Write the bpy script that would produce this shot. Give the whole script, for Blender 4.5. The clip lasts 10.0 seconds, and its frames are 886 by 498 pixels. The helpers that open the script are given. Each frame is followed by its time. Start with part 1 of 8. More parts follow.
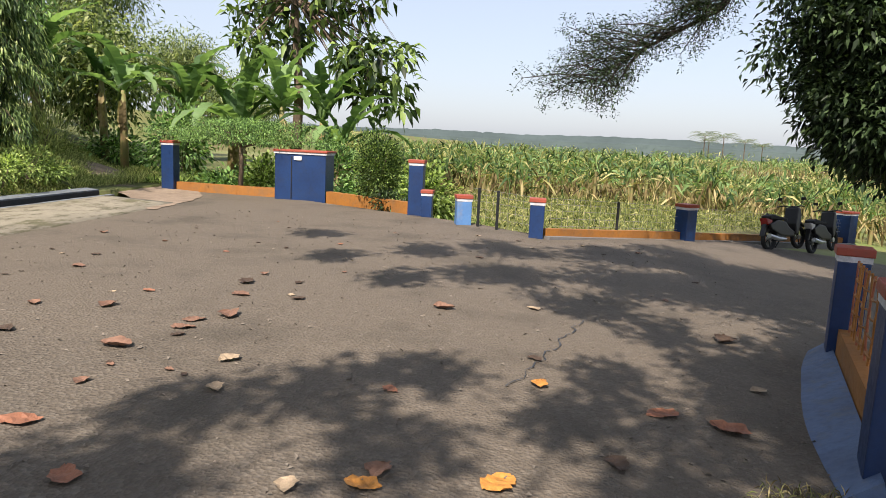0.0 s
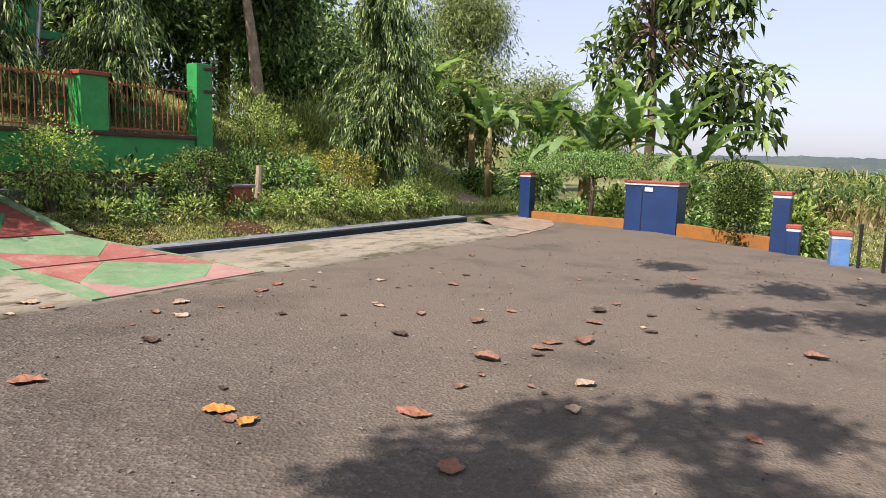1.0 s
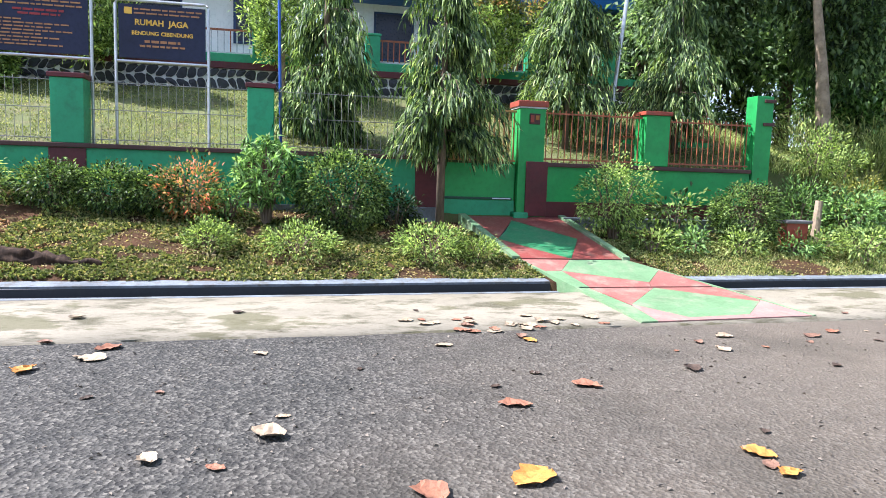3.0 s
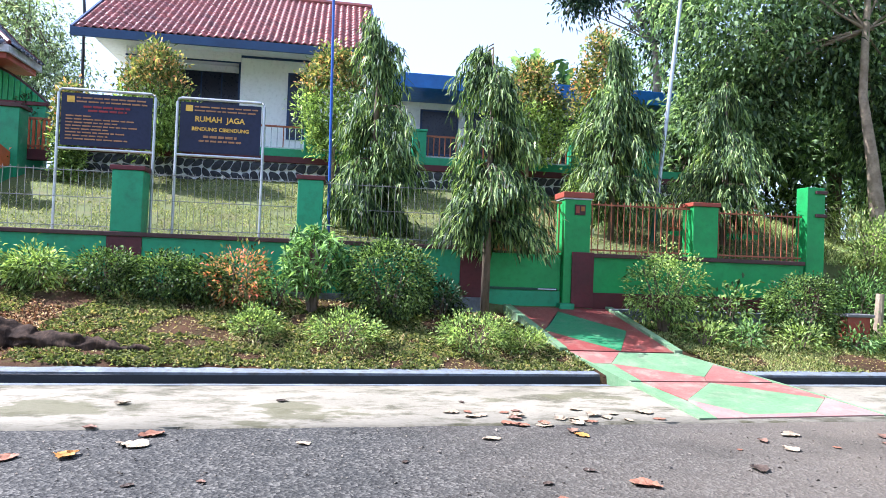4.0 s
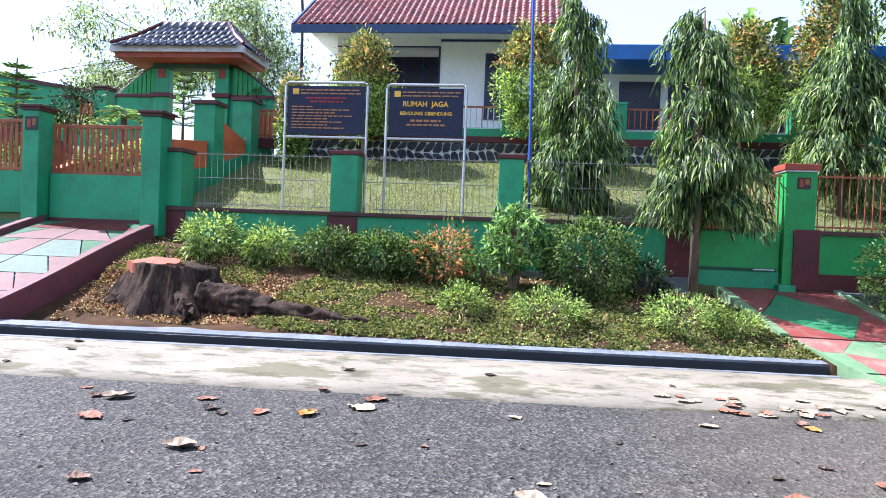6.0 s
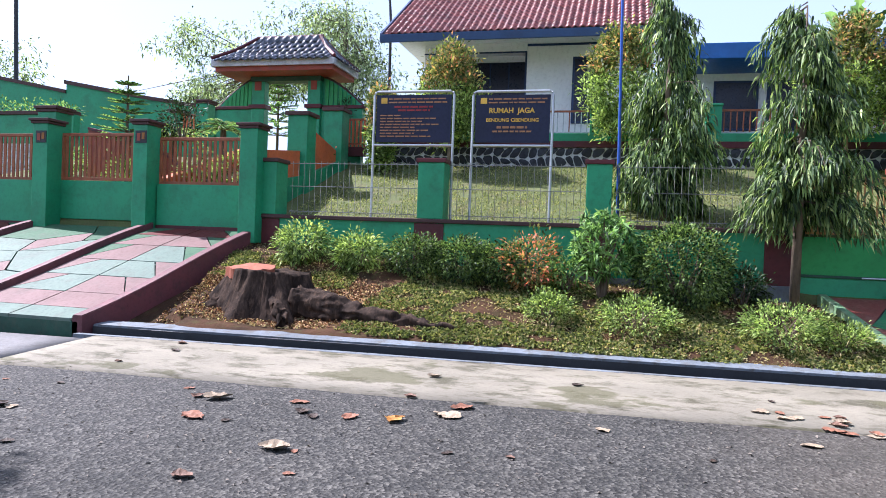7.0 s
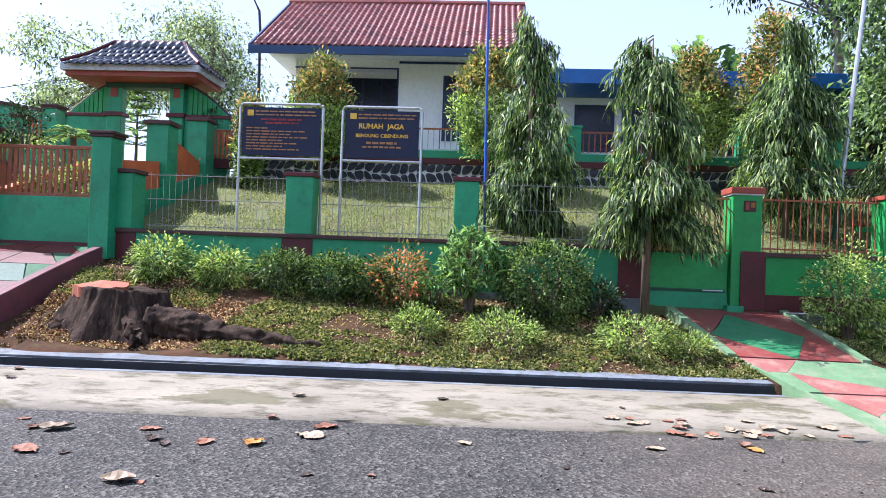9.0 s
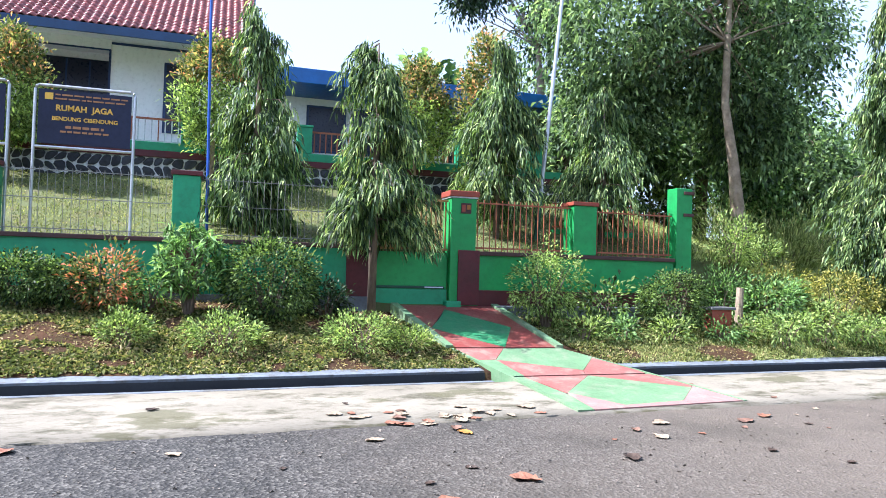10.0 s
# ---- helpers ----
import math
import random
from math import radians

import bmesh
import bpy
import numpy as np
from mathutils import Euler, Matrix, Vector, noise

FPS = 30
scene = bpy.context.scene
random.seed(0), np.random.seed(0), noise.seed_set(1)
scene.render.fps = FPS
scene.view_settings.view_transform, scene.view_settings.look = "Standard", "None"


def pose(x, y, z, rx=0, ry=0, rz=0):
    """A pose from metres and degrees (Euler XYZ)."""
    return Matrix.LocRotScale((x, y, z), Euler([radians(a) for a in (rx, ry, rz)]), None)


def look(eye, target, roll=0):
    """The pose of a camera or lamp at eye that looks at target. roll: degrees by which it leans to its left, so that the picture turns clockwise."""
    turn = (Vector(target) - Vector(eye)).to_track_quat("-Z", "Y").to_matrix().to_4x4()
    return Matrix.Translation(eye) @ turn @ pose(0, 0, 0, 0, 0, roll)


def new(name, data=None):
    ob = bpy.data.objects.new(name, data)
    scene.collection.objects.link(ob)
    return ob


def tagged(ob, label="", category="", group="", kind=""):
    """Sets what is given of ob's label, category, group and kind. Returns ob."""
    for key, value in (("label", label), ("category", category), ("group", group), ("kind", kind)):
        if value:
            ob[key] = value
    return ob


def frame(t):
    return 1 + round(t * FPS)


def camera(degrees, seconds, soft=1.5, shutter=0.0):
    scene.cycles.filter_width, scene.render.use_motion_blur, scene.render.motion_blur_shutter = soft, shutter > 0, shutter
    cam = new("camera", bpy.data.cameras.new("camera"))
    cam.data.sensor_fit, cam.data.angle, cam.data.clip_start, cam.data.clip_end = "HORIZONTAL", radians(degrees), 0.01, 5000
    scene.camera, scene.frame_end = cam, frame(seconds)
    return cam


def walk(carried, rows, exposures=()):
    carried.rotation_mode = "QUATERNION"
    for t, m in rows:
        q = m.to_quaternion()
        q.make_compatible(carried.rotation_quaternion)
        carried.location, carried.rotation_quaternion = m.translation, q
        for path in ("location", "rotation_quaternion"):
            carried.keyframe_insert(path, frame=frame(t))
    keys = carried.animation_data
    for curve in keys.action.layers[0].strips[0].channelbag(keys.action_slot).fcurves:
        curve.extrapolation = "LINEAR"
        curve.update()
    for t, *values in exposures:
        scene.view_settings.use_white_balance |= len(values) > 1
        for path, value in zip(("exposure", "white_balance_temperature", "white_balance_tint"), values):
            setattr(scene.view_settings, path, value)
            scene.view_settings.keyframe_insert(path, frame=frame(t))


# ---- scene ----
cam = camera(64.9, 10.0, 0.85)
PATH = [
    (0.0, 0.046, 0.011, 1.487, 7.03, -8.58, 2.80),
    (0.5, -0.034, -0.056, 1.521, 17.80, -8.78, 2.54),
    (1.0, -0.037, -0.145, 1.517, 34.86, -7.33, 1.98),
    (1.5, -0.030, -0.184, 1.531, 49.53, -6.64, 1.87),
    (2.0, -0.005, -0.238, 1.529, 62.24, -6.52, 1.75),
    (2.5, 0.017, -0.231, 1.515, 76.39, -6.68, 1.53),
    (2.7, 0.014, -0.236, 1.515, 77.06, -6.78, 1.84),
    (3.8, -0.096, -0.278, 1.507, 80.83, -0.02, 1.98),
    (4.0, -0.094, -0.290, 1.464, 81.31, 1.48, 2.08),
    (4.5, -0.101, -0.318, 1.454, 82.75, 0.47, 1.97),
    (5.0, -0.087, -0.394, 1.444, 85.77, -0.32, 2.08),
    (5.5, -0.078, -0.452, 1.433, 90.61, -0.49, 2.57),
    (6.0, -0.061, -0.458, 1.473, 96.76, -0.98, 2.20),
    (6.2, -0.106, -0.444, 1.479, 98.63, -0.91, 1.94),
    (7.3, -0.017, -0.480, 1.520, 105.36, -0.69, 2.36),
    (7.5, -0.004, -0.497, 1.510, 106.43, -0.39, 2.40),
    (8.0, 0.014, -0.506, 1.509, 108.68, 0.03, 2.23),
    (8.5, -0.013, -0.424, 1.508, 105.31, 0.34, 2.36),
    (9.0, -0.062, -0.352, 1.532, 93.73, 0.67, 2.08),
    (9.5, -0.116, -0.313, 1.508, 82.09, 1.35, 1.54),
    (10.0, -0.168, -0.195, 1.460, 72.39, 1.68, 1.61),
]


def aim(x, y, z, yaw, pitch, roll):
    a, b = radians(yaw), radians(pitch)
    return look((x, y, z), (x - math.sin(a) * math.cos(b), y + math.cos(a) * math.cos(b), z + math.sin(b)), roll)


walk(cam, [(t, aim(*row)) for t, *row in PATH],
     exposures=[(0.0, 0.82, 6650, 17), (0.5, 0.78, 6650, 23), (1.0, 0.85, 6550, 24), (1.6, 1.15, 6250, 22), (2.5, 1.52, 5900, 18), (4.0, 1.68, 5400, 20), (5.0, 1.69, 5400, 21), (6.2, 1.54, 5450, 22), (7.5, 1.19, 5550, 24), (8.6, 1.20, 5550, 25), (9.3, 1.52, 5450, 22), (10.0, 1.65, 5420, 20)])

# ---- sky and sun ----
SUN_AZ, SUN_EL = 190.0, 50.0      # degrees: azimuth from +y towards +x, and height
world = bpy.data.worlds.new("sky")
scene.world = world
world.use_nodes = True
wn = world.node_tree.nodes
wl = world.node_tree.links
sky = wn.new("ShaderNodeTexSky")
sky.sky_type = "NISHITA"
sky.sun_disc = False
sky.sun_elevation = radians(SUN_EL)
sky.sun_rotation = radians(SUN_AZ)
sky.air_density, sky.dust_density, sky.ozone_density = 1.0, 2.0, 1.0
wn["Background"].inputs["Strength"].default_value = 0.122
haze = wn.new("ShaderNodeMix")     # white tropical haze over the whole sky
haze.data_type = "RGBA"
haze.inputs[0].default_value = 0.6
haze.inputs[7].default_value = (3.3, 3.75, 4.25, 1)
wl.new(sky.outputs["Color"], haze.inputs[6])
wl.new(haze.outputs[2], wn["Background"].inputs["Color"])
sun = new("sun", bpy.data.lights.new("sun", "SUN"))
sun.data.energy, sun.data.angle, sun.data.color = 5.0, radians(0.6), (1.0, 0.93, 0.82)
az, el = radians(SUN_AZ), radians(SUN_EL)
SUN_DIR = Vector((math.sin(az) * math.cos(el), math.cos(az) * math.cos(el), math.sin(el)))
sun.matrix_world = look(SUN_DIR * 60, (0, 0, 0))


# ---- materials ----
def nodes_of(name):
    m = bpy.data.materials.new(name)
    m.use_nodes = True
    return m, m.node_tree.nodes, m.node_tree.links


def ramp_node(n, stops):
    r = n.new("ShaderNodeValToRGB")
    while len(r.color_ramp.elements) < len(stops):
        r.color_ramp.elements.new(0.5)
    for e, (p, c) in zip(r.color_ramp.elements, stops):
        e.position, e.color = p, (*c, 1)
    return r


def noise_node(n, l, scale, detail=4, rough=0.6, stretch=None):
    g = n.new("ShaderNodeNewGeometry")
    t = n.new("ShaderNodeTexNoise")
    t.inputs["Scale"].default_value = scale
    t.inputs["Detail"].default_value = detail
    t.inputs["Roughness"].default_value = rough
    if stretch:
        v = n.new("ShaderNodeVectorMath")
        v.operation = "MULTIPLY"
        v.inputs[1].default_value = stretch
        l.new(g.outputs["Position"], v.inputs[0])
        l.new(v.outputs[0], t.inputs["Vector"])
    else:
        l.new(g.outputs["Position"], t.inputs["Vector"])
    return t


def mix(n, l, a, b, f, kind="MIX"):
    x = n.new("ShaderNodeMix")
    x.data_type, x.blend_type = "RGBA", kind
    for sock, v in ((x.inputs[6], a), (x.inputs[7], b), (x.inputs[0], f)):
        if isinstance(v, (tuple, list)):
            sock.default_value = (*v, 1)
        elif isinstance(v, (int, float)):
            sock.default_value = v
        else:
            l.new(v, sock)
    return x.outputs[2]


def surface(name, col, col2=None, rough=0.75, scale=1.6, fine=28.0, bump=0.25, bumpscale=70.0, stain=0.0,
            staincol=(0.08, 0.07, 0.05), metal=0.0, per_piece=0.0, stretch=None, specular=0.4, moss=0.0):
    """Paint, concrete, bark and the like: colour at two scales, stains, relief."""
    m, n, l = nodes_of(name)
    p = n["Principled BSDF"]
    col2 = col2 or tuple(c * 0.72 for c in col)
    big = noise_node(n, l, scale, 5, 0.62, stretch)
    small = noise_node(n, l, fine, 3, 0.6, stretch)
    c = mix(n, l, col2, col, ramp_out(n, l, big.outputs["Fac"], 0.34, 0.62))
    c = mix(n, l, c, tuple(v * 0.6 for v in col2), scaled(n, l, ramp_out(n, l, small.outputs["Fac"], 0.5, 0.78), 0.4))
    if stain:
        s = noise_node(n, l, scale * 2.3, 6, 0.7, stretch)
        c = mix(n, l, c, staincol, scaled(n, l, ramp_out(n, l, s.outputs["Fac"], 0.50, 0.64), stain))
    if moss:     # olive damp patches with clear outlines
        s = noise_node(n, l, 1.1, 5, 0.62, (1.5, 0.8, 1))
        c = mix(n, l, c, (0.085, 0.080, 0.036), scaled(n, l, ramp_out(n, l, s.outputs["Fac"], 0.56, 0.61), moss))
    if per_piece:
        o = n.new("ShaderNodeObjectInfo")
        h = n.new("ShaderNodeHueSaturation")
        mr = n.new("ShaderNodeMapRange")
        mr.inputs["To Min"].default_value, mr.inputs["To Max"].default_value = 1 - per_piece, 1 + per_piece
        l.new(o.outputs["Random"], mr.inputs["Value"])
        l.new(mr.outputs[0], h.inputs["Value"])
        l.new(c, h.inputs["Color"])
        c = h.outputs["Color"]
    l.new(c, p.inputs["Base Color"])
    p.inputs["Metallic"].default_value = metal
    p.inputs["Specular IOR Level"].default_value = specular
    mr = n.new("ShaderNodeMapRange")
    mr.inputs["To Min"].default_value, mr.inputs["To Max"].default_value = max(0.05, rough - 0.14), min(1, rough + 0.14)
    l.new(small.outputs["Fac"], mr.inputs["Value"])
    l.new(mr.outputs[0], p.inputs["Roughness"])
    if bump:
        bn = noise_node(n, l, bumpscale, 4, 0.65, stretch)
        b = n.new("ShaderNodeBump")
        b.inputs["Strength"].default_value, b.inputs["Distance"].default_value = bump, 0.02
        l.new(bn.outputs["Fac"], b.inputs["Height"])
        l.new(b.outputs[0], p.inputs["Normal"])
    return m


def ramp_out(n, l, fac, lo, hi):
    mr = n.new("ShaderNodeMapRange")
    mr.inputs["From Min"].default_value, mr.inputs["From Max"].default_value = lo, hi
    l.new(fac, mr.inputs["Value"])
    return mr.outputs[0]


def scaled(n, l, v, k):
    x = n.new("ShaderNodeMath")
    x.operation = "MULTIPLY"
    x.inputs[1].default_value = k
    l.new(v, x.inputs[0])
    return x.outputs[0]


def leafage(name, stops, rough=0.5, through_light=0.35, gloss=0.3):
    """Leaves: each leaf its own shade, some light passing through."""
    m, n, l = nodes_of(name)
    p = n["Principled BSDF"]
    g = n.new("ShaderNodeNewGeometry")
    # tones pulled apart: darkened low end paints inner shade, raised top sunlit leaves
    r = ramp_node(n, [(k, tuple((v * 0.95 + 0.05 * (0.3 * c[0] + 0.6 * c[1] + 0.1 * c[2])) * (0.36 + 1.36 * k) for v in (c[0] * 1.06, c[1] * 1.10, c[2] * 1.05))) for k, c in stops])
    o = n.new("ShaderNodeObjectInfo")
    both = n.new("ShaderNodeMath")
    l.new(g.outputs["Random Per Island"], both.inputs[0])
    l.new(o.outputs["Random"], both.inputs[1])
    own = n.new("ShaderNodeMath")
    own.operation = "FRACT"
    l.new(both.outputs[0], own.inputs[0])
    l.new(own.outputs[0], r.inputs[0])
    nz = noise_node(n, l, 0.9, 2)
    c = mix(n, l, r.outputs[0], (0.5, 0.5, 0.42), scaled(n, l, ramp_out(n, l, nz.outputs["Fac"], 0.35, 0.75), 0.55), "MULTIPLY")
    l.new(c, p.inputs["Base Color"])
    p.inputs["Roughness"].default_value = min(1, rough + 0.08)
    p.inputs["Specular IOR Level"].default_value = gloss * 0.5
    t = n.new("ShaderNodeBsdfTranslucent")
    warm = mix(n, l, c, (1.0, 1.0, 0.7), 0.5, "MULTIPLY")
    bright = mix(n, l, warm, (1.6, 1.7, 1.0), 1.0, "MULTIPLY")
    l.new(bright, t.inputs["Color"])
    s = n.new("ShaderNodeMixShader")
    s.inputs[0].default_value = through_light
    l.new(p.outputs[0], s.inputs[1])
    l.new(t.outputs[0], s.inputs[2])
    l.new(s.outputs[0], n["Material Output"].inputs["Surface"])
    return m


def asphalt_material():
    m, n, l = nodes_of("asphalt")
    p = n["Principled BSDF"]
    g = n.new("ShaderNodeNewGeometry")
    v = n.new("ShaderNodeTexVoronoi")
    v.inputs["Scale"].default_value = 42
    l.new(g.outputs["Position"], v.inputs["Vector"])
    stone = ramp_node(n, [(0.0, (0.015, 0.0142, 0.013)), (0.42, (0.037, 0.0350, 0.0300)), (0.8, (0.080, 0.0755, 0.0650)), (1.0, (0.130, 0.122, 0.104))])
    sep = n.new("ShaderNodeSeparateColor")
    l.new(v.outputs["Color"], sep.inputs[0])
    l.new(sep.outputs[0], stone.inputs[0])
    big = noise_node(n, l, 0.35, 6, 0.6)
    mid = noise_node(n, l, 3.5, 5, 0.7)
    c = mix(n, l, stone.outputs[0], (0.029, 0.0295, 0.027), scaled(n, l, ramp_out(n, l, mid.outputs["Fac"], 0.45, 0.7), 0.6))
    # brown dust lies on the parking ground ahead, less on the road
    px = n.new("ShaderNodeSeparateXYZ")
    l.new(g.outputs["Position"], px.inputs[0])
    lot = n.new("ShaderNodeMath")
    lot.operation = "MULTIPLY_ADD"
    lot.inputs[1].default_value = 0.35
    l.new(px.outputs["X"], lot.inputs[0])
    l.new(px.outputs["Y"], lot.inputs[2])
    d = n.new("ShaderNodeMath")
    d.operation = "MULTIPLY_ADD"
    d.inputs[1].default_value = 5.0
    l.new(big.outputs["Fac"], d.inputs[0])
    l.new(lot.outputs[0], d.inputs[2])
    dust = scaled(n, l, ramp_out(n, l, d.outputs[0], 0.5, 5.5), 0.66)
    c = mix(n, l, c, (0.150, 0.122, 0.090), dust)
    light = noise_node(n, l, 1.3, 6, 0.72)
    c = mix(n, l, c, (0.1110, 0.0962, 0.0814), scaled(n, l, ramp_out(n, l, light.outputs["Fac"], 0.55, 0.8), 0.35))
    patch = noise_node(n, l, 0.75, 5, 0.6)
    c = mix(n, l, c, (0.60, 0.61, 0.60), scaled(n, l, ramp_out(n, l, patch.outputs["Fac"], 0.50, 0.66), 0.75), "MULTIPLY")
    l.new(c, p.inputs["Base Color"])
    p.inputs["Roughness"].default_value = 0.82
    p.inputs["Specular IOR Level"].default_value = 0.35
    b = n.new("ShaderNodeBump")
    b.inputs["Strength"].default_value, b.inputs["Distance"].default_value = 0.9, 0.012
    lumps = noise_node(n, l, 26, 4, 0.7)
    rough = n.new("ShaderNodeMath")
    rough.operation = "MULTIPLY_ADD"
    rough.inputs[1].default_value = 0.9
    l.new(lumps.outputs["Fac"], rough.inputs[0])
    l.new(v.outputs["Distance"], rough.inputs[2])
    l.new(rough.outputs[0], b.inputs["Height"])
    l.new(b.outputs[0], p.inputs["Normal"])
    return m


ASPHALT = asphalt_material()
CONCRETE = surface("pale_concrete", (0.262, 0.236, 0.176), (0.202, 0.182, 0.135), 0.85, 1.0, 22, 0.45, 40, 0.9, (0.066, 0.060, 0.032), stretch=(1.7, 0.75, 1), moss=0.75)
APRON = surface("grey_concrete", (0.1800, 0.1740, 0.1680), None, 0.7, 1.2, 25, 0.25, 50, 0.4)
KERB = surface("blue_grey_kerb", (0.175, 0.200, 0.225), (0.105, 0.120, 0.135), 0.7, 2.6, 30, 0.4, 60, 0.75, (0.085, 0.075, 0.055))
# near black for cracks and joints; in the drain it paints the slot's shade
DARK = surface("dark_gaps_and_shade", (0.025, 0.028, 0.032), None, 0.5, 3, 30)
SOIL = surface("red_soil", (0.085, 0.044, 0.024), (0.042, 0.025, 0.015), 0.95, 2.2, 35, 0.9, 45, 0.5, (0.075, 0.070, 0.025), specular=0.08)
TURF = surface("turf_soil", (0.105, 0.128, 0.036), (0.085, 0.098, 0.032), 0.95, 1.3, 30, 0.8, 50, 0.4, (0.16, 0.11, 0.06))
FIELD = surface("field_green", (0.13, 0.17, 0.045), (0.16, 0.14, 0.06), 0.95, 0.12, 2.0, 0.5, 6, 0.4, (0.22, 0.17, 0.08))
GREEN = surface("green_wall_paint", (0.028, 0.295, 0.135), (0.022, 0.235, 0.106), 0.5, 0.9, 14, 0.12, 30, 0.35, (0.02, 0.09, 0.045))
LIME = surface("bright_green_paint", (0.024, 0.30, 0.072), (0.018, 0.23, 0.055), 0.5, 1.2, 14, 0.12, 30, 0.25, (0.02, 0.12, 0.04))
MAROON = surface("maroon_paint", (0.1, 0.014, 0.018), (0.065, 0.012, 0.014), 0.55, 1.5, 16, 0.12, 30, 0.3, (0.05, 0.02, 0.02))
BRICKRED = surface("brick_red_paint", (0.33, 0.065, 0.035), (0.24, 0.05, 0.03), 0.6, 2, 16, 0.15, 40, 0.3)
BROWN = surface("dark_brown_trim", (0.070, 0.030, 0.026), None, 0.6, 2, 20, 0.15, 40)
ORANGE = surface("orange_paint", (0.62, 0.145, 0.045), (0.48, 0.11, 0.04), 0.55, 2, 16, 0.1, 40, 0.2)
OCHRE = surface("ochre_paint", (0.3360, 0.1360, 0.0240), (0.2480, 0.1040, 0.0240), 0.7, 1.6, 16, 0.2, 40, 0.5, (0.16, 0.10, 0.05))
RUST = surface("rusty_brown_bars", (0.34, 0.105, 0.045), (0.22, 0.070, 0.035), 0.6, 6, 60, 0.2, 90)
GOLDBAR = surface("golden_brown_bars", (0.42, 0.23, 0.07), (0.30, 0.15, 0.05), 0.55, 5, 50, 0.15, 90)
WHITE = surface("white_wall_paint", (0.84, 0.84, 0.83), (0.77, 0.77, 0.76), 0.8, 0.6, 12, 0.1, 40, 0.1, (0.5, 0.49, 0.47))
TRIMWHITE = surface("white_band", (0.5760, 0.5840, 0.6080), None, 0.7, 4, 30, 0.1, 50, 0.3)
NAVY = surface("navy_paint", (0.008, 0.034, 0.115), (0.006, 0.022, 0.075), 0.45, 1.5, 18, 0.12, 40, 0.35, (0.02, 0.03, 0.06))
SKYBLUE = surface("light_blue_paint", (0.09, 0.23, 0.48), (0.07, 0.17, 0.36), 0.55, 2, 18, 0.15, 40, 0.4, (0.2, 0.2, 0.2))
APRONBLUE = surface("faded_blue_concrete", (0.085, 0.135, 0.24), (0.06, 0.09, 0.16), 0.7, 1.8, 20, 0.25, 40, 0.5, (0.12, 0.12, 0.12))
ROOFBLUE = surface("blue_fascia", (0.02, 0.055, 0.135), None, 0.45, 2, 20, 0.05, 40)
BRIGHTBLUE = surface("bright_blue_sheet", (0.02, 0.13, 0.42), None, 0.4, 1, 10, 0.05, 40)
DARKGLASS = surface("dark_blue_shutter", (0.012, 0.017, 0.040), None, 0.3, 2, 18, 0.05, 40)
STEEL = surface("galvanised_pipe", (0.55, 0.57, 0.58), (0.42, 0.43, 0.44), 0.35, 5, 50, 0.05, 80, metal=0.75)
WIRE = surface("dull_wire", (0.32, 0.31, 0.28), None, 0.55, 8, 60, 0.0, metal=0.4)
DARKMETAL = surface("black_painted_metal", (0.02, 0.022, 0.024), None, 0.4, 8, 60, 0.05, 80)
POLEBLUE = surface("blue_pole_paint", (0.03, 0.10, 0.42), None, 0.4, 5, 50, 0.05, 80)
SIGNNAVY = surface("navy_sign_sheet", (0.012, 0.017, 0.048), (0.009, 0.012, 0.034), 0.62, 1.5, 18, 0.03, 40)
SIGNYELLOW = surface("yellow_lettering", (0.75, 0.45, 0.06), None, 0.5, 5, 50, 0.0)
SIGNORANGE = surface("dull_orange_lettering", (0.42, 0.20, 0.08), None, 0.5, 5, 50, 0.0)
SIGNRED = surface("red_lettering", (0.30, 0.03, 0.03), None, 0.5, 5, 50, 0.0)
PAPER = surface("white_notice", (0.75, 0.75, 0.75), None, 0.6, 5, 50, 0.0)
REDTILE = surface("red_roof_tile", (0.29, 0.078, 0.066), (0.165, 0.050, 0.048), 0.36, 3, 20, 0.2, 50, 0.35, (0.09, 0.05, 0.045), per_piece=0.28)
DARKTILE = surface("dark_glazed_tile", (0.035, 0.045, 0.07), (0.022, 0.028, 0.045), 0.22, 3, 20, 0.1, 50, per_piece=0.2, specular=0.7)
STONE = surface("dark_river_stone", (0.040, 0.043, 0.052), (0.020, 0.022, 0.027), 0.7, 6, 30, 0.4, 40, per_piece=0.35)
PALESTONE = surface("whitewashed_stone", (0.56, 0.56, 0.54), (0.36, 0.36, 0.35), 0.8, 5, 30, 0.4, 40, per_piece=0.2)
MORTAR = surface("white_mortar", (0.74, 0.75, 0.74), (0.62, 0.62, 0.60), 0.85, 4, 30, 0.3, 60)
BARK = surface("grey_brown_bark", (0.17, 0.125, 0.085), (0.085, 0.062, 0.045), 0.9, 7, 40, 0.9, 25, stretch=(1, 1, 0.3))
DARKBARK = surface("dark_twig_bark", (0.055, 0.042, 0.032), (0.030, 0.024, 0.020), 0.9, 7, 40, 0.6, 25)
PALEBARK = surface("pale_bark", (0.34, 0.27, 0.19), (0.20, 0.15, 0.10), 0.9, 5, 40, 0.7, 25, 0.4, (0.10, 0.08, 0.05))
STUMPBARK = surface("dark_stump_bark", (0.052, 0.036, 0.027), (0.015, 0.011, 0.009), 0.95, 6, 30, 1.0, 18, 0.45, (0.14, 0.09, 0.06), stretch=(1, 1, 0.35), specular=0.08)
CUTWOOD = surface("fresh_cut_wood", (0.33, 0.105, 0.055), (0.24, 0.075, 0.04), 0.8, 5, 30, 0.5, 40)
PALEWOOD = surface("wood_chip", (0.50, 0.33, 0.17), (0.38, 0.24, 0.12), 0.8, 9, 40, 0.3, 60)
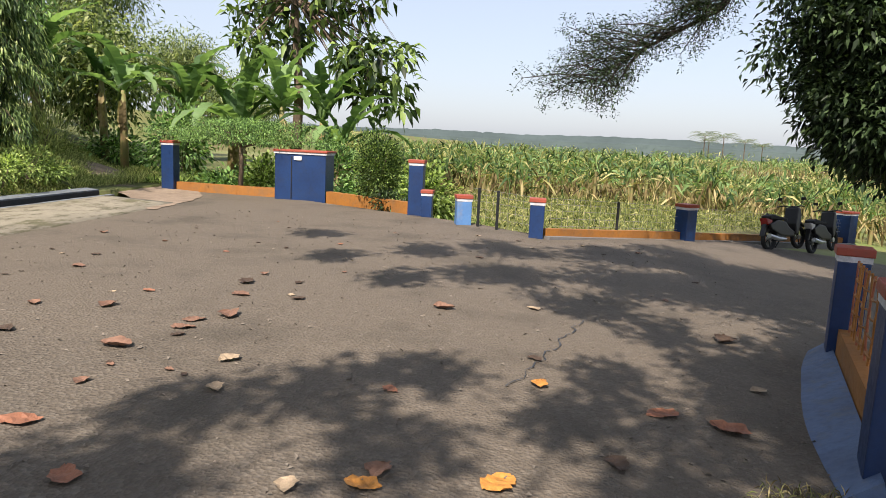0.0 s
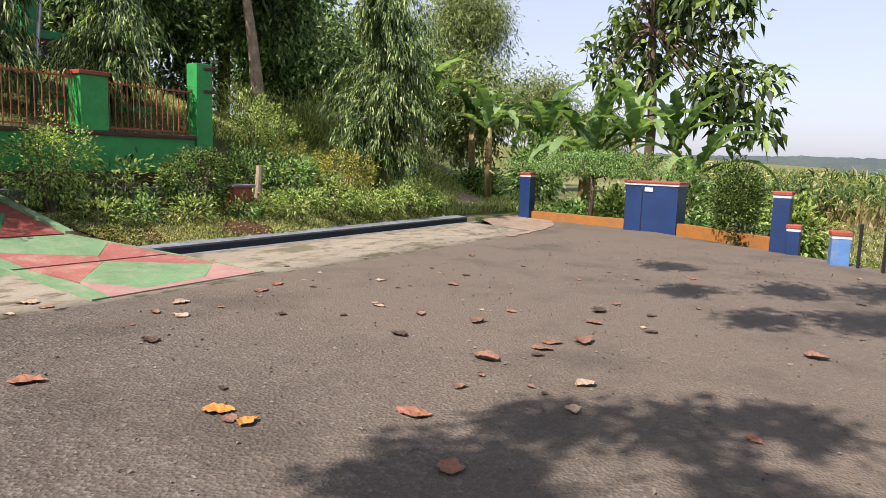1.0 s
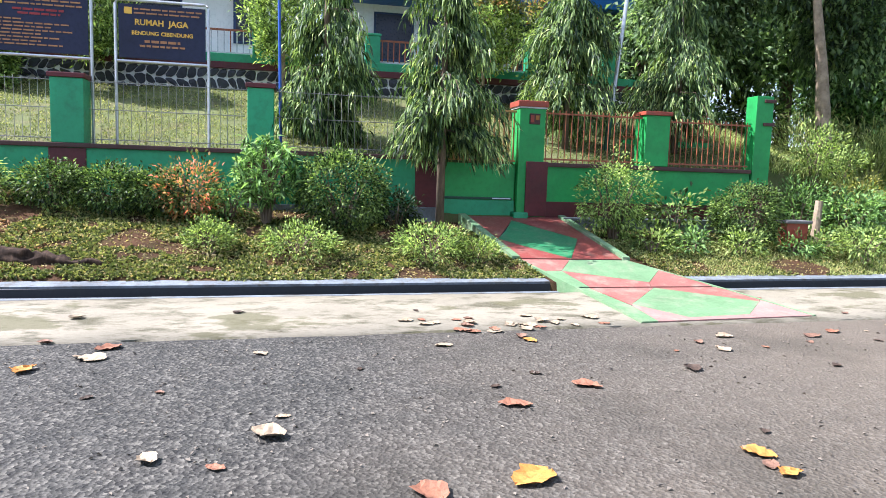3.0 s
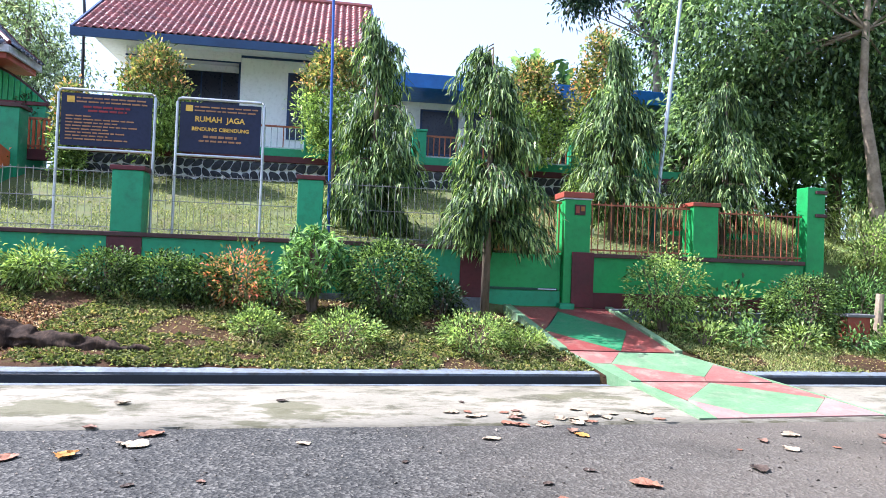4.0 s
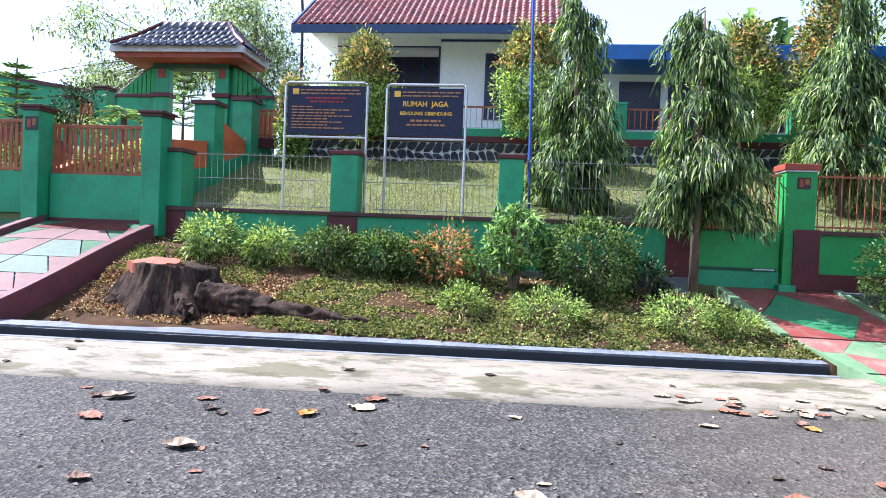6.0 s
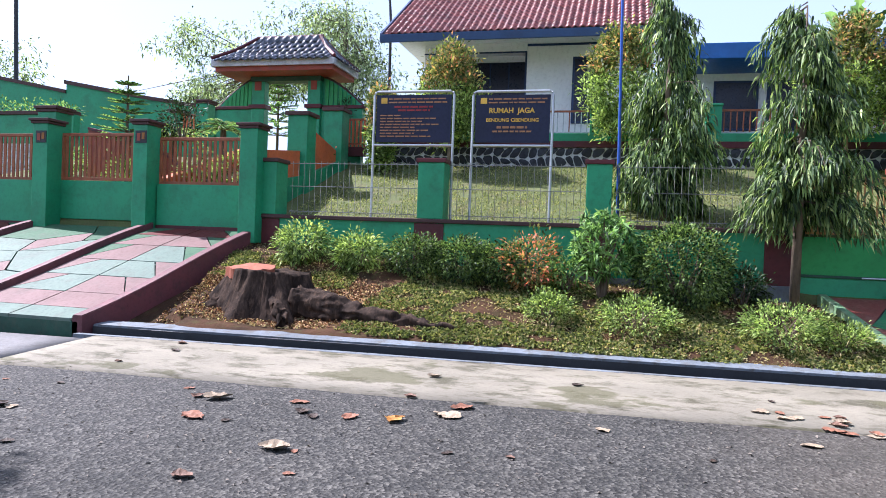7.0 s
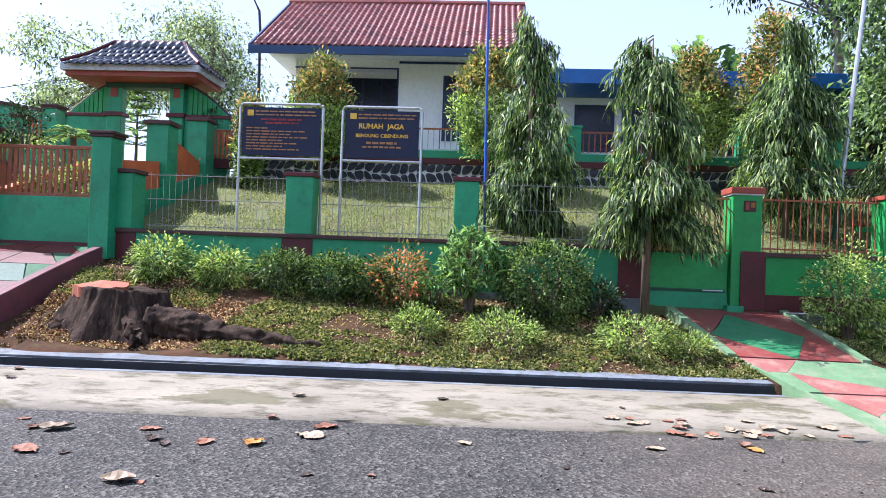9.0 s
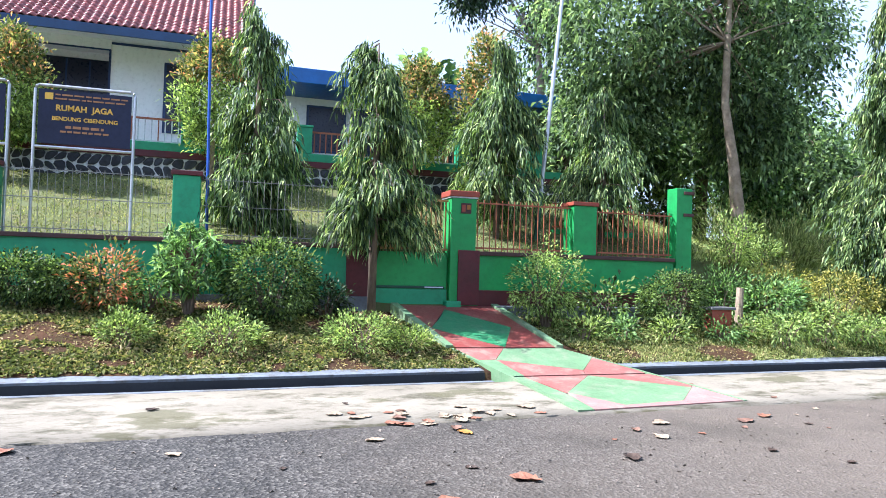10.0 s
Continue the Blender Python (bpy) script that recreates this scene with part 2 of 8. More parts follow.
P_GREEN = surface("path_green", (0.03, 0.19, 0.075), (0.03, 0.15, 0.065), 0.45, 1.6, 20, 0.12, 40, 0.3, (0.20, 0.22, 0.15))
P_PALE = surface("path_pale_green", (0.155, 0.270, 0.140), (0.115, 0.205, 0.105), 0.45, 1.6, 20, 0.12, 40, 0.35, (0.36, 0.32, 0.25))
# worn red paint, lightened as well for the sunlit lower path
P_PINK = surface("path_worn_sunlit_red", (0.30, 0.115, 0.095), (0.24, 0.085, 0.072), 0.55, 1.6, 20, 0.15, 40, 0.45, (0.36, 0.29, 0.22))
P_FADED = surface("path_faded_pink", (0.34, 0.19, 0.17), (0.27, 0.15, 0.13), 0.6, 1.6, 20, 0.15, 40, 0.5, (0.30, 0.27, 0.21))
P_RED = surface("path_red", (0.22, 0.05, 0.042), (0.165, 0.042, 0.034), 0.45, 1.6, 20, 0.12, 40, 0.3, (0.34, 0.22, 0.17))
R_PALE = surface("ramp_mint", (0.135, 0.190, 0.150), (0.112, 0.160, 0.127), 0.62, 1.4, 18, 0.1, 40, 0.3, (0.10, 0.09, 0.075), specular=0.15)
R_PINK = surface("ramp_pink", (0.200, 0.120, 0.110), (0.160, 0.094, 0.085), 0.62, 1.4, 18, 0.1, 40, 0.3, (0.10, 0.09, 0.075), specular=0.15)
R_RED = surface("ramp_red", (0.121, 0.026, 0.023), (0.093, 0.021, 0.019), 0.62, 1.4, 18, 0.1, 40, 0.25, (0.10, 0.09, 0.075), specular=0.15)
R_GREEN = surface("ramp_green", (0.052, 0.126, 0.065), (0.039, 0.100, 0.052), 0.62, 1.4, 18, 0.1, 40, 0.3, (0.10, 0.09, 0.075), specular=0.15)
DARKGREEN = surface("dark_green_paint", (0.012, 0.075, 0.045), None, 0.5, 2, 18, 0.12, 40, 0.3)
RAMPSIDE = surface("dull_maroon_paint", (0.15, 0.045, 0.05), (0.10, 0.035, 0.04), 0.65, 2, 18, 0.15, 40, 0.4, (0.05, 0.035, 0.035))
RUBBER = surface("black_rubber", (0.015, 0.015, 0.016), None, 0.8, 8, 60, 0.2, 90)
BIKEBLACK = surface("black_gloss_panel", (0.012, 0.012, 0.014), None, 0.42, 6, 40, 0.0)
BIKEWHITE = surface("white_gloss_panel", (0.6, 0.6, 0.62), None, 0.25, 6, 40, 0.0)
BIKERED = surface("red_tail_panel", (0.28, 0.02, 0.02), None, 0.25, 6, 40, 0.0)

L_WEEP = leafage("weeping_leaves", [(0, (0.020, 0.050, 0.022)), (0.4, (0.062, 0.116, 0.044)), (0.8, (0.150, 0.215, 0.072)), (1, (0.290, 0.330, 0.140))], 0.42, 0.3, 0.5)
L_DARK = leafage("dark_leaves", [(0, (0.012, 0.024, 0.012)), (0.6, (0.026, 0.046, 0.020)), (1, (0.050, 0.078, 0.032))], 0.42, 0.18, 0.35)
L_MID = leafage("green_leaves", [(0, (0.056, 0.117, 0.040)), (0.5, (0.108, 0.200, 0.072)), (1, (0.211, 0.319, 0.117))], 0.45, 0.35)
L_LIGHT = leafage("yellow_green_leaves", [(0, (0.085, 0.145, 0.043)), (0.5, (0.170, 0.245, 0.074)), (1, (0.310, 0.370, 0.125))], 0.48, 0.36)
L_REDTIP = leafage("red_tipped_leaves", [(0, (0.065, 0.105, 0.040)), (0.5, (0.140, 0.180, 0.062)), (0.78, (0.235, 0.215, 0.080)), (0.93, (0.370, 0.190, 0.095)), (1, (0.430, 0.150, 0.100))], 0.42, 0.35)
L_REDBUSH = leafage("coppery_leaves", [(0, (0.070, 0.115, 0.040)), (0.55, (0.150, 0.185, 0.064)), (0.72, (0.400, 0.190, 0.090)), (1, (0.580, 0.140, 0.100))], 0.42, 0.35)
L_COVER = leafage("ground_cover_leaves", [(0, (0.060, 0.084, 0.028)), (0.5, (0.120, 0.142, 0.046)), (0.85, (0.200, 0.200, 0.070)), (1, (0.270, 0.190, 0.105))], 0.6, 0.3, 0.2)
L_GRASS = leafage("grass_blades", [(0, (0.090, 0.122, 0.038)), (0.6, (0.170, 0.198, 0.068)), (1, (0.310, 0.275, 0.135))], 0.6, 0.35, 0.2)
# lighter copy of the grass, sunlight on the bank put into its colour
L_BANK = leafage("sunlit_grass_blades", [(0, (0.150, 0.200, 0.070)), (0.6, (0.270, 0.310, 0.120)), (1, (0.430, 0.400, 0.210))], 0.6, 0.4, 0.2)
L_GOLD = leafage("golden_leaves", [(0, (0.100, 0.130, 0.036)), (0.5, (0.210, 0.215, 0.055)), (1, (0.360, 0.300, 0.085))], 0.48, 0.36)
L_BAMBOO = leafage("feathery_leaves", [(0, (0.080, 0.125, 0.050)), (0.6, (0.145, 0.190, 0.080)), (1, (0.230, 0.245, 0.115))], 0.5, 0.4)
L_BANANA = leafage("banana_leaves", [(0, (0.042, 0.095, 0.034)), (0.5, (0.082, 0.150, 0.056)), (1, (0.140, 0.210, 0.085))], 0.38, 0.4, 0.5)
L_DRY = leafage("dry_leaves", [(0, (0.150, 0.108, 0.058)), (0.5, (0.250, 0.188, 0.100)), (1, (0.370, 0.295, 0.165))], 0.7, 0.3, 0.2)
# leaf colour lightened and greyed to carry the haze over the trees behind
L_HAZED = leafage("haze_washed_leaves", [(0, (0.100, 0.140, 0.090)), (0.6, (0.190, 0.235, 0.150)), (1, (0.330, 0.370, 0.250))], 0.4, 0.4, 0.5)
L_HEDGE = leafage("hedge_leaves", [(0, (0.016, 0.036, 0.012)), (0.5, (0.056, 0.104, 0.030)), (1, (0.170, 0.230, 0.062))], 0.42, 0.25, 0.5)
L_WOOD = leafage("wood_leaves", [(0, (0.042, 0.080, 0.044)), (0.6, (0.105, 0.165, 0.086)), (1, (0.215, 0.275, 0.145))], 0.42, 0.42, 0.45)
L_FAR = leafage("far_wood", [(0, (0.080, 0.120, 0.087)), (1, (0.150, 0.190, 0.128))], 0.8, 0.2, 0.1)
L_CHIPS = leafage("wood_chip_bits", [(0, (0.10, 0.05, 0.03)), (0.6, (0.26, 0.12, 0.06)), (1, (0.42, 0.27, 0.15))], 0.8, 0.05, 0.1)
STALK = surface("green_stalk", (0.17, 0.18, 0.06), (0.22, 0.15, 0.07), 0.7, 5, 40, 0.3, 40)
FALLEN = [surface("fallen_leaf_" + k, c, tuple(v * 0.6 for v in c), 0.7, 14, 60, 0.3, 50) for k, c in
          (("brown", (0.21, 0.115, 0.075)), ("orange", (0.52, 0.23, 0.045)), ("pale", (0.37, 0.285, 0.19)), ("dark", (0.07, 0.045, 0.03)), ("rust", (0.29, 0.125, 0.07)))]
GRIT = surface("pale_grit", (0.20, 0.175, 0.14), (0.12, 0.10, 0.08), 0.9, 9, 60, 0.2, 60)


# ---- building helpers ----
rng = np.random.default_rng(7)


def thing(name, label, category, loc=(0, 0, 0), group="", kind=""):
    ob = new(name)
    ob.location = loc
    ob.empty_display_size = 0.2
    return tagged(ob, label, category, group, kind)


def mesh_of(name, bm, mats, smooth=False):
    me = bpy.data.meshes.new(name)
    bm.normal_update()
    bm.to_mesh(me)
    bm.free()
    for m in (mats if isinstance(mats, (list, tuple)) else [mats]):
        me.materials.append(m)
    if smooth:
        me.shade_smooth()
    return me


def attach(ob, parent):
    ob.parent = parent
    if parent.type == "EMPTY":
        ob.matrix_parent_inverse = Matrix.Translation(-parent.location)
    return ob


def part(name, bm, material, parent, label="", smooth=False, kind=""):
    ob = new(name, mesh_of(name, bm, material, smooth))
    attach(ob, parent)
    return tagged(ob, label, kind=kind)


def solid(name, bm, material, label, category, kind="", smooth=False, group=""):
    return tagged(new(name, mesh_of(name, bm, material, smooth)), label, category, group, kind)


def box(x0, x1, y0, y1, z0, z1, bevel=0.0, bm=None):
    own = bmesh.new()
    v = [own.verts.new((x, y, z)) for x in (x0, x1) for y in (y0, y1) for z in (z0, z1)]
    for f in ((0, 1, 3, 2), (4, 6, 7, 5), (0, 4, 5, 1), (2, 3, 7, 6), (0, 2, 6, 4), (1, 5, 7, 3)):
        own.faces.new([v[i] for i in f])
    if bevel:
        bmesh.ops.bevel(own, geom=own.edges[:], offset=bevel, segments=2, affect="EDGES", profile=0.6)
    return merge(bm, own)


def merge(bm, own):
    if bm is None:
        return own
    me = bpy.data.meshes.new("tmp")
    own.to_mesh(me)
    own.free()
    bm.from_mesh(me)
    bpy.data.meshes.remove(me)
    return bm


def prism(outline, axis, a, b, bm=None, bevel=0.0):
    """An outline in the plane across the axis, drawn out from a to b."""
    own = bmesh.new()

    def at(p, w):
        return {"x": (w, p[0], p[1]), "y": (p[0], w, p[1]), "z": (p[0], p[1], w)}[axis]
    lo = [own.verts.new(at(p, a)) for p in outline]
    hi = [own.verts.new(at(p, b)) for p in outline]
    own.faces.new(lo)
    own.faces.new(hi[::-1])
    k = len(outline)
    for i in range(k):
        own.faces.new((lo[i], hi[i], hi[(i + 1) % k], lo[(i + 1) % k]))
    bmesh.ops.recalc_face_normals(own, faces=own.faces[:])
    if bevel:
        bmesh.ops.bevel(own, geom=own.edges[:], offset=bevel, segments=2, affect="EDGES", profile=0.6)
    return merge(bm, own)


def tube(points, radii, sides=8, bm=None, lump=0.0):
    """A round, tapered limb along points."""
    own = bm or bmesh.new()
    pts = [Vector(p) for p in points]
    if not isinstance(radii, (list, tuple)):
        radii = [radii] * len(pts)
    rings = []
    for i, p in enumerate(pts):
        d = (pts[min(i + 1, len(pts) - 1)] - pts[max(i - 1, 0)]).normalized()
        a = d.orthogonal().normalized() if abs(d.z) < 0.9 else Vector((1, 0, 0)).cross(d).normalized()
        b = d.cross(a)
        ring = []
        for k in range(sides):
            w = 2 * math.pi * k / sides
            r = radii[i] * (1 + lump * noise.noise(p * 3 + Vector((math.cos(w), math.sin(w), i))))
            ring.append(own.verts.new(p + (a * math.cos(w) + b * math.sin(w)) * r))
        rings.append(ring)
    for r0, r1 in zip(rings, rings[1:]):
        for k in range(sides):
            own.faces.new((r0[k], r0[(k + 1) % sides], r1[(k + 1) % sides], r1[k]))
    own.faces.new(rings[0][::-1])
    own.faces.new(rings[-1])
    return own


def raw(name, verts, faces, material, parent=None, label="", kind=""):
    """A mesh straight from arrays; faces all of one length."""
    me = bpy.data.meshes.new(name)
    nv, nf, k = len(verts), len(faces), faces.shape[1]
    me.vertices.add(nv)
    me.vertices.foreach_set("co", np.ascontiguousarray(verts, dtype=np.float32).ravel())
    me.loops.add(nf * k)
    me.loops.foreach_set("vertex_index", np.ascontiguousarray(faces, dtype=np.int32).ravel())
    me.polygons.add(nf)
    me.polygons.foreach_set("loop_start", np.arange(0, nf * k, k, dtype=np.int32))
    me.update(calc_edges=True)
    me.materials.append(material)
    ob = new(name, me)
    if parent:
        attach(ob, parent)
    return tagged(ob, label, kind=kind)


def unit(v):
    return v / np.maximum(np.linalg.norm(v, axis=-1, keepdims=True), 1e-9)


def leaf_arrays(pos, axis, length, width, droop=0.25, fold=0.22):
    """Leaves with a folded midrib and a bent tip: five corners, four triangles each."""
    n = len(pos)
    length, width = np.broadcast_to(length, n)[:, None], np.broadcast_to(width, n)[:, None]
    axis = unit(axis)
    side = unit(np.cross(axis, rng.normal(0, 0.45, (n, 3)) + (0, 0, 1)))
    up = np.cross(side, axis)
    mid = pos + axis * length * 0.45
    tip = pos + axis * length - np.array([0, 0, 1.0]) * length * droop
    v = np.stack([pos, mid + side * width * 0.5 + up * width * fold, mid, mid - side * width * 0.5 + up * width * fold, tip], 1).reshape(-1, 3)
    f = (np.arange(n)[:, None, None] * 5 + np.array([[0, 2, 1], [0, 3, 2], [1, 2, 4], [2, 3, 4]])).reshape(-1, 3)
    return v, f


def leaves(name, pos, axis, length, width, material, parent, droop=0.25, fold=0.22, label="", kind=""):
    v, f = leaf_arrays(pos, axis, length, width, droop, fold)
    return raw(name, v, f, material, parent, label, kind)


def ball(n):
    return unit(rng.normal(0, 1, (n, 3))) * rng.random((n, 1)) ** (1 / 3)


def clumps(centres, per, spread, out=0.6, down=0.25):
    """Leaf roots and directions round a set of clump centres."""
    c = np.repeat(np.asarray(centres, float), per, 0)
    off = rng.normal(0, 1, c.shape) * spread
    axis = unit(off) * out + rng.normal(0, 0.4, c.shape) - (0, 0, down)
    return c + off, axis


def S(y):
    return -0.05 * y     # the road runs a little askew to the wall


def lot_z(x, y):
    return -0.06 * np.maximum(0, x + 1) - 0.04 * np.maximum(0, x - 2)


def garden_z(x, y):
    u = x + 0.05 * y
    top = np.clip(0.85 - 0.05 * y, 0.72, 1.2)
    k = np.clip((-8.6 - u) / 2.75, 0, 1.15)
    dip = 0.20 * np.exp(-((x + 9.25) / 0.65) ** 2 - ((y + 5.2) / 1.5) ** 2)     # worn soil round the stump
    return 0.13 + (top - 0.13) * (0.35 * k + 0.65 * k ** 0.8) - dip * np.clip(k * 8, 0, 1)


def bank_z(x, y):
    far = np.clip(y - 13.5, 0, 40)
    k = np.maximum(0, -8.9 - 0.05 * y - x - far * 0.45)
    return 0.10 + 0.46 * k / (1 + 0.075 * k)


def yard_z(x, y):
    return 1.72 + np.clip((-11.6 - x) / 4.4, 0, 1) * 1.5


def terrain(x, y):
    u = x + 0.05 * y
    g = garden_z(x, y)
    b = bank_z(x, y)
    w = np.clip((y - 8.0) / 2.5, 0, 1)
    left = g * (1 - w) + b * w
    yard = yard_z(x, y) * (1 - np.clip((y - 9.0) / 3.0, 0, 1)) + b * np.clip((y - 9.0) / 3.0, 0, 1)
    left = np.where((x < -11.55), yard, left)
    ramp = np.clip((-8.0 - x) / 3.4, 0, 1) * 1.2 - 0.1
    left = np.where((y < -7.0 + 0.2 * (x + 11.3)) & (x > -11.55), ramp, left)
    left = np.where((y < -6.9) & (x <= -11.55), 2.15 + np.clip((-11.6 - x) / 4.4, 0, 1) * 1.2, left)
    left = np.where(y < -14.4, np.where(x < -12.5, 1.0, 0.5), left)
    right = lot_z(x, y) - 0.12
    # the field past the fence lies lower and rises again far off
    d = np.hypot(x, y)
    field = -0.75 + 0.008 * np.clip(d - 30, 0, 160)
    beyond = (y > 17.2) | (y > 13.3 + 1.1 * np.maximum(0, x + 0.5)) | (x > 12)
    right = np.where(beyond & (u > -9), np.minimum(field, right), right)
    z = np.where(u < -8.56, left, np.where((u < -6.2) & (y < 15), -0.35, right))
    return np.where(d > 60, np.where(x < -30, 3.0, field), z)


# ---- ground, road, drain ----
def spaced(*spans):
    return np.unique(np.concatenate([np.linspace(a, b, k) for a, b, k in spans]).round(3))


def ground_sheet():
    xs = spaced((-1500, -200, 9), (-200, -40, 14), (-40, -24, 12), (-24, 12, 145), (-9.8, -7.9, 39), (12, 40, 20), (40, 200, 17), (200, 1500, 9))
    ys = spaced((-1500, -200, 7), (-200, -30, 9), (-30, -18, 9), (-18, 30, 193), (30, 80, 30), (80, 200, 14), (200, 1500, 9))
    X, Y = np.meshgrid(xs, ys, indexing="ij")
    Z = terrain(X, Y)
    bump = np.array([noise.noise((x * 0.9, y * 0.9, 0)) for x, y in zip(X.ravel(), Y.ravel())]).reshape(X.shape)
    soft = np.where((X + 0.05 * Y < -8.7) | (np.hypot(X, Y) > 25), 1.0, 0.0)
    Z = Z + bump * 0.05 * soft
    verts = np.stack([X, Y, Z], -1).reshape(-1, 3)
    nx, ny = X.shape
    i, j = np.meshgrid(np.arange(nx - 1), np.arange(ny - 1), indexing="ij")
    q = np.stack([i * ny + j, (i + 1) * ny + j, (i + 1) * ny + j + 1, i * ny + j + 1], -1).reshape(-1, 4)
    ob = raw("ground", verts, q, SOIL, None, "red garden soil, turf and field ground", "structure")
    ob.data.materials.append(TURF)
    ob.data.materials.append(FIELD)
    c = verts[q].mean(1)
    idx = np.zeros(len(q), np.int32)
    idx[(c[:, 0] < -11.5) | (c[:, 1] > 8.5)] = 1
    idx[(c[:, 1] > 18) & (c[:, 0] > -12) | (np.hypot(c[:, 0], c[:, 1]) > 45)] = 2
    ob.data.polygons.foreach_set("material_index", idx)
    ob.data.shade_smooth()
    ob["category"] = "ground"
    return ob


ground_sheet()


def sheet(name, xs, ys, zf, material, label, category, thick=0.12, wob=0.0):
    """A paved sheet between lines askew like the road, with a body below it."""
    bm = bmesh.new()
    rows = []
    for y in ys:
        row = []
        for k, u in enumerate(xs):
            e = wob * noise.noise((y * 1.7, k, 0)) if k in (0, len(xs) - 1) else 0
            x = u + S(y) + e
            row.append(bm.verts.new((x, y, zf(x, y))))
        rows.append(row)
    for r0, r1 in zip(rows, rows[1:]):
        for a in range(len(xs) - 1):
            bm.faces.new((r0[a], r0[a + 1], r1[a + 1], r1[a]))
    edge = [e for e in bm.edges if e.is_boundary]
    ex = bmesh.ops.extrude_edge_only(bm, edges=edge)
    for v in [g for g in ex["geom"] if isinstance(g, bmesh.types.BMVert)]:
        v.co.z -= thick
    bmesh.ops.recalc_face_normals(bm, faces=bm.faces[:])
    return solid(name, bm, material, label, category, "structure", True)


def asphalt_sheet():
    bm = bmesh.new()
    ys = spaced((-40, -14, 12), (-14, 13, 90), (13, 17.3, 18))
    rows = []
    for y in ys:
        left = -6.43 + S(y) + 0.035 * noise.noise((y * 2.3, 0, 0)) + 0.02 * noise.noise((y * 9, 0, 3))
        if y > 11.5:
            left -= (y - 11.5) ** 1.5 * 0.22
        right = 12.0
        row = []
        for k in range(41):
            x = left + (right - left) * (k / 40)
            if y > 12.3:     # the fence line cuts the far corner off
                cap = 1.0 * (x - 0.2) + 12.6 if x > 0.2 else 12.6 - 0.62 * (x - 0.2)
                yy = min(y, max(12.3, cap))
            else:
                yy = y
            row.append(bm.verts.new((x, yy, float(lot_z(x, yy)) + 0.006 * noise.noise((x, yy, 5)))))
        rows.append(row)
    for r0, r1 in zip(rows, rows[1:]):
        for a in range(40):
            bm.faces.new((r0[a], r0[a + 1], r1[a + 1], r1[a]))
    bmesh.ops.remove_doubles(bm, verts=bm.verts[:], dist=0.001)
    return solid("road", bm, ASPHALT, "worn dusty grey asphalt road and parking ground", "road", "structure", True)


asphalt_sheet()


def strip_z(x, y):
    u = x + 0.05 * y
    return 0.004 + 0.076 * np.clip((-6.43 - u) / 1.67, 0, 1)


sheet("concrete_strip", (-8.1, -7.6, -7.0, -6.47), list(spaced((-6.95, 13.6, 84))), strip_z, CONCRETE, "pale stained concrete strip beside the asphalt", "pavement", 0.1, 0.025)
sheet("concrete_apron", (-8.05, -7.4, -6.45), list(spaced((-16, -6.99, 20))), lambda x, y: strip_z(x, y) * 0.5 + 0.002, APRON, "smooth grey concrete apron before the ramp", "pavement", 0.1)


def drain(y0, y1):
    t = thing("drain", "open concrete drain with blue-grey painted edges beside the road", "drain", (S(y0) - 8.3, y0, 0), "drain", "structure")
    # the thin dark lining paints shade onto the far kerb's inner face
    for nm, u0, u1, z0, z1, m in (("near_kerb", -8.22, -8.1, -0.3, 0.082, KERB), ("far_kerb", -8.78, -8.47, -0.3, 0.185, KERB), ("channel_shade_lining", -8.47, -8.455, -0.3, 0.138, DARK), ("channel_floor", -8.455, -8.20, -0.34, -0.24, DARK)):
        bm = bmesh.new()
        k = max(3, int((y1 - y0) / 0.5))
        ring = []
        for i in range(k + 1):
            y = y0 + (y1 - y0) * i / k
            w = 0.012 * noise.noise((y, u0, 0))
            x0, x1 = u0 + S(y) + w, u1 + S(y) + w
            tilt = 0.02 if nm == "far_kerb" else 0
            ring.append([bm.verts.new(p) for p in ((x0, y, z0), (x1, y, z0), (x1, y, z1 - tilt), (x0 + 0.01, y, z1 + w))])
        for a, b in zip(ring, ring[1:]):
            for c in range(4):
                bm.faces.new((a[c], a[(c + 1) % 4], b[(c + 1) % 4], b[c]))
        bm.faces.new(ring[0][::-1])
        bm.faces.new(ring[-1])
        bmesh.ops.recalc_face_normals(bm, faces=bm.faces[:])
        part(nm, bm, m, t)
    return t


drain(-7.3, 3.1)
drain(5.1, 13.9)

# dirt track past the end of the drain
track = bmesh.new()
pts = [(-7.0, 12.2), (-7.7, 14.2), (-9.0, 16.0), (-12.0, 18.5)]
lo, hi = [], []
for (x, y), w in zip(pts, (0.2, 1.5, 2.1, 2.4)):
    lo.append(track.verts.new((x - w * 0.75, y + w * 0.1, max(0.012, float(terrain(np.array(x - w * .75), np.array(y + w * .1))) + 0.015))))
    hi.append(track.verts.new((x + w * 0.22, y + w * 0.55, 0.012)))
for i in range(3):
    track.faces.new((lo[i], hi[i], hi[i + 1], lo[i + 1]))
bmesh.ops.subdivide_edges(track, edges=track.edges[:], cuts=6, use_grid_fill=True)
for v in track.verts:
    v.co += Vector((0.14 * noise.noise(v.co * 2.1), 0.14 * noise.noise(v.co * 2.3 + Vector((5, 0, 0))), 0))
solid("dirt_track", track, surface("pale_dirt", (0.26, 0.20, 0.145), (0.16, 0.12, 0.085), 0.95, 2, 20, 0.6, 40), "pale trodden dirt track past the drain", "ground", "structure")


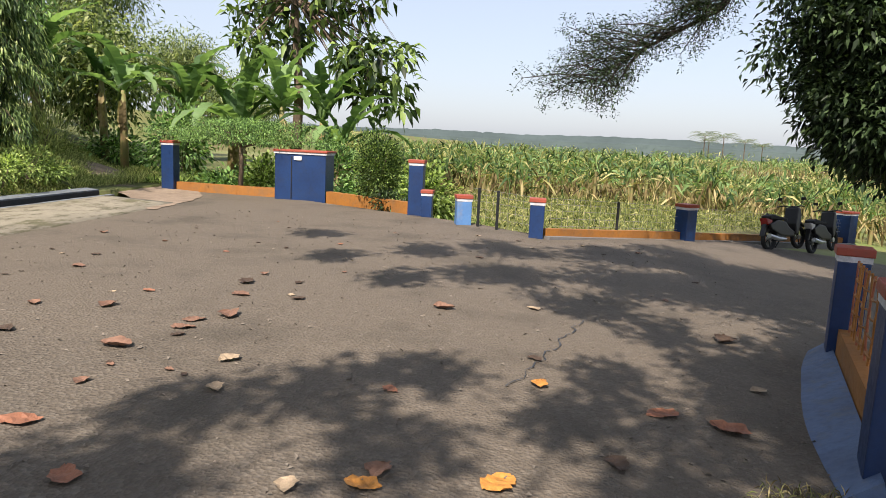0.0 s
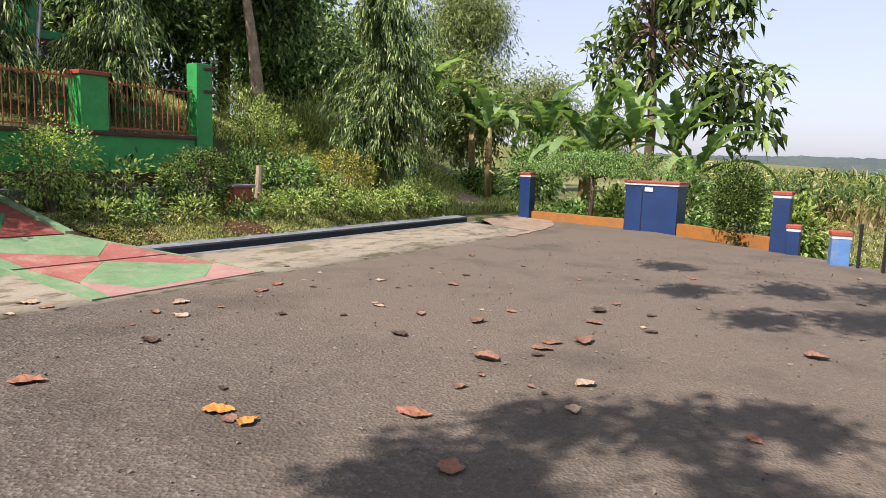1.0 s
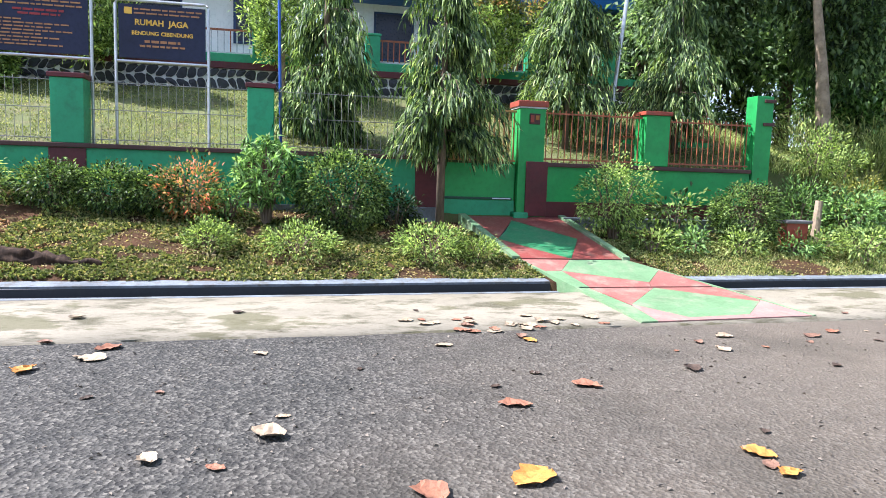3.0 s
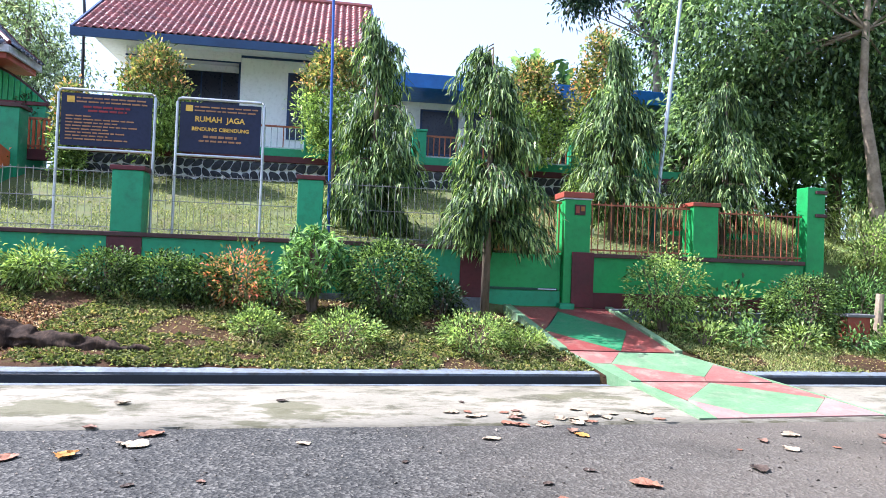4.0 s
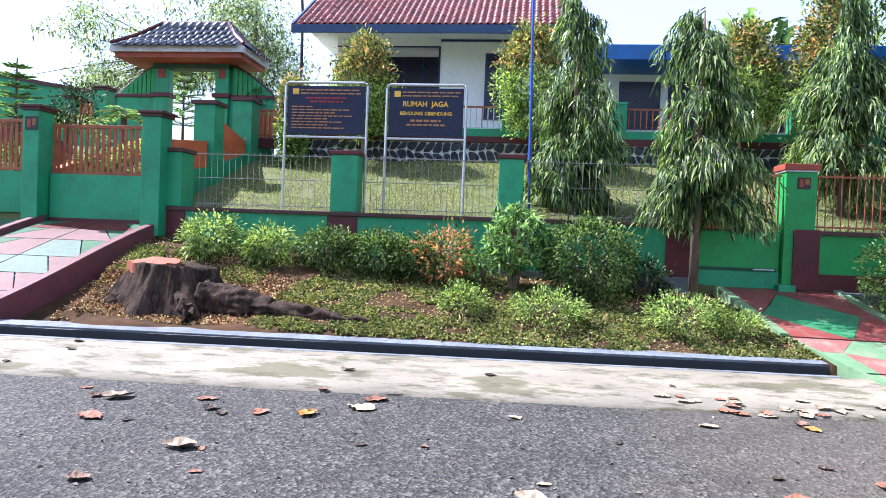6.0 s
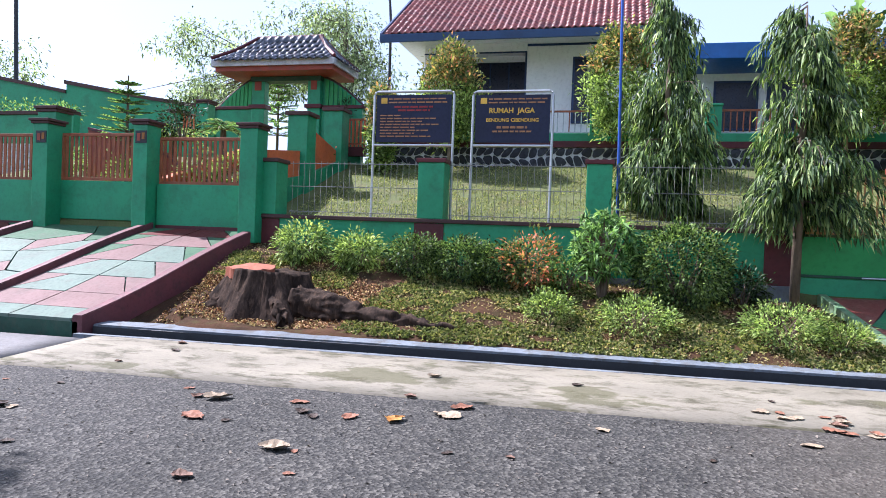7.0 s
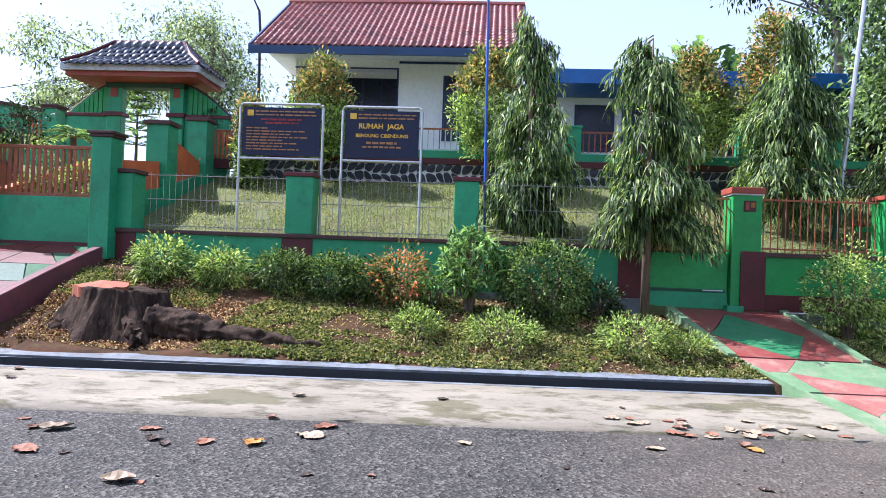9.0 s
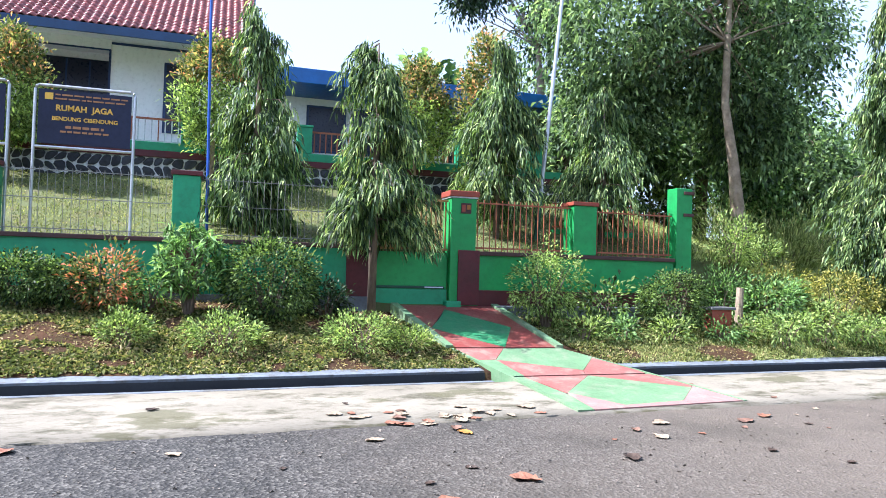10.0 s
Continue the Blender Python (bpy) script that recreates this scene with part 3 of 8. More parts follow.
# ---- painted garden path to the small gate ----
def path_point(s, w):
    """s: 0 at the road, 1 at the gate; w: 0 on one edge, 1 on the other."""
    s2 = min(1.0, max(0.0, s))
    knots = [(0.0, (-6.72, 3.47, 0.026), (-6.92, 5.70, 0.026)), (0.33, (-8.42, 3.43, 0.115), (-8.44, 5.45, 0.115)),
             (0.58, (-9.50, 2.96, 0.36), (-9.50, 4.57, 0.35)), (1.0, (-11.42, 2.61, 0.85), (-11.42, 4.27, 0.85))]
    for (a, l0, r0), (b, l1, r1) in zip(knots, knots[1:]):
        if s2 <= b:
            k = (s2 - a) / (b - a)
            L, R = Vector(l0).lerp(Vector(l1), k), Vector(r0).lerp(Vector(r1), k)
            return L.lerp(R, w)
    return Vector((-11.42, 2.61, 0.85)).lerp(Vector((-11.42, 4.27, 0.85)), w)


def slab(outline, point, thick, gap):
    """A thin painted slab; outline in path coordinates, drawn in a little at the joints."""
    bm = bmesh.new()
    c = sum((Vector(p) for p in outline), Vector((0, 0))) / len(outline)
    top, low = [], []
    for p in outline:
        q = Vector(p) + (c - Vector(p)).normalized() * gap
        v = point(q.x, q.y)
        top.append(bm.verts.new(v))
        low.append(bm.verts.new(v - Vector((0, 0, thick))))
    bm.faces.new(top)
    k = len(outline)
    for i in range(k):
        bm.faces.new((top[i], low[i], low[(i + 1) % k], top[(i + 1) % k]))
    bmesh.ops.recalc_face_normals(bm, faces=bm.faces[:])
    return bm


garden_path = thing("garden_path", "garden path painted in green and red triangles, with pale kerbs", "path", (-9.0, 4.0, 0.0), kind="structure")
bed = bmesh.new()
prev = None
for i in range(13):
    s = i / 12
    a, b = path_point(s, 0.0), path_point(s, 1.0)
    row = [bed.verts.new(a - Vector((0, 0, 0.016))), bed.verts.new(b - Vector((0, 0, 0.016))), bed.verts.new(b - Vector((0, 0, 0.4))), bed.verts.new(a - Vector((0, 0, 0.4)))]
    if prev:
        for k in range(4):
            bed.faces.new((prev[k], prev[(k + 1) % 4], row[(k + 1) % 4], row[k]))
    else:
        bed.faces.new(row[::-1])
    prev = row
bed.faces.new(prev)
bmesh.ops.recalc_face_normals(bed, faces=bed.faces[:])
part("path_bed", bed, DARK, garden_path)
PANES = [
    (P_GREEN, [(.96, .44), (.87, .63), (.85, .24)]), (P_GREEN, [(.85, .24), (.87, .63), (.77, .86), (.69, .70), (.76, .04)]), (P_GREEN, [(.76, .04), (.69, .70), (.77, .86), (.585, .50), (.67, .26)]),
    (P_RED, [(1, 0), (1, .46), (.96, .44), (.76, .04), (.76, 0)]), (P_RED, [(1, .46), (1, 1), (.78, 1), (.77, .86), (.96, .44)]),
    (P_RED, [(.76, 0), (.76, .04), (.67, .26), (.585, .50), (.585, 0)]), (P_RED, [(.77, .86), (.78, 1), (.585, 1), (.585, .50)]),
    (P_PINK, [(.575, 0), (.575, .46), (.47, .14), (.47, 0)]), (P_PALE, [(.575, .46), (.575, .80), (.48, 1), (.37, .60), (.47, .14)]),
    (P_PALE, [(.575, .80), (.575, 1), (.48, 1)]), (P_PINK, [(.48, 1), (.335, 1), (.335, .52), (.37, .60)]), (P_PINK, [(.47, .14), (.37, .60), (.335, .52), (.335, .08)]),
    (P_PALE, [(.47, 0), (.47, .14), (.335, .08), (.335, 0)]),
    (P_PALE, [(.325, 0), (.325, .06), (.13, .10), (0, .07), (0, 0)]), (P_PINK, [(.325, .06), (.325, .52), (.15, .12)]),
    (P_PALE, [(.325, .52), (.15, .96), (.03, .66), (.02, .28), (.15, .12)]),
    (P_PINK, [(.325, .52), (.325, 1), (.17, 1), (.15, .96)]), (P_FADED, [(.17, 1), (0, 1), (0, .66), (.03, .66), (.15, .96)]), (P_FADED, [(.15, .12), (.02, .28), (.03, .66), (0, .66), (0, .07), (.13, .10)]),
]
for m, o in PANES:
    part("path_panel", slab(o, path_point, 0.02, 0.0012), m, garden_path)
for w0, w1, s0, s1, rise in ((-0.07, 0.0, 0.58, 1.0, 0.04), (1.0, 1.07, 0.58, 1.0, 0.04), (-0.025, -0.002, 0.0, 0.58, 0.002), (1.002, 1.025, 0.0, 0.58, 0.002)):
    bm = bmesh.new()
    prev = None
    for i in range(9):
        s = s0 + (s1 - s0) * i / 8
        a, b = path_point(s, w0), path_point(s, w1)
        up, deep = Vector((0, 0, rise)), Vector((0, 0, 0.24))
        row = [bm.verts.new(v) for v in (a + up, b + up, b - deep, a - deep)]
        if prev:
            for k in range(4):
                bm.faces.new((prev[k], prev[(k + 1) % 4], row[(k + 1) % 4], row[k]))
        else:
            bm.faces.new(row[::-1])
        prev = row
    bm.faces.new(prev)
    bmesh.ops.recalc_face_normals(bm, faces=bm.faces[:])
    part("path_kerb", bm, P_PALE, garden_path, "faded pale green kerb")


# ---- painted ramp to the double gate ----
RIDGES = [(-7.45, -6.78), (-9.72, -8.92), (-12.35, -11.42), (-15.0, -14.1)]     # y at the foot and at the head


def ramp_point(s, y0, y1):
    x = -7.98 - 3.42 * s
    z = 0.24 + 1.26 * (s * 0.75 + 0.25 * s * s * (3 - 2 * s))
    return Vector((x, y0 + (y1 - y0) * s, z))


ramp = thing("driveway_ramp", "sloping driveway ramp painted in mint and pink panels between raised ridges", "ramp", (-9.6, -10.5, 0.1), kind="structure")
body = bmesh.new()
prev = None
for i in range(13):
    s = i / 12
    a, b = ramp_point(s, *RIDGES[3]), ramp_point(s, *RIDGES[0])
    row = [body.verts.new(v) for v in (a - Vector((0, 0, 0.045)), b - Vector((0, 0, 0.045)), Vector((b.x, b.y, -0.05)), Vector((a.x, a.y, -0.05)))]
    if prev:
        for k in range(4):
            body.faces.new((prev[k], prev[(k + 1) % 4], row[(k + 1) % 4], row[k]))
    else:
        body.faces.new(row[::-1])
    prev = row
body.faces.new(prev)
bmesh.ops.recalc_face_normals(body, faces=body.faces[:])
part("ramp_body", body, DARKGREEN, ramp, "dark green front face")


def ramp_lane(ra, rb):
    def at(s, w):
        a, b = ramp_point(s, *ra), ramp_point(s, *rb)
        return a.lerp(b, w)
    return at


LANES = [(RIDGES[1], RIDGES[0]), (RIDGES[2], RIDGES[1]), (RIDGES[3], RIDGES[2])]
for n_lane, (ra, rb) in enumerate(LANES):
    at = ramp_lane(ra, rb)
    if n_lane == 1:
        shapes = [(R_PALE, [(0, .04), (0, .96), (.14, .96), (.14, .04)]), (R_PALE, [(.14, .04), (.14, .96), (.25, .96), (.25, .04)]),
                  (R_PALE, [(.25, .04), (.25, .42), (.36, .30), (.42, .04)]), (R_PINK, [(.25, .42), (.36, .30), (.50, .62), (.40, .74)]),
                  (R_PALE, [(.25, .42), (.40, .74), (.38, .96), (.25, .96)]), (R_PALE, [(.36, .30), (.42, .04), (.60, .04), (.60, .5), (.50, .62)]),
                  (R_PALE, [(.40, .74), (.50, .62), (.60, .5), (.66, .96), (.38, .96)]), (R_PALE, [(.60, .04), (.60, .5), (.74, .42), (.76, .04)]),
                  (R_PINK, [(.60, .5), (.74, .42), (.88, .70), (.76, .78)]), (R_PALE, [(.60, .5), (.76, .78), (.80, .96), (.66, .96)]),
                  (R_GREEN, [(.74, .42), (.76, .04), (1, .04), (1, .55), (.88, .70)]), (R_GREEN, [(.76, .78), (.88, .70), (1, .55), (1, .96), (.80, .96)])]
    else:
        shapes = []
        cuts = [0, 0.10, 0.24, 0.40, 0.56, 0.74, 0.88, 1.0]
        tones = [(R_PALE, R_PALE), (R_PINK, R_PINK), (R_PALE, R_PINK), (R_PALE, R_PALE), (R_PINK, R_PALE), (R_PINK, R_PINK), (R_RED, R_RED)]
        for (c0, c1), (t0, t1) in zip(zip(cuts, cuts[1:]), tones):
            for w0, w1, base, side in ((.04, .5, t0, 0), (.5, .96, t1, 1)):
                mixed = c0 in (0.24, 0.40, 0.56, 0.74, 0.88)
                if mixed:     # a triangle of another colour in the panel
                    other = {0.24: R_PINK, 0.40: R_PINK, 0.56: R_GREEN, 0.74: R_GREEN, 0.88: R_GREEN}[c0]
                    out_w, in_w = (w0, w1) if side == 0 else (w1, w0)
                    shapes.append((base, [(c0, in_w), (c1, in_w), (c1, (w0 + w1) / 2), (c0, out_w)]))
                    shapes.append((other, [(c0, out_w), (c1, (w0 + w1) / 2), (c1, out_w)]))
                else:
                    shapes.append((base, [(c0, w0), (c0, w1), (c1, w1), (c1, w0)]))
    for m, o in shapes:
        part("ramp_panel", slab(o, at, 0.05, 0.006), m, ramp)


def ridge(y0, y1, width, height, m, down):
    bm = bmesh.new()
    prev = None
    for i in range(13):
        s = i / 12
        c = ramp_point(s, y0, y1)
        zt = c.z + height
        zb = c.z - (down if down else 0.03)
        if down > 1:
            zb = -0.05
        row = [bm.verts.new(v) for v in ((c.x, c.y - width / 2, zb), (c.x, c.y - width / 2, zt), (c.x, c.y + width / 2, zt), (c.x, c.y + width / 2, zb))]
        if prev:
            for k in range(4):
                bm.faces.new((prev[k], prev[(k + 1) % 4], row[(k + 1) % 4], row[k]))
        else:
            bm.faces.new(row[::-1])
        prev = row
    bm.faces.new(prev)
    bmesh.ops.recalc_face_normals(bm, faces=bm.faces[:])
    bmesh.ops.bevel(bm, geom=[e for e in bm.edges if abs(e.verts[0].co.x - e.verts[1].co.x) > 0.1], offset=0.012, segments=2, affect="EDGES")
    return bm


part("edge_wall", ridge(*RIDGES[0], 0.16, 0.05, RAMPSIDE, 2), RAMPSIDE, ramp, "dull maroon side wall")
for r in RIDGES[1:]:
    part("ridge", ridge(*r, 0.15, 0.10, RAMPSIDE, 0), RAMPSIDE, ramp, "dull maroon raised ridge")


# ---- street wall with mesh fence ----
WX = -11.5


def wall_run():
    t = thing("wall_street", "low green retaining wall with maroon blocks and a dark coping", "wall", (WX, -2.0, 0.7), kind="structure")
    part("wall_body", box(WX - 0.22, WX, -6.78, 2.15, 0.3, 1.76), GREEN, t)
    part("coping", box(WX - 0.26, WX + 0.05, -6.84, 2.15, 1.76, 1.83, 0.012), BROWN, t, "dark brown coping")
    for y0, y1 in ((-6.80, -6.32), (-3.80, -3.28), (-0.98, -0.50), (1.75, 2.14)):
        part("maroon_block", box(WX - 0.02, WX + 0.022, y0, y1, 0.3, 1.755, 0.008), MAROON, t, "maroon painted pier")
    part("plinth", box(WX, WX + 0.12, -6.3, 2.15, 0.3, 0.98, 0.01), KERB, t, "blue-grey plinth along the foot")
    return t


wall_run()


def pillar(name, y0, y1, z0, z1, mat, cap, label, capname="maroon cap", depth=0.40, x=WX, cap_h=0.07, over=0.03, tiers=1):
    t = thing(name, label, "pillar", (x - depth / 2, (y0 + y1) / 2, z0), "fence pillars")
    part("shaft", box(x - depth + 0.02, x + 0.02, y0, y1, z0, z1 - cap_h * tiers, 0.012), mat, t)
    for k in range(tiers):
        o = over + 0.03 * k
        part("cap", box(x - depth + 0.02 - o, x + 0.02 + o, y0 - o, y1 + o, z1 - cap_h * (tiers - k), z1 - cap_h * (tiers - k - 1), 0.01), cap, t, capname)
    return t


pillar("fence_pillar", -3.76, -3.30, 1.832, 2.86, GREEN, MAROON, "green fence pillar with a maroon cap on the wall")
pillar("fence_pillar", -0.94, -0.54, 1.832, 2.86, GREEN, MAROON, "green fence pillar with a maroon cap on the wall")
pillar("fence_pillar", -6.77, -6.40, 1.832, 2.84, GREEN, BROWN, "short green corner pillar with a brown cap", "brown cap", 0.45)


def mesh_fence(y0, y1, group="mesh fence"):
    t = thing("mesh_fence", "thin welded wire mesh fence panel on the wall", "fence", (WX - 0.12, (y0 + y1) / 2, 1.83), group)
    for z in (1.90, 2.35, 2.76):
        part("wire", tube([(WX - 0.12, y0, z), (WX - 0.12, y1, z)], 0.007, 5), WIRE, t)
    k = int((y1 - y0) / 0.105)
    for i in range(k):
        y = y0 + (i + 0.5) * (y1 - y0) / k
        part("wire", tube([(WX - 0.12, y, 1.83), (WX - 0.12 + 0.008 * math.sin(i * 2.1), y, 2.35), (WX - 0.12, y, 2.80)], 0.0042, 4), WIRE, t)
    z0 = 1.86
    bm = bmesh.new()
    pts = []
    for i in range(k * 2 + 1):     # bent loops along the foot
        pts.append((WX - 0.10 + 0.02 * math.sin(i), y0 + i * (y1 - y0) / (2 * k), z0 + (0.06 if i % 2 else 0.0)))
    tube(pts, 0.004, 4, bm)
    part("bent_wire", bm, WIRE, t)
    return t


mesh_fence(-6.2, -3.80)
mesh_fence(-3.26, -0.98)
mesh_fence(-0.50, 2.1)


# small gate
def small_gate():
    t = thing("garden_gate", "closed green sheet-metal garden gate with golden-brown bars above", "gate", (WX - 0.05, 2.8, 0.82))
    part("panel", box(WX - 0.10, WX - 0.06, 2.18, 3.50, 0.86, 1.74, 0.006), LIME, t)
    part("lower_band", box(WX - 0.06, WX - 0.035, 2.18, 3.50, 0.86, 1.12, 0.006), GREEN, t)
    part("bolt_bar", box(WX - 0.058, WX - 0.02, 2.25, 3.45, 1.13, 1.17, 0.006), DARKGREEN, t)
    part("bolt", tube([(WX - 0.01, 3.1, 1.15), (WX - 0.01, 3.42, 1.15)], 0.014, 6), STEEL, t)
    for z in (1.78, 2.62):
        part("rail", box(WX - 0.10, WX - 0.065, 2.18, 3.50, z, z + 0.035, 0.005), GOLDBAR, t)
    for i in range(15):
        y = 2.24 + i * 1.22 / 14
        part("bar", box(WX - 0.095, WX - 0.072, y - 0.012, y + 0.012, 1.815, 2.62), GOLDBAR, t)
    return t


small_gate()


def gate_pillar():
    t = thing("gate_pillar", "tall bright green gate pillar with a brick-red cap and square emblem", "pillar", (WX - 0.2, 3.75, 0.82), "gate pillars")
    part("shaft", box(WX - 0.40, WX + 0.04, 3.52, 3.98, 0.82, 2.70, 0.012), LIME, t)
    part("cap", box(WX - 0.44, WX + 0.08, 3.48, 4.02, 2.72, 2.82, 0.012), BRICKRED, t, "brick-red cap")
    part("white_band", box(WX - 0.42, WX + 0.06, 3.50, 4.00, 2.695, 2.72), TRIMWHITE, t)
    part("red_base", box(WX + 0.042, WX + 0.075, 3.66, 4.05, 0.86, 1.80, 0.008), MAROON, t, "maroon lower front")
    part("foot", box(WX - 0.42, WX + 0.16, 3.44, 3.7, 0.78, 0.93, 0.02), GREEN, t)
    e = part("emblem", box(WX + 0.04, WX + 0.055, 3.69, 3.88, 2.43, 2.61, 0.004), BROWN, t, "square dark emblem plate")
    part("emblem_shape", box(WX + 0.055, WX + 0.062, 3.71, 3.77, 2.46, 2.58), BRICKRED, e)
    part("emblem_shape", box(WX + 0.055, WX + 0.062, 3.795, 3.86, 2.50, 2.58), OCHRE, e)
    return t


gate_pillar()


def low_wall_east():
    t = thing("wall_low", "low green wall with a maroon base and brown coping beside the gate", "wall", (WX - 0.1, 6.0, 0.7), kind="structure")
    part("wall_body", box(WX - 0.2, WX, 3.98, 8.02, 0.4, 1.72), LIME, t)
    part("maroon_base", box(WX, WX + 0.03, 4.06, 8.02, 0.4, 1.12, 0.006), MAROON, t)
    part("coping", box(WX - 0.24, WX + 0.05, 3.99, 8.02, 1.72, 1.79, 0.01), BROWN, t)
    part("plinth", box(WX + 0.03, WX + 0.28, 4.3, 8.0, 0.5, 0.86, 0.01), KERB, t)
    return t


low_wall_east()
pillar("fence_pillar", 5.87, 6.34, 1.793, 2.76, LIME, BRICKRED, "bright green fence pillar with a brick-red cap on the low wall", "brick-red cap", 0.40)
last = thing("end_pillar", "tall bright green end pillar with two stepped brown bands", "pillar", (WX - 0.2, 8.3, 0.8), "gate pillars")
part("shaft", box(WX - 0.28, WX + 0.03, 8.05, 8.40, 1.5, 3.14, 0.012), LIME, last)
part("base", box(WX - 0.31, WX + 0.06, 8.03, 8.43, 0.5, 1.5, 0.012), MAROON, last, "maroon base")
for z in (2.60, 3.02):
    part("band", box(WX - 0.31, WX + 0.06, 8.20, 8.43, z, z + 0.06, 0.01), BROWN, last)


def bar_fence(y0, y1, z0, z1, mat, label, x=WX - 0.1, step=0.11, tip=0.0):
    t = thing("bar_fence", label, "fence", (x, (y0 + y1) / 2, z0), "bar fence panels")
    for z in (z0 + 0.06, z1 - 0.06):
        part("rail", box(x - 0.014, x + 0.014, y0, y1, z - 0.014, z + 0.014), mat, t)
    k = max(2, int((y1 - y0) / step))
    for i in range(k):
        y = y0 + (i + 0.5) * (y1 - y0) / k
        part("bar", box(x - 0.007, x + 0.007, y - 0.007, y + 0.007, z0, z1 + tip), mat, t)
    return t


bar_fence(4.0, 5.85, 1.793, 2.70, RUST, "rusty brown upright bar fence panel on the low wall")
bar_fence(6.36, 8.03, 1.793, 2.66, RUST, "rusty brown upright bar fence panel on the low wall")


inner = thing("inner_wall", "low lime green inner wall behind the bar fence", "wall", (-13.2, 7.3, 1.8), kind="structure")
part("wall_body", box(-13.3, -13.1, 6.3, 8.2, 1.5, 2.35, 0.01), LIME, inner)
bar_fence(6.3, 8.2, 2.35, 2.95, RUST, "rusty upright bar fence on the inner wall", -13.2)


# ---- left fence with the double gate ----
def front_fence():
    t = thing("wall_front", "green front fence wall with a maroon foot", "wall", (WX - 0.1, -10.5, 1.5), kind="structure")
    part("wall_body", box(WX - 0.2, WX, -8.86, -7.0, 1.3, 2.33, 0.008), GREEN, t)
    part("wall_body", box(WX - 0.2, WX, -13.38, -11.45, 1.3, 2.36, 0.008), GREEN, t)
    part("maroon_foot", box(WX, WX + 0.02, -8.86, -7.0, 1.3, 1.56), MAROON, t)
    part("maroon_foot", box(WX, WX + 0.02, -13.38, -11.45, 1.3, 1.54), MAROON, t)
    return t


front_fence()
FX = -11.25
pillar("front_pillar", -7.00, -6.66, 1.3, 3.43, GREEN, BROWN, "green front fence pillar with a stepped brown cap", "brown cap", 0.38, FX, cap_h=0.05, tiers=2)
pillar("front_pillar", -11.45, -11.11, 1.3, 3.53, GREEN, BROWN, "green gate pillar with a brown cap and emblem", "brown cap", 0.40, FX, cap_h=0.05, tiers=2)
pillar("front_pillar", -9.20, -8.90, 1.3, 3.50, GREEN, BROWN, "green gate pillar with a brown cap and emblem", "brown cap", 0.40, FX, cap_h=0.05, tiers=2)
pillar("front_pillar", -13.80, -13.44, 1.3, 3.53, GREEN, BROWN, "green end pillar with a brown cap beside the stone wall", "brown cap", 0.40, FX, cap_h=0.05, tiers=2)
pillar("front_pillar", -11.90, -11.46, 1.9, 3.88, GREEN, BROWN, "taller green pillar with a brown cap behind the gate pillar", "brown cap", 0.42, -11.82, cap_h=0.06, tiers=2)
for y in (-9.03, -11.25):
    e = thing("pillar_emblem", "square dark emblem plate on the gate pillar", "emblem", (FX + 0.03, y, 3.2), "pillar emblems")
    part("plate", box(FX + 0.022, FX + 0.034, y - 0.12, y + 0.12, 3.06, 3.29, 0.003), DARKMETAL, e)
    part("shape", box(FX + 0.034, FX + 0.04, y - 0.08, y - 0.01, 3.10, 3.24), BRICKRED, e)
    part("shape", box(FX + 0.034, FX + 0.04, y + 0.02, y + 0.08, 3.13, 3.25), OCHRE, e)


def picket_panel(y0, y1, z0, z1, gate=False):
    t = thing("picket_gate" if gate else "picket_fence", "orange-brown picket panel" + (" over a dark green metal gate leaf" if gate else " between green pillars"), "gate" if gate else "fence", (WX - 0.12, (y0 + y1) / 2, z0), "" if gate else "picket panels")
    for z in (z0 + 0.03, z1 - 0.03):
        part("rail", box(WX - 0.15, WX - 0.10, y0, y1, z - 0.03, z + 0.03, 0.006), RUST, t)
    for y in (y0 + 0.02, y1 - 0.02):
        part("stile", box(WX - 0.15, WX - 0.10, y - 0.02, y + 0.02, z0 + 0.06, z1 - 0.06), RUST, t)
    k = int((y1 - y0 - 0.1) / 0.105)
    for i in range(k):
        y = y0 + 0.05 + (i + 0.5) * (y1 - y0 - 0.1) / k
        part("picket", box(WX - 0.135, WX - 0.115, y - 0.028, y + 0.028, z0 + 0.06, z1 - 0.06), RUST, t)
    if gate:
        part("leaf_panel", box(WX - 0.15, WX - 0.10, y0, y1, 1.62, z0 - 0.01, 0.01), GREEN, t)
        # dark strip standing in for the shaded opening under the leaf
        part("gap_shade_strip", box(WX - 0.17, WX - 0.15, y0, y1, 1.52, 1.62), DARKMETAL, t)
    return t


picket_panel(-8.90, -7.00, 2.33, 3.22)
picket_panel(-11.11, -9.20, 2.38, 3.30, True)
picket_panel(-13.44, -11.45, 2.36, 3.29)


# ---- signs and poles behind the wall ----
def lettering(text, size, y, z, x, material, parent, label=""):
    cu = bpy.data.curves.new("lettering", "FONT")
    cu.body, cu.size, cu.align_x, cu.align_y, cu.extrude, cu.offset = text, size, "CENTER", "CENTER", 0.002, size * 0.028
    tmp = bpy.data.objects.new("lettering", cu)
    me = bpy.data.meshes.new_from_object(tmp)
    bpy.data.objects.remove(tmp)
    me.transform(pose(x, y, z, 90, 0, 90))
    me.materials.clear()
    me.materials.append(material)
    return tagged(attach(new("lettering", me), parent), label)


def bars_of_text(parent, x, y0, y1, z, h, material, seed):
    r = random.Random(seed)
    y = y0
    while y < y1 - 0.03:
        w = min(r.uniform(0.05, 0.16), y1 - y)
        part("text_bar", box(x - 0.004, x + 0.004, y, y + w, z - h / 2, z + h / 2), material, parent)
        y += w + 0.022


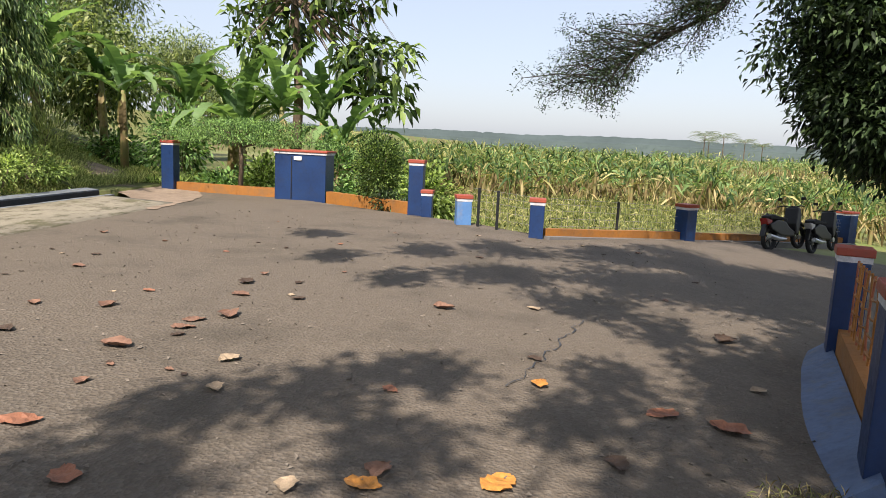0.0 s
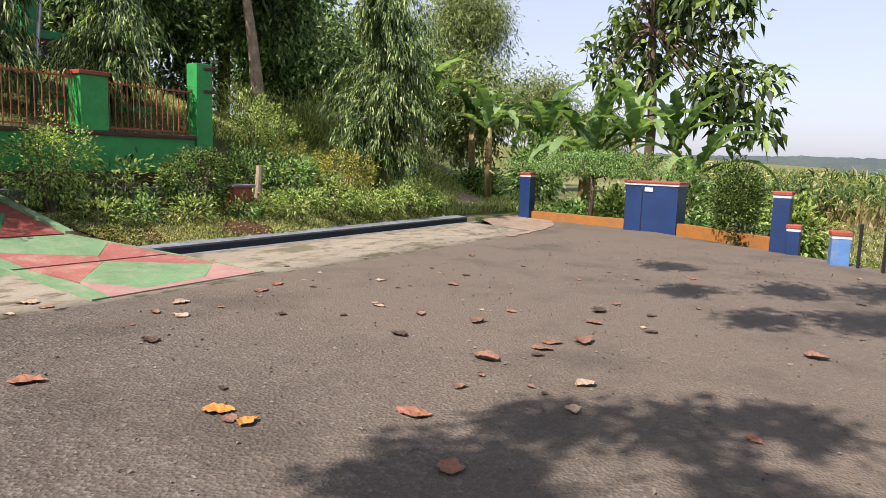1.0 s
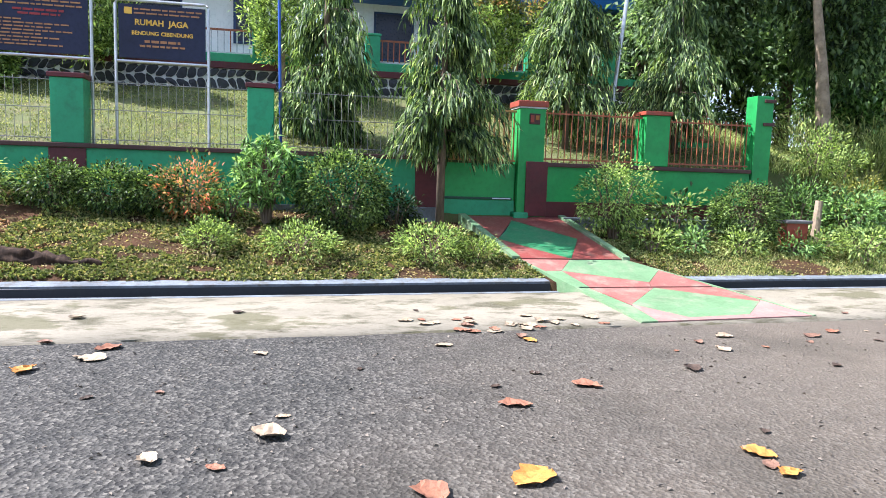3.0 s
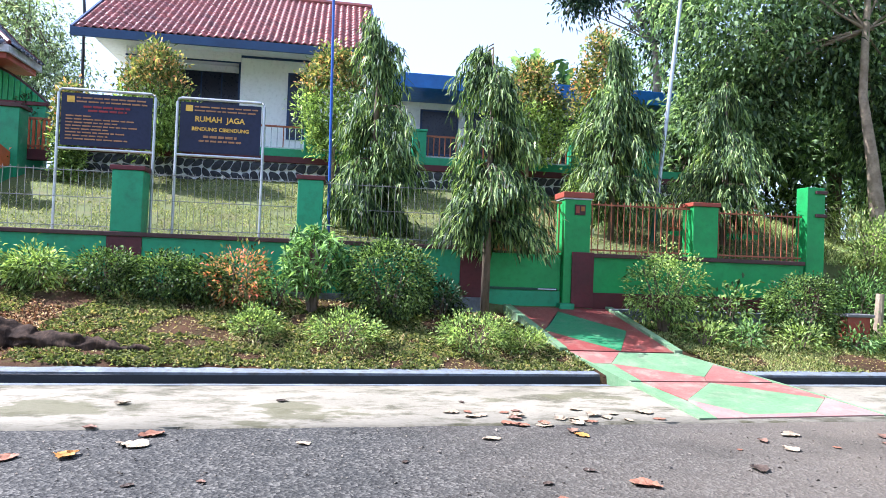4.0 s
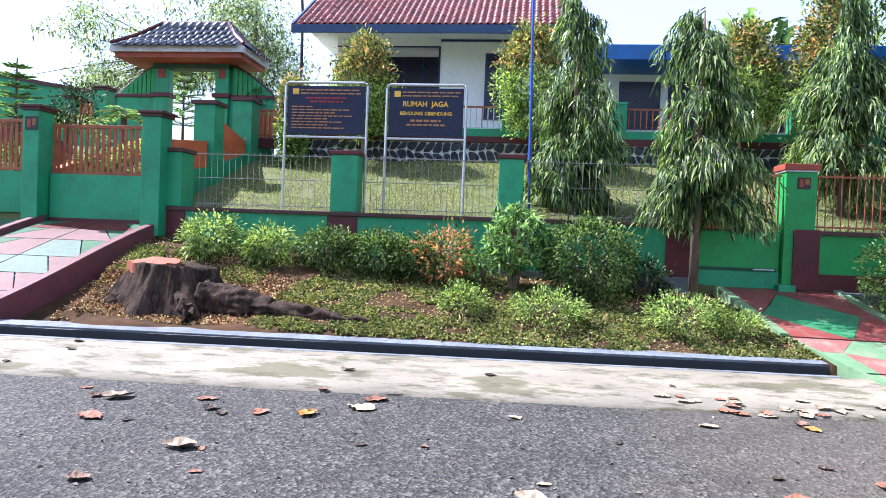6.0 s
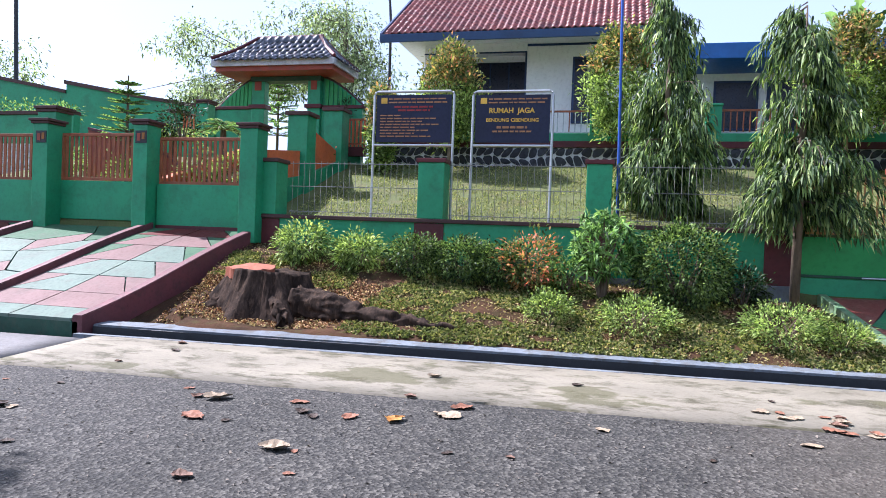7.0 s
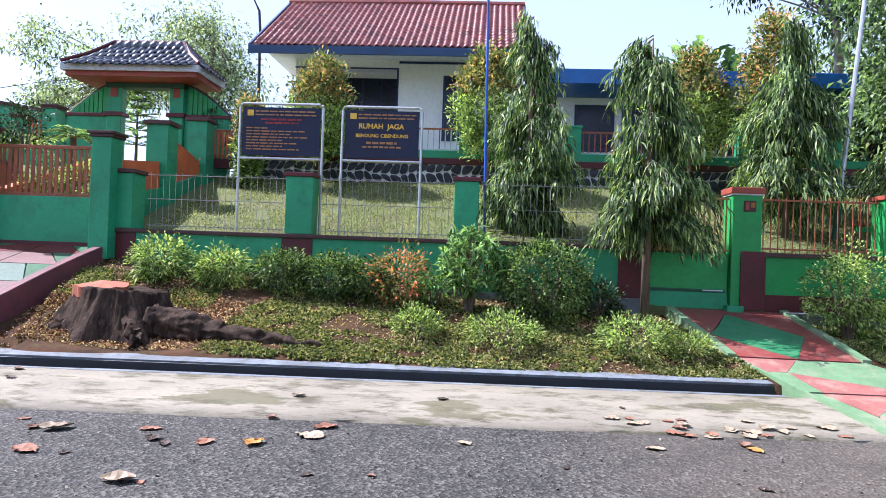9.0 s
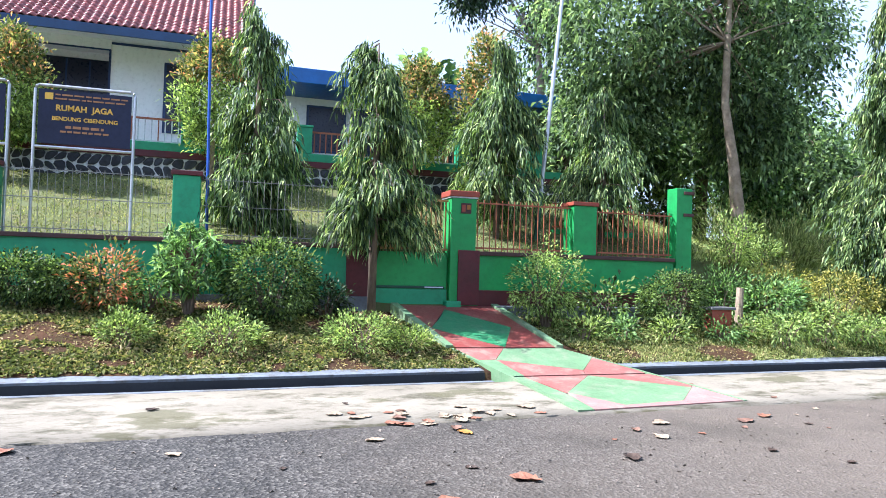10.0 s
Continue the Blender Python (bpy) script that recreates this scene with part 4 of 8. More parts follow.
def board_sign(y0, y1, z0, z1, label, kind):
    x = -11.8
    t = thing("information_board", label, "sign", (x, (y0 + y1) / 2, 1.7), "information boards")
    f = 0.045
    for y in (y0, y1):
        part("post", tube([(x, y, 1.55), (x, y, z1 - 0.06)], 0.024, 8), STEEL, t)
    part("top_rail", tube([(x, y0, z1 - 0.07), (x, y0 + 0.015, z1 - 0.02), (x, y0 + 0.06, z1), (x, y1 - 0.06, z1), (x, y1 - 0.015, z1 - 0.02), (x, y1, z1 - 0.07)], 0.024, 8), STEEL, t)
    part("bottom_rail", tube([(x, y0, z0), (x, y1, z0)], 0.021, 8), STEEL, t)
    p = part("panel", box(x - 0.012, x + 0.012, y0 + f, y1 - f, z0 + 0.05, z1 - 0.06, 0.004), SIGNNAVY, t, "navy sheet panel")
    xf, c, w = x + 0.016, (y0 + y1) / 2, y1 - y0
    e = part("emblem", box(x + 0.012, x + 0.02, y0 + 0.13, y0 + 0.24, z1 - 0.21, z1 - 0.11), SIGNYELLOW, t, "small yellow emblem block")
    bars_of_text(e, xf, y0 + 0.27, y1 - 0.10, z1 - 0.13, 0.022, SIGNORANGE, 1)
    bars_of_text(e, xf, y0 + 0.27, y1 - 0.12, z1 - 0.19, 0.022, SIGNORANGE, 2)
    if kind:
        lettering("RUMAH", 0.122, c - 0.19, z1 - 0.33, xf, SIGNYELLOW, t)
        lettering("JAGA", 0.122, c + 0.235, z1 - 0.33, xf, SIGNYELLOW, t)
        lettering("BENDUNG", 0.082, c - 0.25, z1 - 0.49, xf, SIGNYELLOW, t)
        lettering("CIBENDUNG", 0.082, c + 0.215, z1 - 0.49, xf, SIGNYELLOW, t)
        bars_of_text(p, xf, c - 0.26, c + 0.26, z1 - 0.61, 0.038, SIGNORANGE, 3)
        bars_of_text(p, xf, c - 0.33, c + 0.33, z1 - 0.68, 0.028, SIGNORANGE, 4)
    else:
        bars_of_text(p, xf, c - 0.35, c + 0.35, z1 - 0.27, 0.03, SIGNRED, 5)
        bars_of_text(p, xf, c - 0.28, c + 0.3, z1 - 0.33, 0.03, SIGNRED, 6)
        for k, (a, b) in enumerate(((0.12, 0.5), (0.12, 1.15), (0.12, 0.9), (0.12, 1.2), (0.12, 0.8), (0.12, 1.0), (0.12, 0.75), (0.12, 1.05))):
            bars_of_text(p, xf, y0 + a, min(y0 + b, y1 - 0.12), z1 - 0.42 - k * 0.052, 0.02, SIGNORANGE, 10 + k)
    return t


board_sign(-4.70, -3.25, 3.12, 4.06, "navy information board with small orange writing in a steel pipe frame", 0)
board_sign(-2.91, -1.55, 3.12, 4.04, "navy board with yellow lettering in a steel pipe frame", 1)

pole = thing("flagpole", "slim blue painted flagpole leaning slightly behind the wall", "pole", (-11.9, -0.43, 1.7))
part("shaft", tube([(-11.9, -0.43, 1.6), (-11.9, -0.50, 5.8), (-11.9, -0.53, 7.4)], [0.025, 0.022, 0.018], 10), POLEBLUE, pole)
pole = thing("leaning_pole", "grey steel pole with a green painted foot leaning over", "pole", (-12.7, 5.66, 1.9))
part("shaft", tube([(-12.7, 5.78, 3.0), (-12.7, 6.15, 6.95), (-12.7, 6.36, 9.0)], [0.042, 0.036, 0.03], 10), STEEL, pole)
part("foot", tube([(-12.7, 5.66, 1.7), (-12.7, 5.78, 3.02)], [0.06, 0.05], 10), DARKGREEN, pole, "dark green lower length")


# ---- terrace with rubble wall ----
def rubble(parent, x, y0, y1, z0, z1, size, material, seed, depth=0.05):
    """Irregular stones, each with its own outline, standing proud of the mortar."""
    r = random.Random(seed)
    ny, nz = int((y1 - y0) / size), max(1, int((z1 - z0) / (size * 0.82)))
    pts = {}
    for i in range(ny + 1):
        for k in range(nz + 1):
            jy = 0 if i in (0, ny) else r.uniform(-0.30, 0.30)
            jz = 0 if k in (0, nz) else r.uniform(-0.30, 0.30)
            off = 0.5 * (k % 2) if 0 < i < ny else 0
            pts[i, k] = (y0 + (i + jy + off) * (y1 - y0) / ny, z0 + (k + jz) * (z1 - z0) / nz)
    for i in range(ny):
        for k in range(nz):
            q = [pts[i, k], pts[i + 1, k], pts[i + 1, k + 1], pts[i, k + 1]]
            c = (sum(p[0] for p in q) / 4, sum(p[1] for p in q) / 4)
            ring = []
            for a, b in zip(q, q[1:] + q[:1]):
                ring += [(a[0] * 0.78 + b[0] * 0.22, a[1] * 0.78 + b[1] * 0.22), (a[0] * 0.22 + b[0] * 0.78, a[1] * 0.22 + b[1] * 0.78)]
            s = r.uniform(0.84, 0.93)
            bm = bmesh.new()
            low = [bm.verts.new((x, c[0] + (p[0] - c[0]) * s, c[1] + (p[1] - c[1]) * s)) for p in ring]
            mid = [bm.verts.new((x + depth * r.uniform(0.5, 0.8), c[0] + (p[0] - c[0]) * s * 0.965, c[1] + (p[1] - c[1]) * s * 0.965)) for p in ring]
            tip = bm.verts.new((x + depth * r.uniform(0.8, 1.2), *c))
            for a in range(8):
                b = (a + 1) % 8
                bm.faces.new((low[a], low[b], mid[b], mid[a]))
                bm.faces.new((mid[a], mid[b], tip))
            part("stone", bm, material, parent)


TX = -16.0
terrace = thing("terrace_wall", "terrace wall of dark rubble stone with white mortar under red and green bands", "wall", (TX, 0, 3.1), kind="structure")
part("wall_core", box(TX - 0.4, TX - 0.02, -6.2, 9.0, 2.7, 3.66), MORTAR, terrace, "white mortar")
part("red_band", box(TX - 0.42, TX + 0.05, -6.2, 9.0, 3.66, 3.80, 0.01), MAROON, terrace)
part("green_band", box(TX - 0.42, TX + 0.03, -6.2, 9.0, 3.80, 3.98, 0.01), GREEN, terrace)
floor_slab = solid("terrace_floor", box(-24, TX - 0.42, -6.2, 9.0, 3.5, 3.90), APRON, "grey terrace floor before the house", "floor", "structure")


def railing(y0, y1, white):
    t = thing("terrace_railing", "low terrace railing with " + ("white and rust-red bars" if white else "rust-red bars"), "railing", (TX - 0.15, (y0 + y1) / 2, 3.98), "terrace railings")
    m = TRIMWHITE if white else RUST
    part("top_rail", box(TX - 0.17, TX - 0.13, y0, y1, 4.48, 4.52), RUST, t)
    part("bottom_rail", box(TX - 0.17, TX - 0.13, y0, y1, 4.0, 4.03), TRIMWHITE, t)
    k = int((y1 - y0) / 0.13)
    for i in range(k):
        y = y0 + (i + 0.5) * (y1 - y0) / k
        part("bar", box(TX - 0.16, TX - 0.14, y - 0.012, y + 0.012, 4.03, 4.48), m if i % 4 else RUST, t)


for y in (-5.9, -3.4, -0.95, 1.5, 3.4, 5.3, 7.2):
    pillar("terrace_pillar", y - 0.16, y + 0.16, 3.982, 4.62, GREEN, GREEN, "short green terrace pillar", "green cap", 0.32, TX - 0.0, 0.05, 0.02)
for a, b, w in ((-5.74, -3.56, True), (-3.24, -1.11, True), (-0.79, 1.34, True), (1.66, 3.24, False), (3.56, 5.14, False), (5.46, 7.04, False)):
    railing(a, b, w)


# ---- house ----
house = thing("house", "white single-storey house with a red tiled roof and dark blue shutters", "house", (-20.5, -2.5, 3.9))
part("wall", box(-23.5, -19.0, -2.97, 0.1, 3.9, 6.95), WHITE, house)
part("wall", box(-23.5, -20.3, -5.85, -2.97, 3.9, 6.95), WHITE, house)
part("porch_wall", box(-20.3, -19.0, -5.85, -5.72, 3.9, 6.95), WHITE, house)
part("beam", box(-19.1, -18.95, -5.72, -2.97, 6.66, 6.95), WHITE, house)
part("beam_line", box(-18.95, -18.94, -5.85, -2.97, 6.62, 6.66), NAVY, house)
part("corner_line", box(-19.0, -18.985, -3.02, -2.97, 3.9, 6.86), NAVY, house)
part("wall_line", box(-19.0, -18.985, -2.97, 0.1, 6.80, 6.86), NAVY, house)
part("soffit", box(-23.8, -17.6, -6.5, 0.38, 6.90, 6.95), WHITE, house)
door = part("door", box(-20.3, -20.25, -5.3, -3.05, 3.9, 6.70, 0.01), DARKGLASS, house, "dark blue folding shutters")
for y in (-4.75, -4.2, -3.65):
    part("stile", box(-20.25, -20.235, y - 0.02, y + 0.02, 3.95, 6.66), NAVY, door)
part("notice", box(-20.235, -20.225, -4.55, -4.30, 5.35, 5.68), PAPER, door, "white paper notice")


def house_window(y0, y1, z0, z1, x):
    w = part("window", box(x, x + 0.05, y0, y1, z0, z1, 0.008), NAVY, house, "dark blue framed window")
    k = max(1, round((y1 - y0) / 0.55))
    for i in range(k):
        a, b = y0 + 0.06 + i * (y1 - y0 - 0.06) / k, y0 + (i + 1) * (y1 - y0 - 0.06) / k
        part("pane", box(x + 0.05, x + 0.056, a, b, z0 + 0.06, z1 - 0.06), DARKGLASS, w)


house_window(-1.74, -0.90, 4.7, 6.48, -19.0)
pan = (6.78, 9.05)      # heights of eave and ridge
roof = part("roof", prism([(-17.35, pan[0] - 0.06), (-20.7, pan[1] - 0.06), (-24.05, pan[0] - 0.06), (-24.05, pan[0] - 0.16), (-20.7, pan[1] - 0.18), (-17.35, pan[0] - 0.16)], "y", -6.55, 0.42), REDTILE, house, "red clay tile roof")
part("fascia", box(-17.36, -17.30, -6.6, 0.47, pan[0] - 0.24, pan[0] - 0.03, 0.008), ROOFBLUE, house, "blue painted fascia board")
for y in (-6.62, 0.44):
    part("barge_board", prism([(-17.32, pan[0] - 0.22), (-17.32, pan[0]), (-20.7, pan[1] + 0.02), (-24.08, pan[0]), (-24.08, pan[0] - 0.22), (-20.7, pan[1] - 0.22)], "y", y, y + 0.05), ROOFBLUE, house)
part("gable_wall", prism([(-17.9, 6.93), (-23.5, 6.93), (-20.7, 8.8)], "y", -5.9, -5.8), WHITE, house)


def tile_mesh(w, l, h):
    """One S-shaped roof tile; x across, y down the slope."""
    me = bpy.data.meshes.new("roof_tile")
    k = 6
    vs, fs = [], []
    for j, (y, up) in enumerate(((0, 0.012), (l, 0.034), (l, 0.008))):
        for i in range(k + 1):
            a = i / k
            z = h * (math.sin(a * math.pi * 1.5) if a < 0.667 else -0.35 * math.sin((a - 0.667) * 3 * math.pi)) + up
            vs.append((a * w - w / 2, y, z))
    for j in range(2):
        for i in range(k):
            o = j * (k + 1) + i
            fs.append((o, o + 1, o + k + 2, o + k + 1))
    me.from_pydata(vs, [], fs)
    me.shade_smooth()
    return me


def tiled_slope(parent, a, b, down, width, length, mat, tile_w, tile_l, h, limit, stuff_label):
    """Rows of tiles on a slope from the ridge corner a along b, falling along down."""
    along, fall = (Vector(b) - Vector(a)), Vector(down)
    n, rows = int(width / tile_w), int(length / tile_l)
    ex, ey = along.normalized(), fall.normalized()
    ez = ex.cross(ey)
    if ez.z < 0:
        ez = -ez
    me = tile_mesh(tile_w * 1.06, tile_l * 1.12, h)
    me.materials.append(mat)
    count, extra_v, extra_f = 0, [], []
    base = np.array([v.co for v in me.vertices])
    faces = np.array([list(p.vertices) for p in me.polygons])
    r = random.Random(3)
    for j in reversed(range(rows)):
        for i in range(n):
            p = Vector(a) + ex * ((i + 0.5) * width / n) + ey * (j * length / rows) + ez * r.uniform(0, 0.012)
            m = Matrix((ex, ey, ez)).transposed().to_4x4()
            m.translation = p
            m = m @ Matrix.Rotation(r.uniform(-0.02, 0.02), 4, "Z")
            if count < limit:
                ob = new("roof_tile", me)
                ob.matrix_local = m
                ob.parent = parent
                count += 1
            else:
                w = base @ np.array(m.to_3x3()).T + np.array(m.translation)
                extra_f.append(faces + len(extra_v) * len(base))
                extra_v.append(w)
    if extra_v:
        ob = raw("roof_tile_field", np.concatenate(extra_v), np.concatenate(extra_f), mat, None, stuff_label, "stuff")
        ob.parent = parent


# ---- annexe with a blue roof beside the house ----
annexe = thing("annexe", "annexe with a bright blue flat roof edge and dark windows", "building", (-19.5, 4.5, 3.9))
part("wall", box(-23, -19.6, 0.7, 8.5, 3.9, 6.1), WHITE, annexe)
part("roof_edge", box(-23.2, -18.0, 0.62, 8.8, 6.1, 6.48, 0.02), BRIGHTBLUE, annexe, "bright blue roof edge")
for y in (1.9, 3.2, 4.5, 5.8):
    w = part("window", box(-19.6, -19.55, y, y + 1.1, 4.6, 5.9, 0.01), NAVY, annexe)
    part("pane", box(-19.55, -19.54, y + 0.06, y + 1.04, 4.66, 5.84), DARKGLASS, w)
part("notice", box(-19.535, -19.525, 3.3, 3.85, 4.95, 5.25), PAPER, annexe, "white printed notice")

# ---- street lamp by the house ----
lamp = thing("street_lamp", "tall slim street lamp with a curved arm", "street lamp", (-19.0, -6.9, 3.5))
part("pole", tube([(-19, -6.85, 3.0), (-19, -6.9, 7.6), (-19, -6.95, 8.2), (-19, -7.15, 8.6), (-19, -7.6, 8.85), (-19, -8.0, 8.8)], [0.045, 0.04, 0.035, 0.03, 0.025, 0.025], 8), DARKMETAL, lamp)
part("lamp_head", prism([(-8.55, 8.72), (-8.0, 8.75), (-7.95, 8.84), (-8.2, 8.92), (-8.5, 8.84)], "x", -19.1, -18.9, None, 0.02), PALESTONE, lamp)
pole = thing("utility_pole", "dark slender utility pole behind the wall", "pole", (-18.5, -19.2, 3.5))
part("shaft", tube([(-18.5, -19.2, 3.0), (-18.5, -19.5, 12.0)], [0.075, 0.055], 10), DARKMETAL, pole)


# ---- gatehouse ----
gh = thing("gatehouse", "green gatehouse with a dark glazed hip roof and slatted wings", "gatehouse", (-16.5, -8.6, 3.4))
for y0, y1 in ((-9.58, -9.22), (-8.04, -7.70)):
    c = part("column", box(-16.36, -16.12, y0, y1, 3.2, 5.42, 0.02), GREEN, gh, "dark green column")
    part("column_band", box(-16.42, -16.06, y0 - 0.05, y1 + 0.05, 4.62, 4.72, 0.01), MAROON, c)
    part("emblem", box(-16.12, -16.105, y0 + 0.09, y1 - 0.09, 5.08, 5.30), BRICKRED, c, "small square emblem")
part("lintel", box(-16.40, -16.08, -9.60, -7.68, 5.30, 5.425, 0.015), DARKGREEN, gh)


def wing(ya, yb):
    """A curved, slatted side wing from the column at ya outwards to yb."""
    n = 9
    top = [(ya + (yb - ya) * i / n, 5.40 - 0.72 * (i / n) ** 1.4) for i in range(n + 1)]
    w = part("wing", prism([(ya, 4.70)] + top[:-1] + [(yb, 4.705)], "x", -16.36, -16.28), GREEN, gh, "green curved wing")
    for i in range(1, n - 1):
        y, z = top[i]
        part("slat", box(-16.28, -16.25, y - 0.045, y + 0.045, 4.72, z - 0.03), LIME, w)
    part("edge_trim", tube([(-16.31, y, z + 0.02) for y, z in top], 0.035, 6), BROWN, w)
    lo, hi = min(ya, yb), max(ya, yb)
    b = part("wing_wall", box(-16.42, -16.22, lo, hi, 3.1, 4.62), GREEN, gh)
    part("wall_coping", box(-16.46, -16.18, lo - 0.03, hi + 0.03, 4.62, 4.70, 0.01), MAROON, b)


wing(-9.585, -10.6)
wing(-7.695, -6.62)
roof_lo, roof_hi = 5.68, 6.38
ex0, ex1, ey0, ey1 = -17.0, -15.4, -10.31, -7.05
rx0, rx1, ry0, ry1 = -16.25, -16.10, -9.40, -7.74


def hip_roof():
    bm = bmesh.new()
    rings = []
    for k in range(6):
        a = k / 5
        z = roof_lo + (roof_hi - roof_lo) * (0.62 * a + 0.38 * a * a)
        x0, x1, y0, y1 = (p + (q - p) * a for p, q in ((ex0, rx0), (ex1, rx1), (ey0, ry0), (ey1, ry1)))
        rings.append([bm.verts.new(p) for p in ((x0, y0, z), (x1, y0, z), (x1, y1, z), (x0, y1, z))])
    for r0, r1 in zip(rings, rings[1:]):
        for i in range(4):
            bm.faces.new((r0[i], r0[(i + 1) % 4], r1[(i + 1) % 4], r1[i]))
    bm.faces.new(rings[-1])
    bm.faces.new(rings[0][::-1])
    bmesh.ops.recalc_face_normals(bm, faces=bm.faces[:])
    return bm


ghroof = part("roof", hip_roof(), DARKTILE, gh, "dark glazed tile roof")
part("soffit", box(ex0 + 0.08, ex1 - 0.08, ey0 + 0.08, ey1 - 0.08, roof_lo - 0.26, roof_lo - 0.13), BRICKRED, gh, "brick-red soffit")
for a in ((ex1 - 0.05, ex1, ey0, ey1), (ex0, ex0 + 0.05, ey0, ey1), (ex0 + 0.05, ex1 - 0.05, ey0, ey0 + 0.05), (ex0 + 0.05, ex1 - 0.05, ey1 - 0.05, ey1)):
    part("fascia", box(*a, roof_lo - 0.15, roof_lo - 0.002), TRIMWHITE, gh, "pale fascia")
part("ridge_cap", tube([(-16.17, ry0 - 0.05, roof_hi + 0.02), (-16.17, ry1 + 0.05, roof_hi + 0.02)], 0.06, 8), MAROON, gh, "maroon ridge cap")
for cx, cy, rx, ry in ((ex1, ey0, rx1, ry0), (ex1, ey1, rx1, ry1), (ex0, ey1, rx0, ry1)):
    part("hip_cap", tube([(cx, cy, roof_lo + 0.05), ((cx + rx) / 2, (cy + ry) / 2, roof_lo + 0.33), (rx, ry, roof_hi + 0.02)], 0.045, 6), MAROON, gh)

# ---- stair parapets up to the gatehouse ----
par = thing("stair_parapet", "stepped stair parapet of green piers and orange panels", "parapet", (-13.6, -6.6, 2.2), kind="structure")
part("base_wall", prism([(-11.72, 1.5), (-11.72, 2.42), (-13.4, 2.7), (-15.6, 3.3), (-15.6, 1.5)], "y", -7.05, -6.76), GREEN, par)
part("orange_panel", prism([(-12.0, 2.44), (-12.0, 3.05), (-13.3, 3.20), (-13.3, 2.68)], "y", -6.99, -6.83), ORANGE, par, "orange panel")
part("orange_panel", prism([(-13.8, 2.82), (-13.8, 3.75), (-15.2, 3.45), (-15.2, 3.18)], "y", -6.99, -6.83), ORANGE, par, "orange sloping panel")
for x, top in ((-13.55, 4.02), (-15.4, 4.45)):
    p = part("pier", box(x - 0.22, x + 0.22, -7.14, -6.70, 1.8, top - 0.08, 0.012), GREEN, par)
    part("pier_cap", box(x - 0.27, x + 0.27, -7.19, -6.65, top - 0.08, top, 0.01), BROWN, p)
pk = thing("gate_picket", "orange picket panel beside the stairs on a red base", "fence", (-16, -6.7, 3.6))
part("red_base", box(-16.1, -15.9, -7.02, -6.42, 3.42, 3.64), MAROON, pk)
for i in range(6):
    part("picket", box(-16.02, -15.98, -6.97 + i * 0.1, -6.92 + i * 0.1, 3.64, 4.28), ORANGE, pk)
part("rail", box(-16.03, -15.97, -7.02, -6.42, 4.28, 4.33), RUST, pk)
part("rail", box(-16.03, -15.97, -7.02, -6.42, 3.70, 3.74), RUST, pk)
stairs = thing("garden_stairs", "red stair flight with orange kerb rising through the front garden", "stairs", (-13.5, -8.2, 2.2), kind="structure")
for i in range(8):
    part("step", box(-12.2 - i * 0.45 - 0.47, -12.2 - i * 0.45, -9.0, -7.4, 1.9, 2.27 + i * 0.15, 0.01), BRICKRED, stairs)
part("kerb", prism([(-12.0, 2.1), (-12.0, 2.48), (-15.8, 3.72), (-15.8, 3.3)], "y", -9.2, -9.0), ORANGE, stairs, "orange sloping kerb")

# ---- fence on the upper terrace beside the gatehouse ----
for y0, y1, top in ((-11.28, -10.93, 4.90), (-12.04, -11.77, 4.65)):
    pillar("terrace_pillar", y0, y1, 3.0, top, GREEN, BROWN, "green pillar with a brown cap beside the gatehouse", "brown cap", 0.36, -16.3, 0.05, 0.03, 2)
up = thing("upper_picket", "orange picket panel between green pillars beside the gatehouse", "fence", (-16.4, -11.52, 3.9))
for i in range(5):
    part("picket", box(-16.42, -16.38, -11.72 + i * 0.1, -11.68 + i * 0.1, 3.9, 4.5), ORANGE, up)
part("rail", box(-16.43, -16.37, -11.77, -11.28, 4.5, 4.55), RUST, up)
part("base", box(-16.5, -16.3, -11.77, -11.28, 3.0, 3.9), GREEN, up)
terrace_edge = thing("wall_garden", "low brick-red garden wall sloping behind the picket fence", "wall", (-13.3, -10.9, 2.4), kind="structure")
part("wall_body", prism([(-11.9, 1.6), (-11.9, 3.62), (-10.9, 3.40), (-9.9, 3.05), (-9.3, 2.6), (-9.3, 1.6)], "x", -13.35, -13.2), BRICKRED, terrace_edge)
part("coping", prism([(-11.9, 3.62), (-11.9, 3.68), (-10.9, 3.46), (-9.9, 3.11), (-9.3, 2.66), (-9.3, 2.6), (-9.9, 3.05), (-10.9, 3.40)], "x", -13.38, -13.17), RAMPSIDE, terrace_edge)

# ---- boundary walls behind the front garden ----
bw = thing("wall_boundary", "stepped green boundary wall with a brown coping", "wall", (-17, -17, 3.5), kind="structure")
part("wall_body", prism([(-23.5, 2.0), (-23.5, 6.4), (-20.2, 6.05), (-16.0, 5.28), (-16.0, 2.0)], "x", -17.2, -17.0), GREEN, bw)
part("coping", prism([(-23.5, 6.4), (-20.2, 6.05), (-16.0, 5.28), (-16.0, 5.38), (-20.2, 6.16), (-23.5, 6.5)], "x", -17.25, -16.95), BROWN, bw)
part("wall_body", prism([(-16.0, 2.0), (-16.0, 5.55), (-13.2, 5.05), (-10.8, 4.7), (-10.8, 2.0)], "x", -17.2, -17.0), GREEN, bw)
part("coping", prism([(-16.05, 5.55), (-13.2, 5.05), (-10.8, 4.7), (-10.8, 4.79), (-13.2, 5.15), (-16.05, 5.66)], "x", -17.25, -16.95), BROWN, bw)
pw = thing("wall_planter", "green planter wall with a brown coping over whitewashed stone", "wall", (-14.2, -17.5, 2.0), kind="structure")
part("wall_body", box(-14.4, -14.2, -23, -13.2, 3.45, 4.15), GREEN, pw)
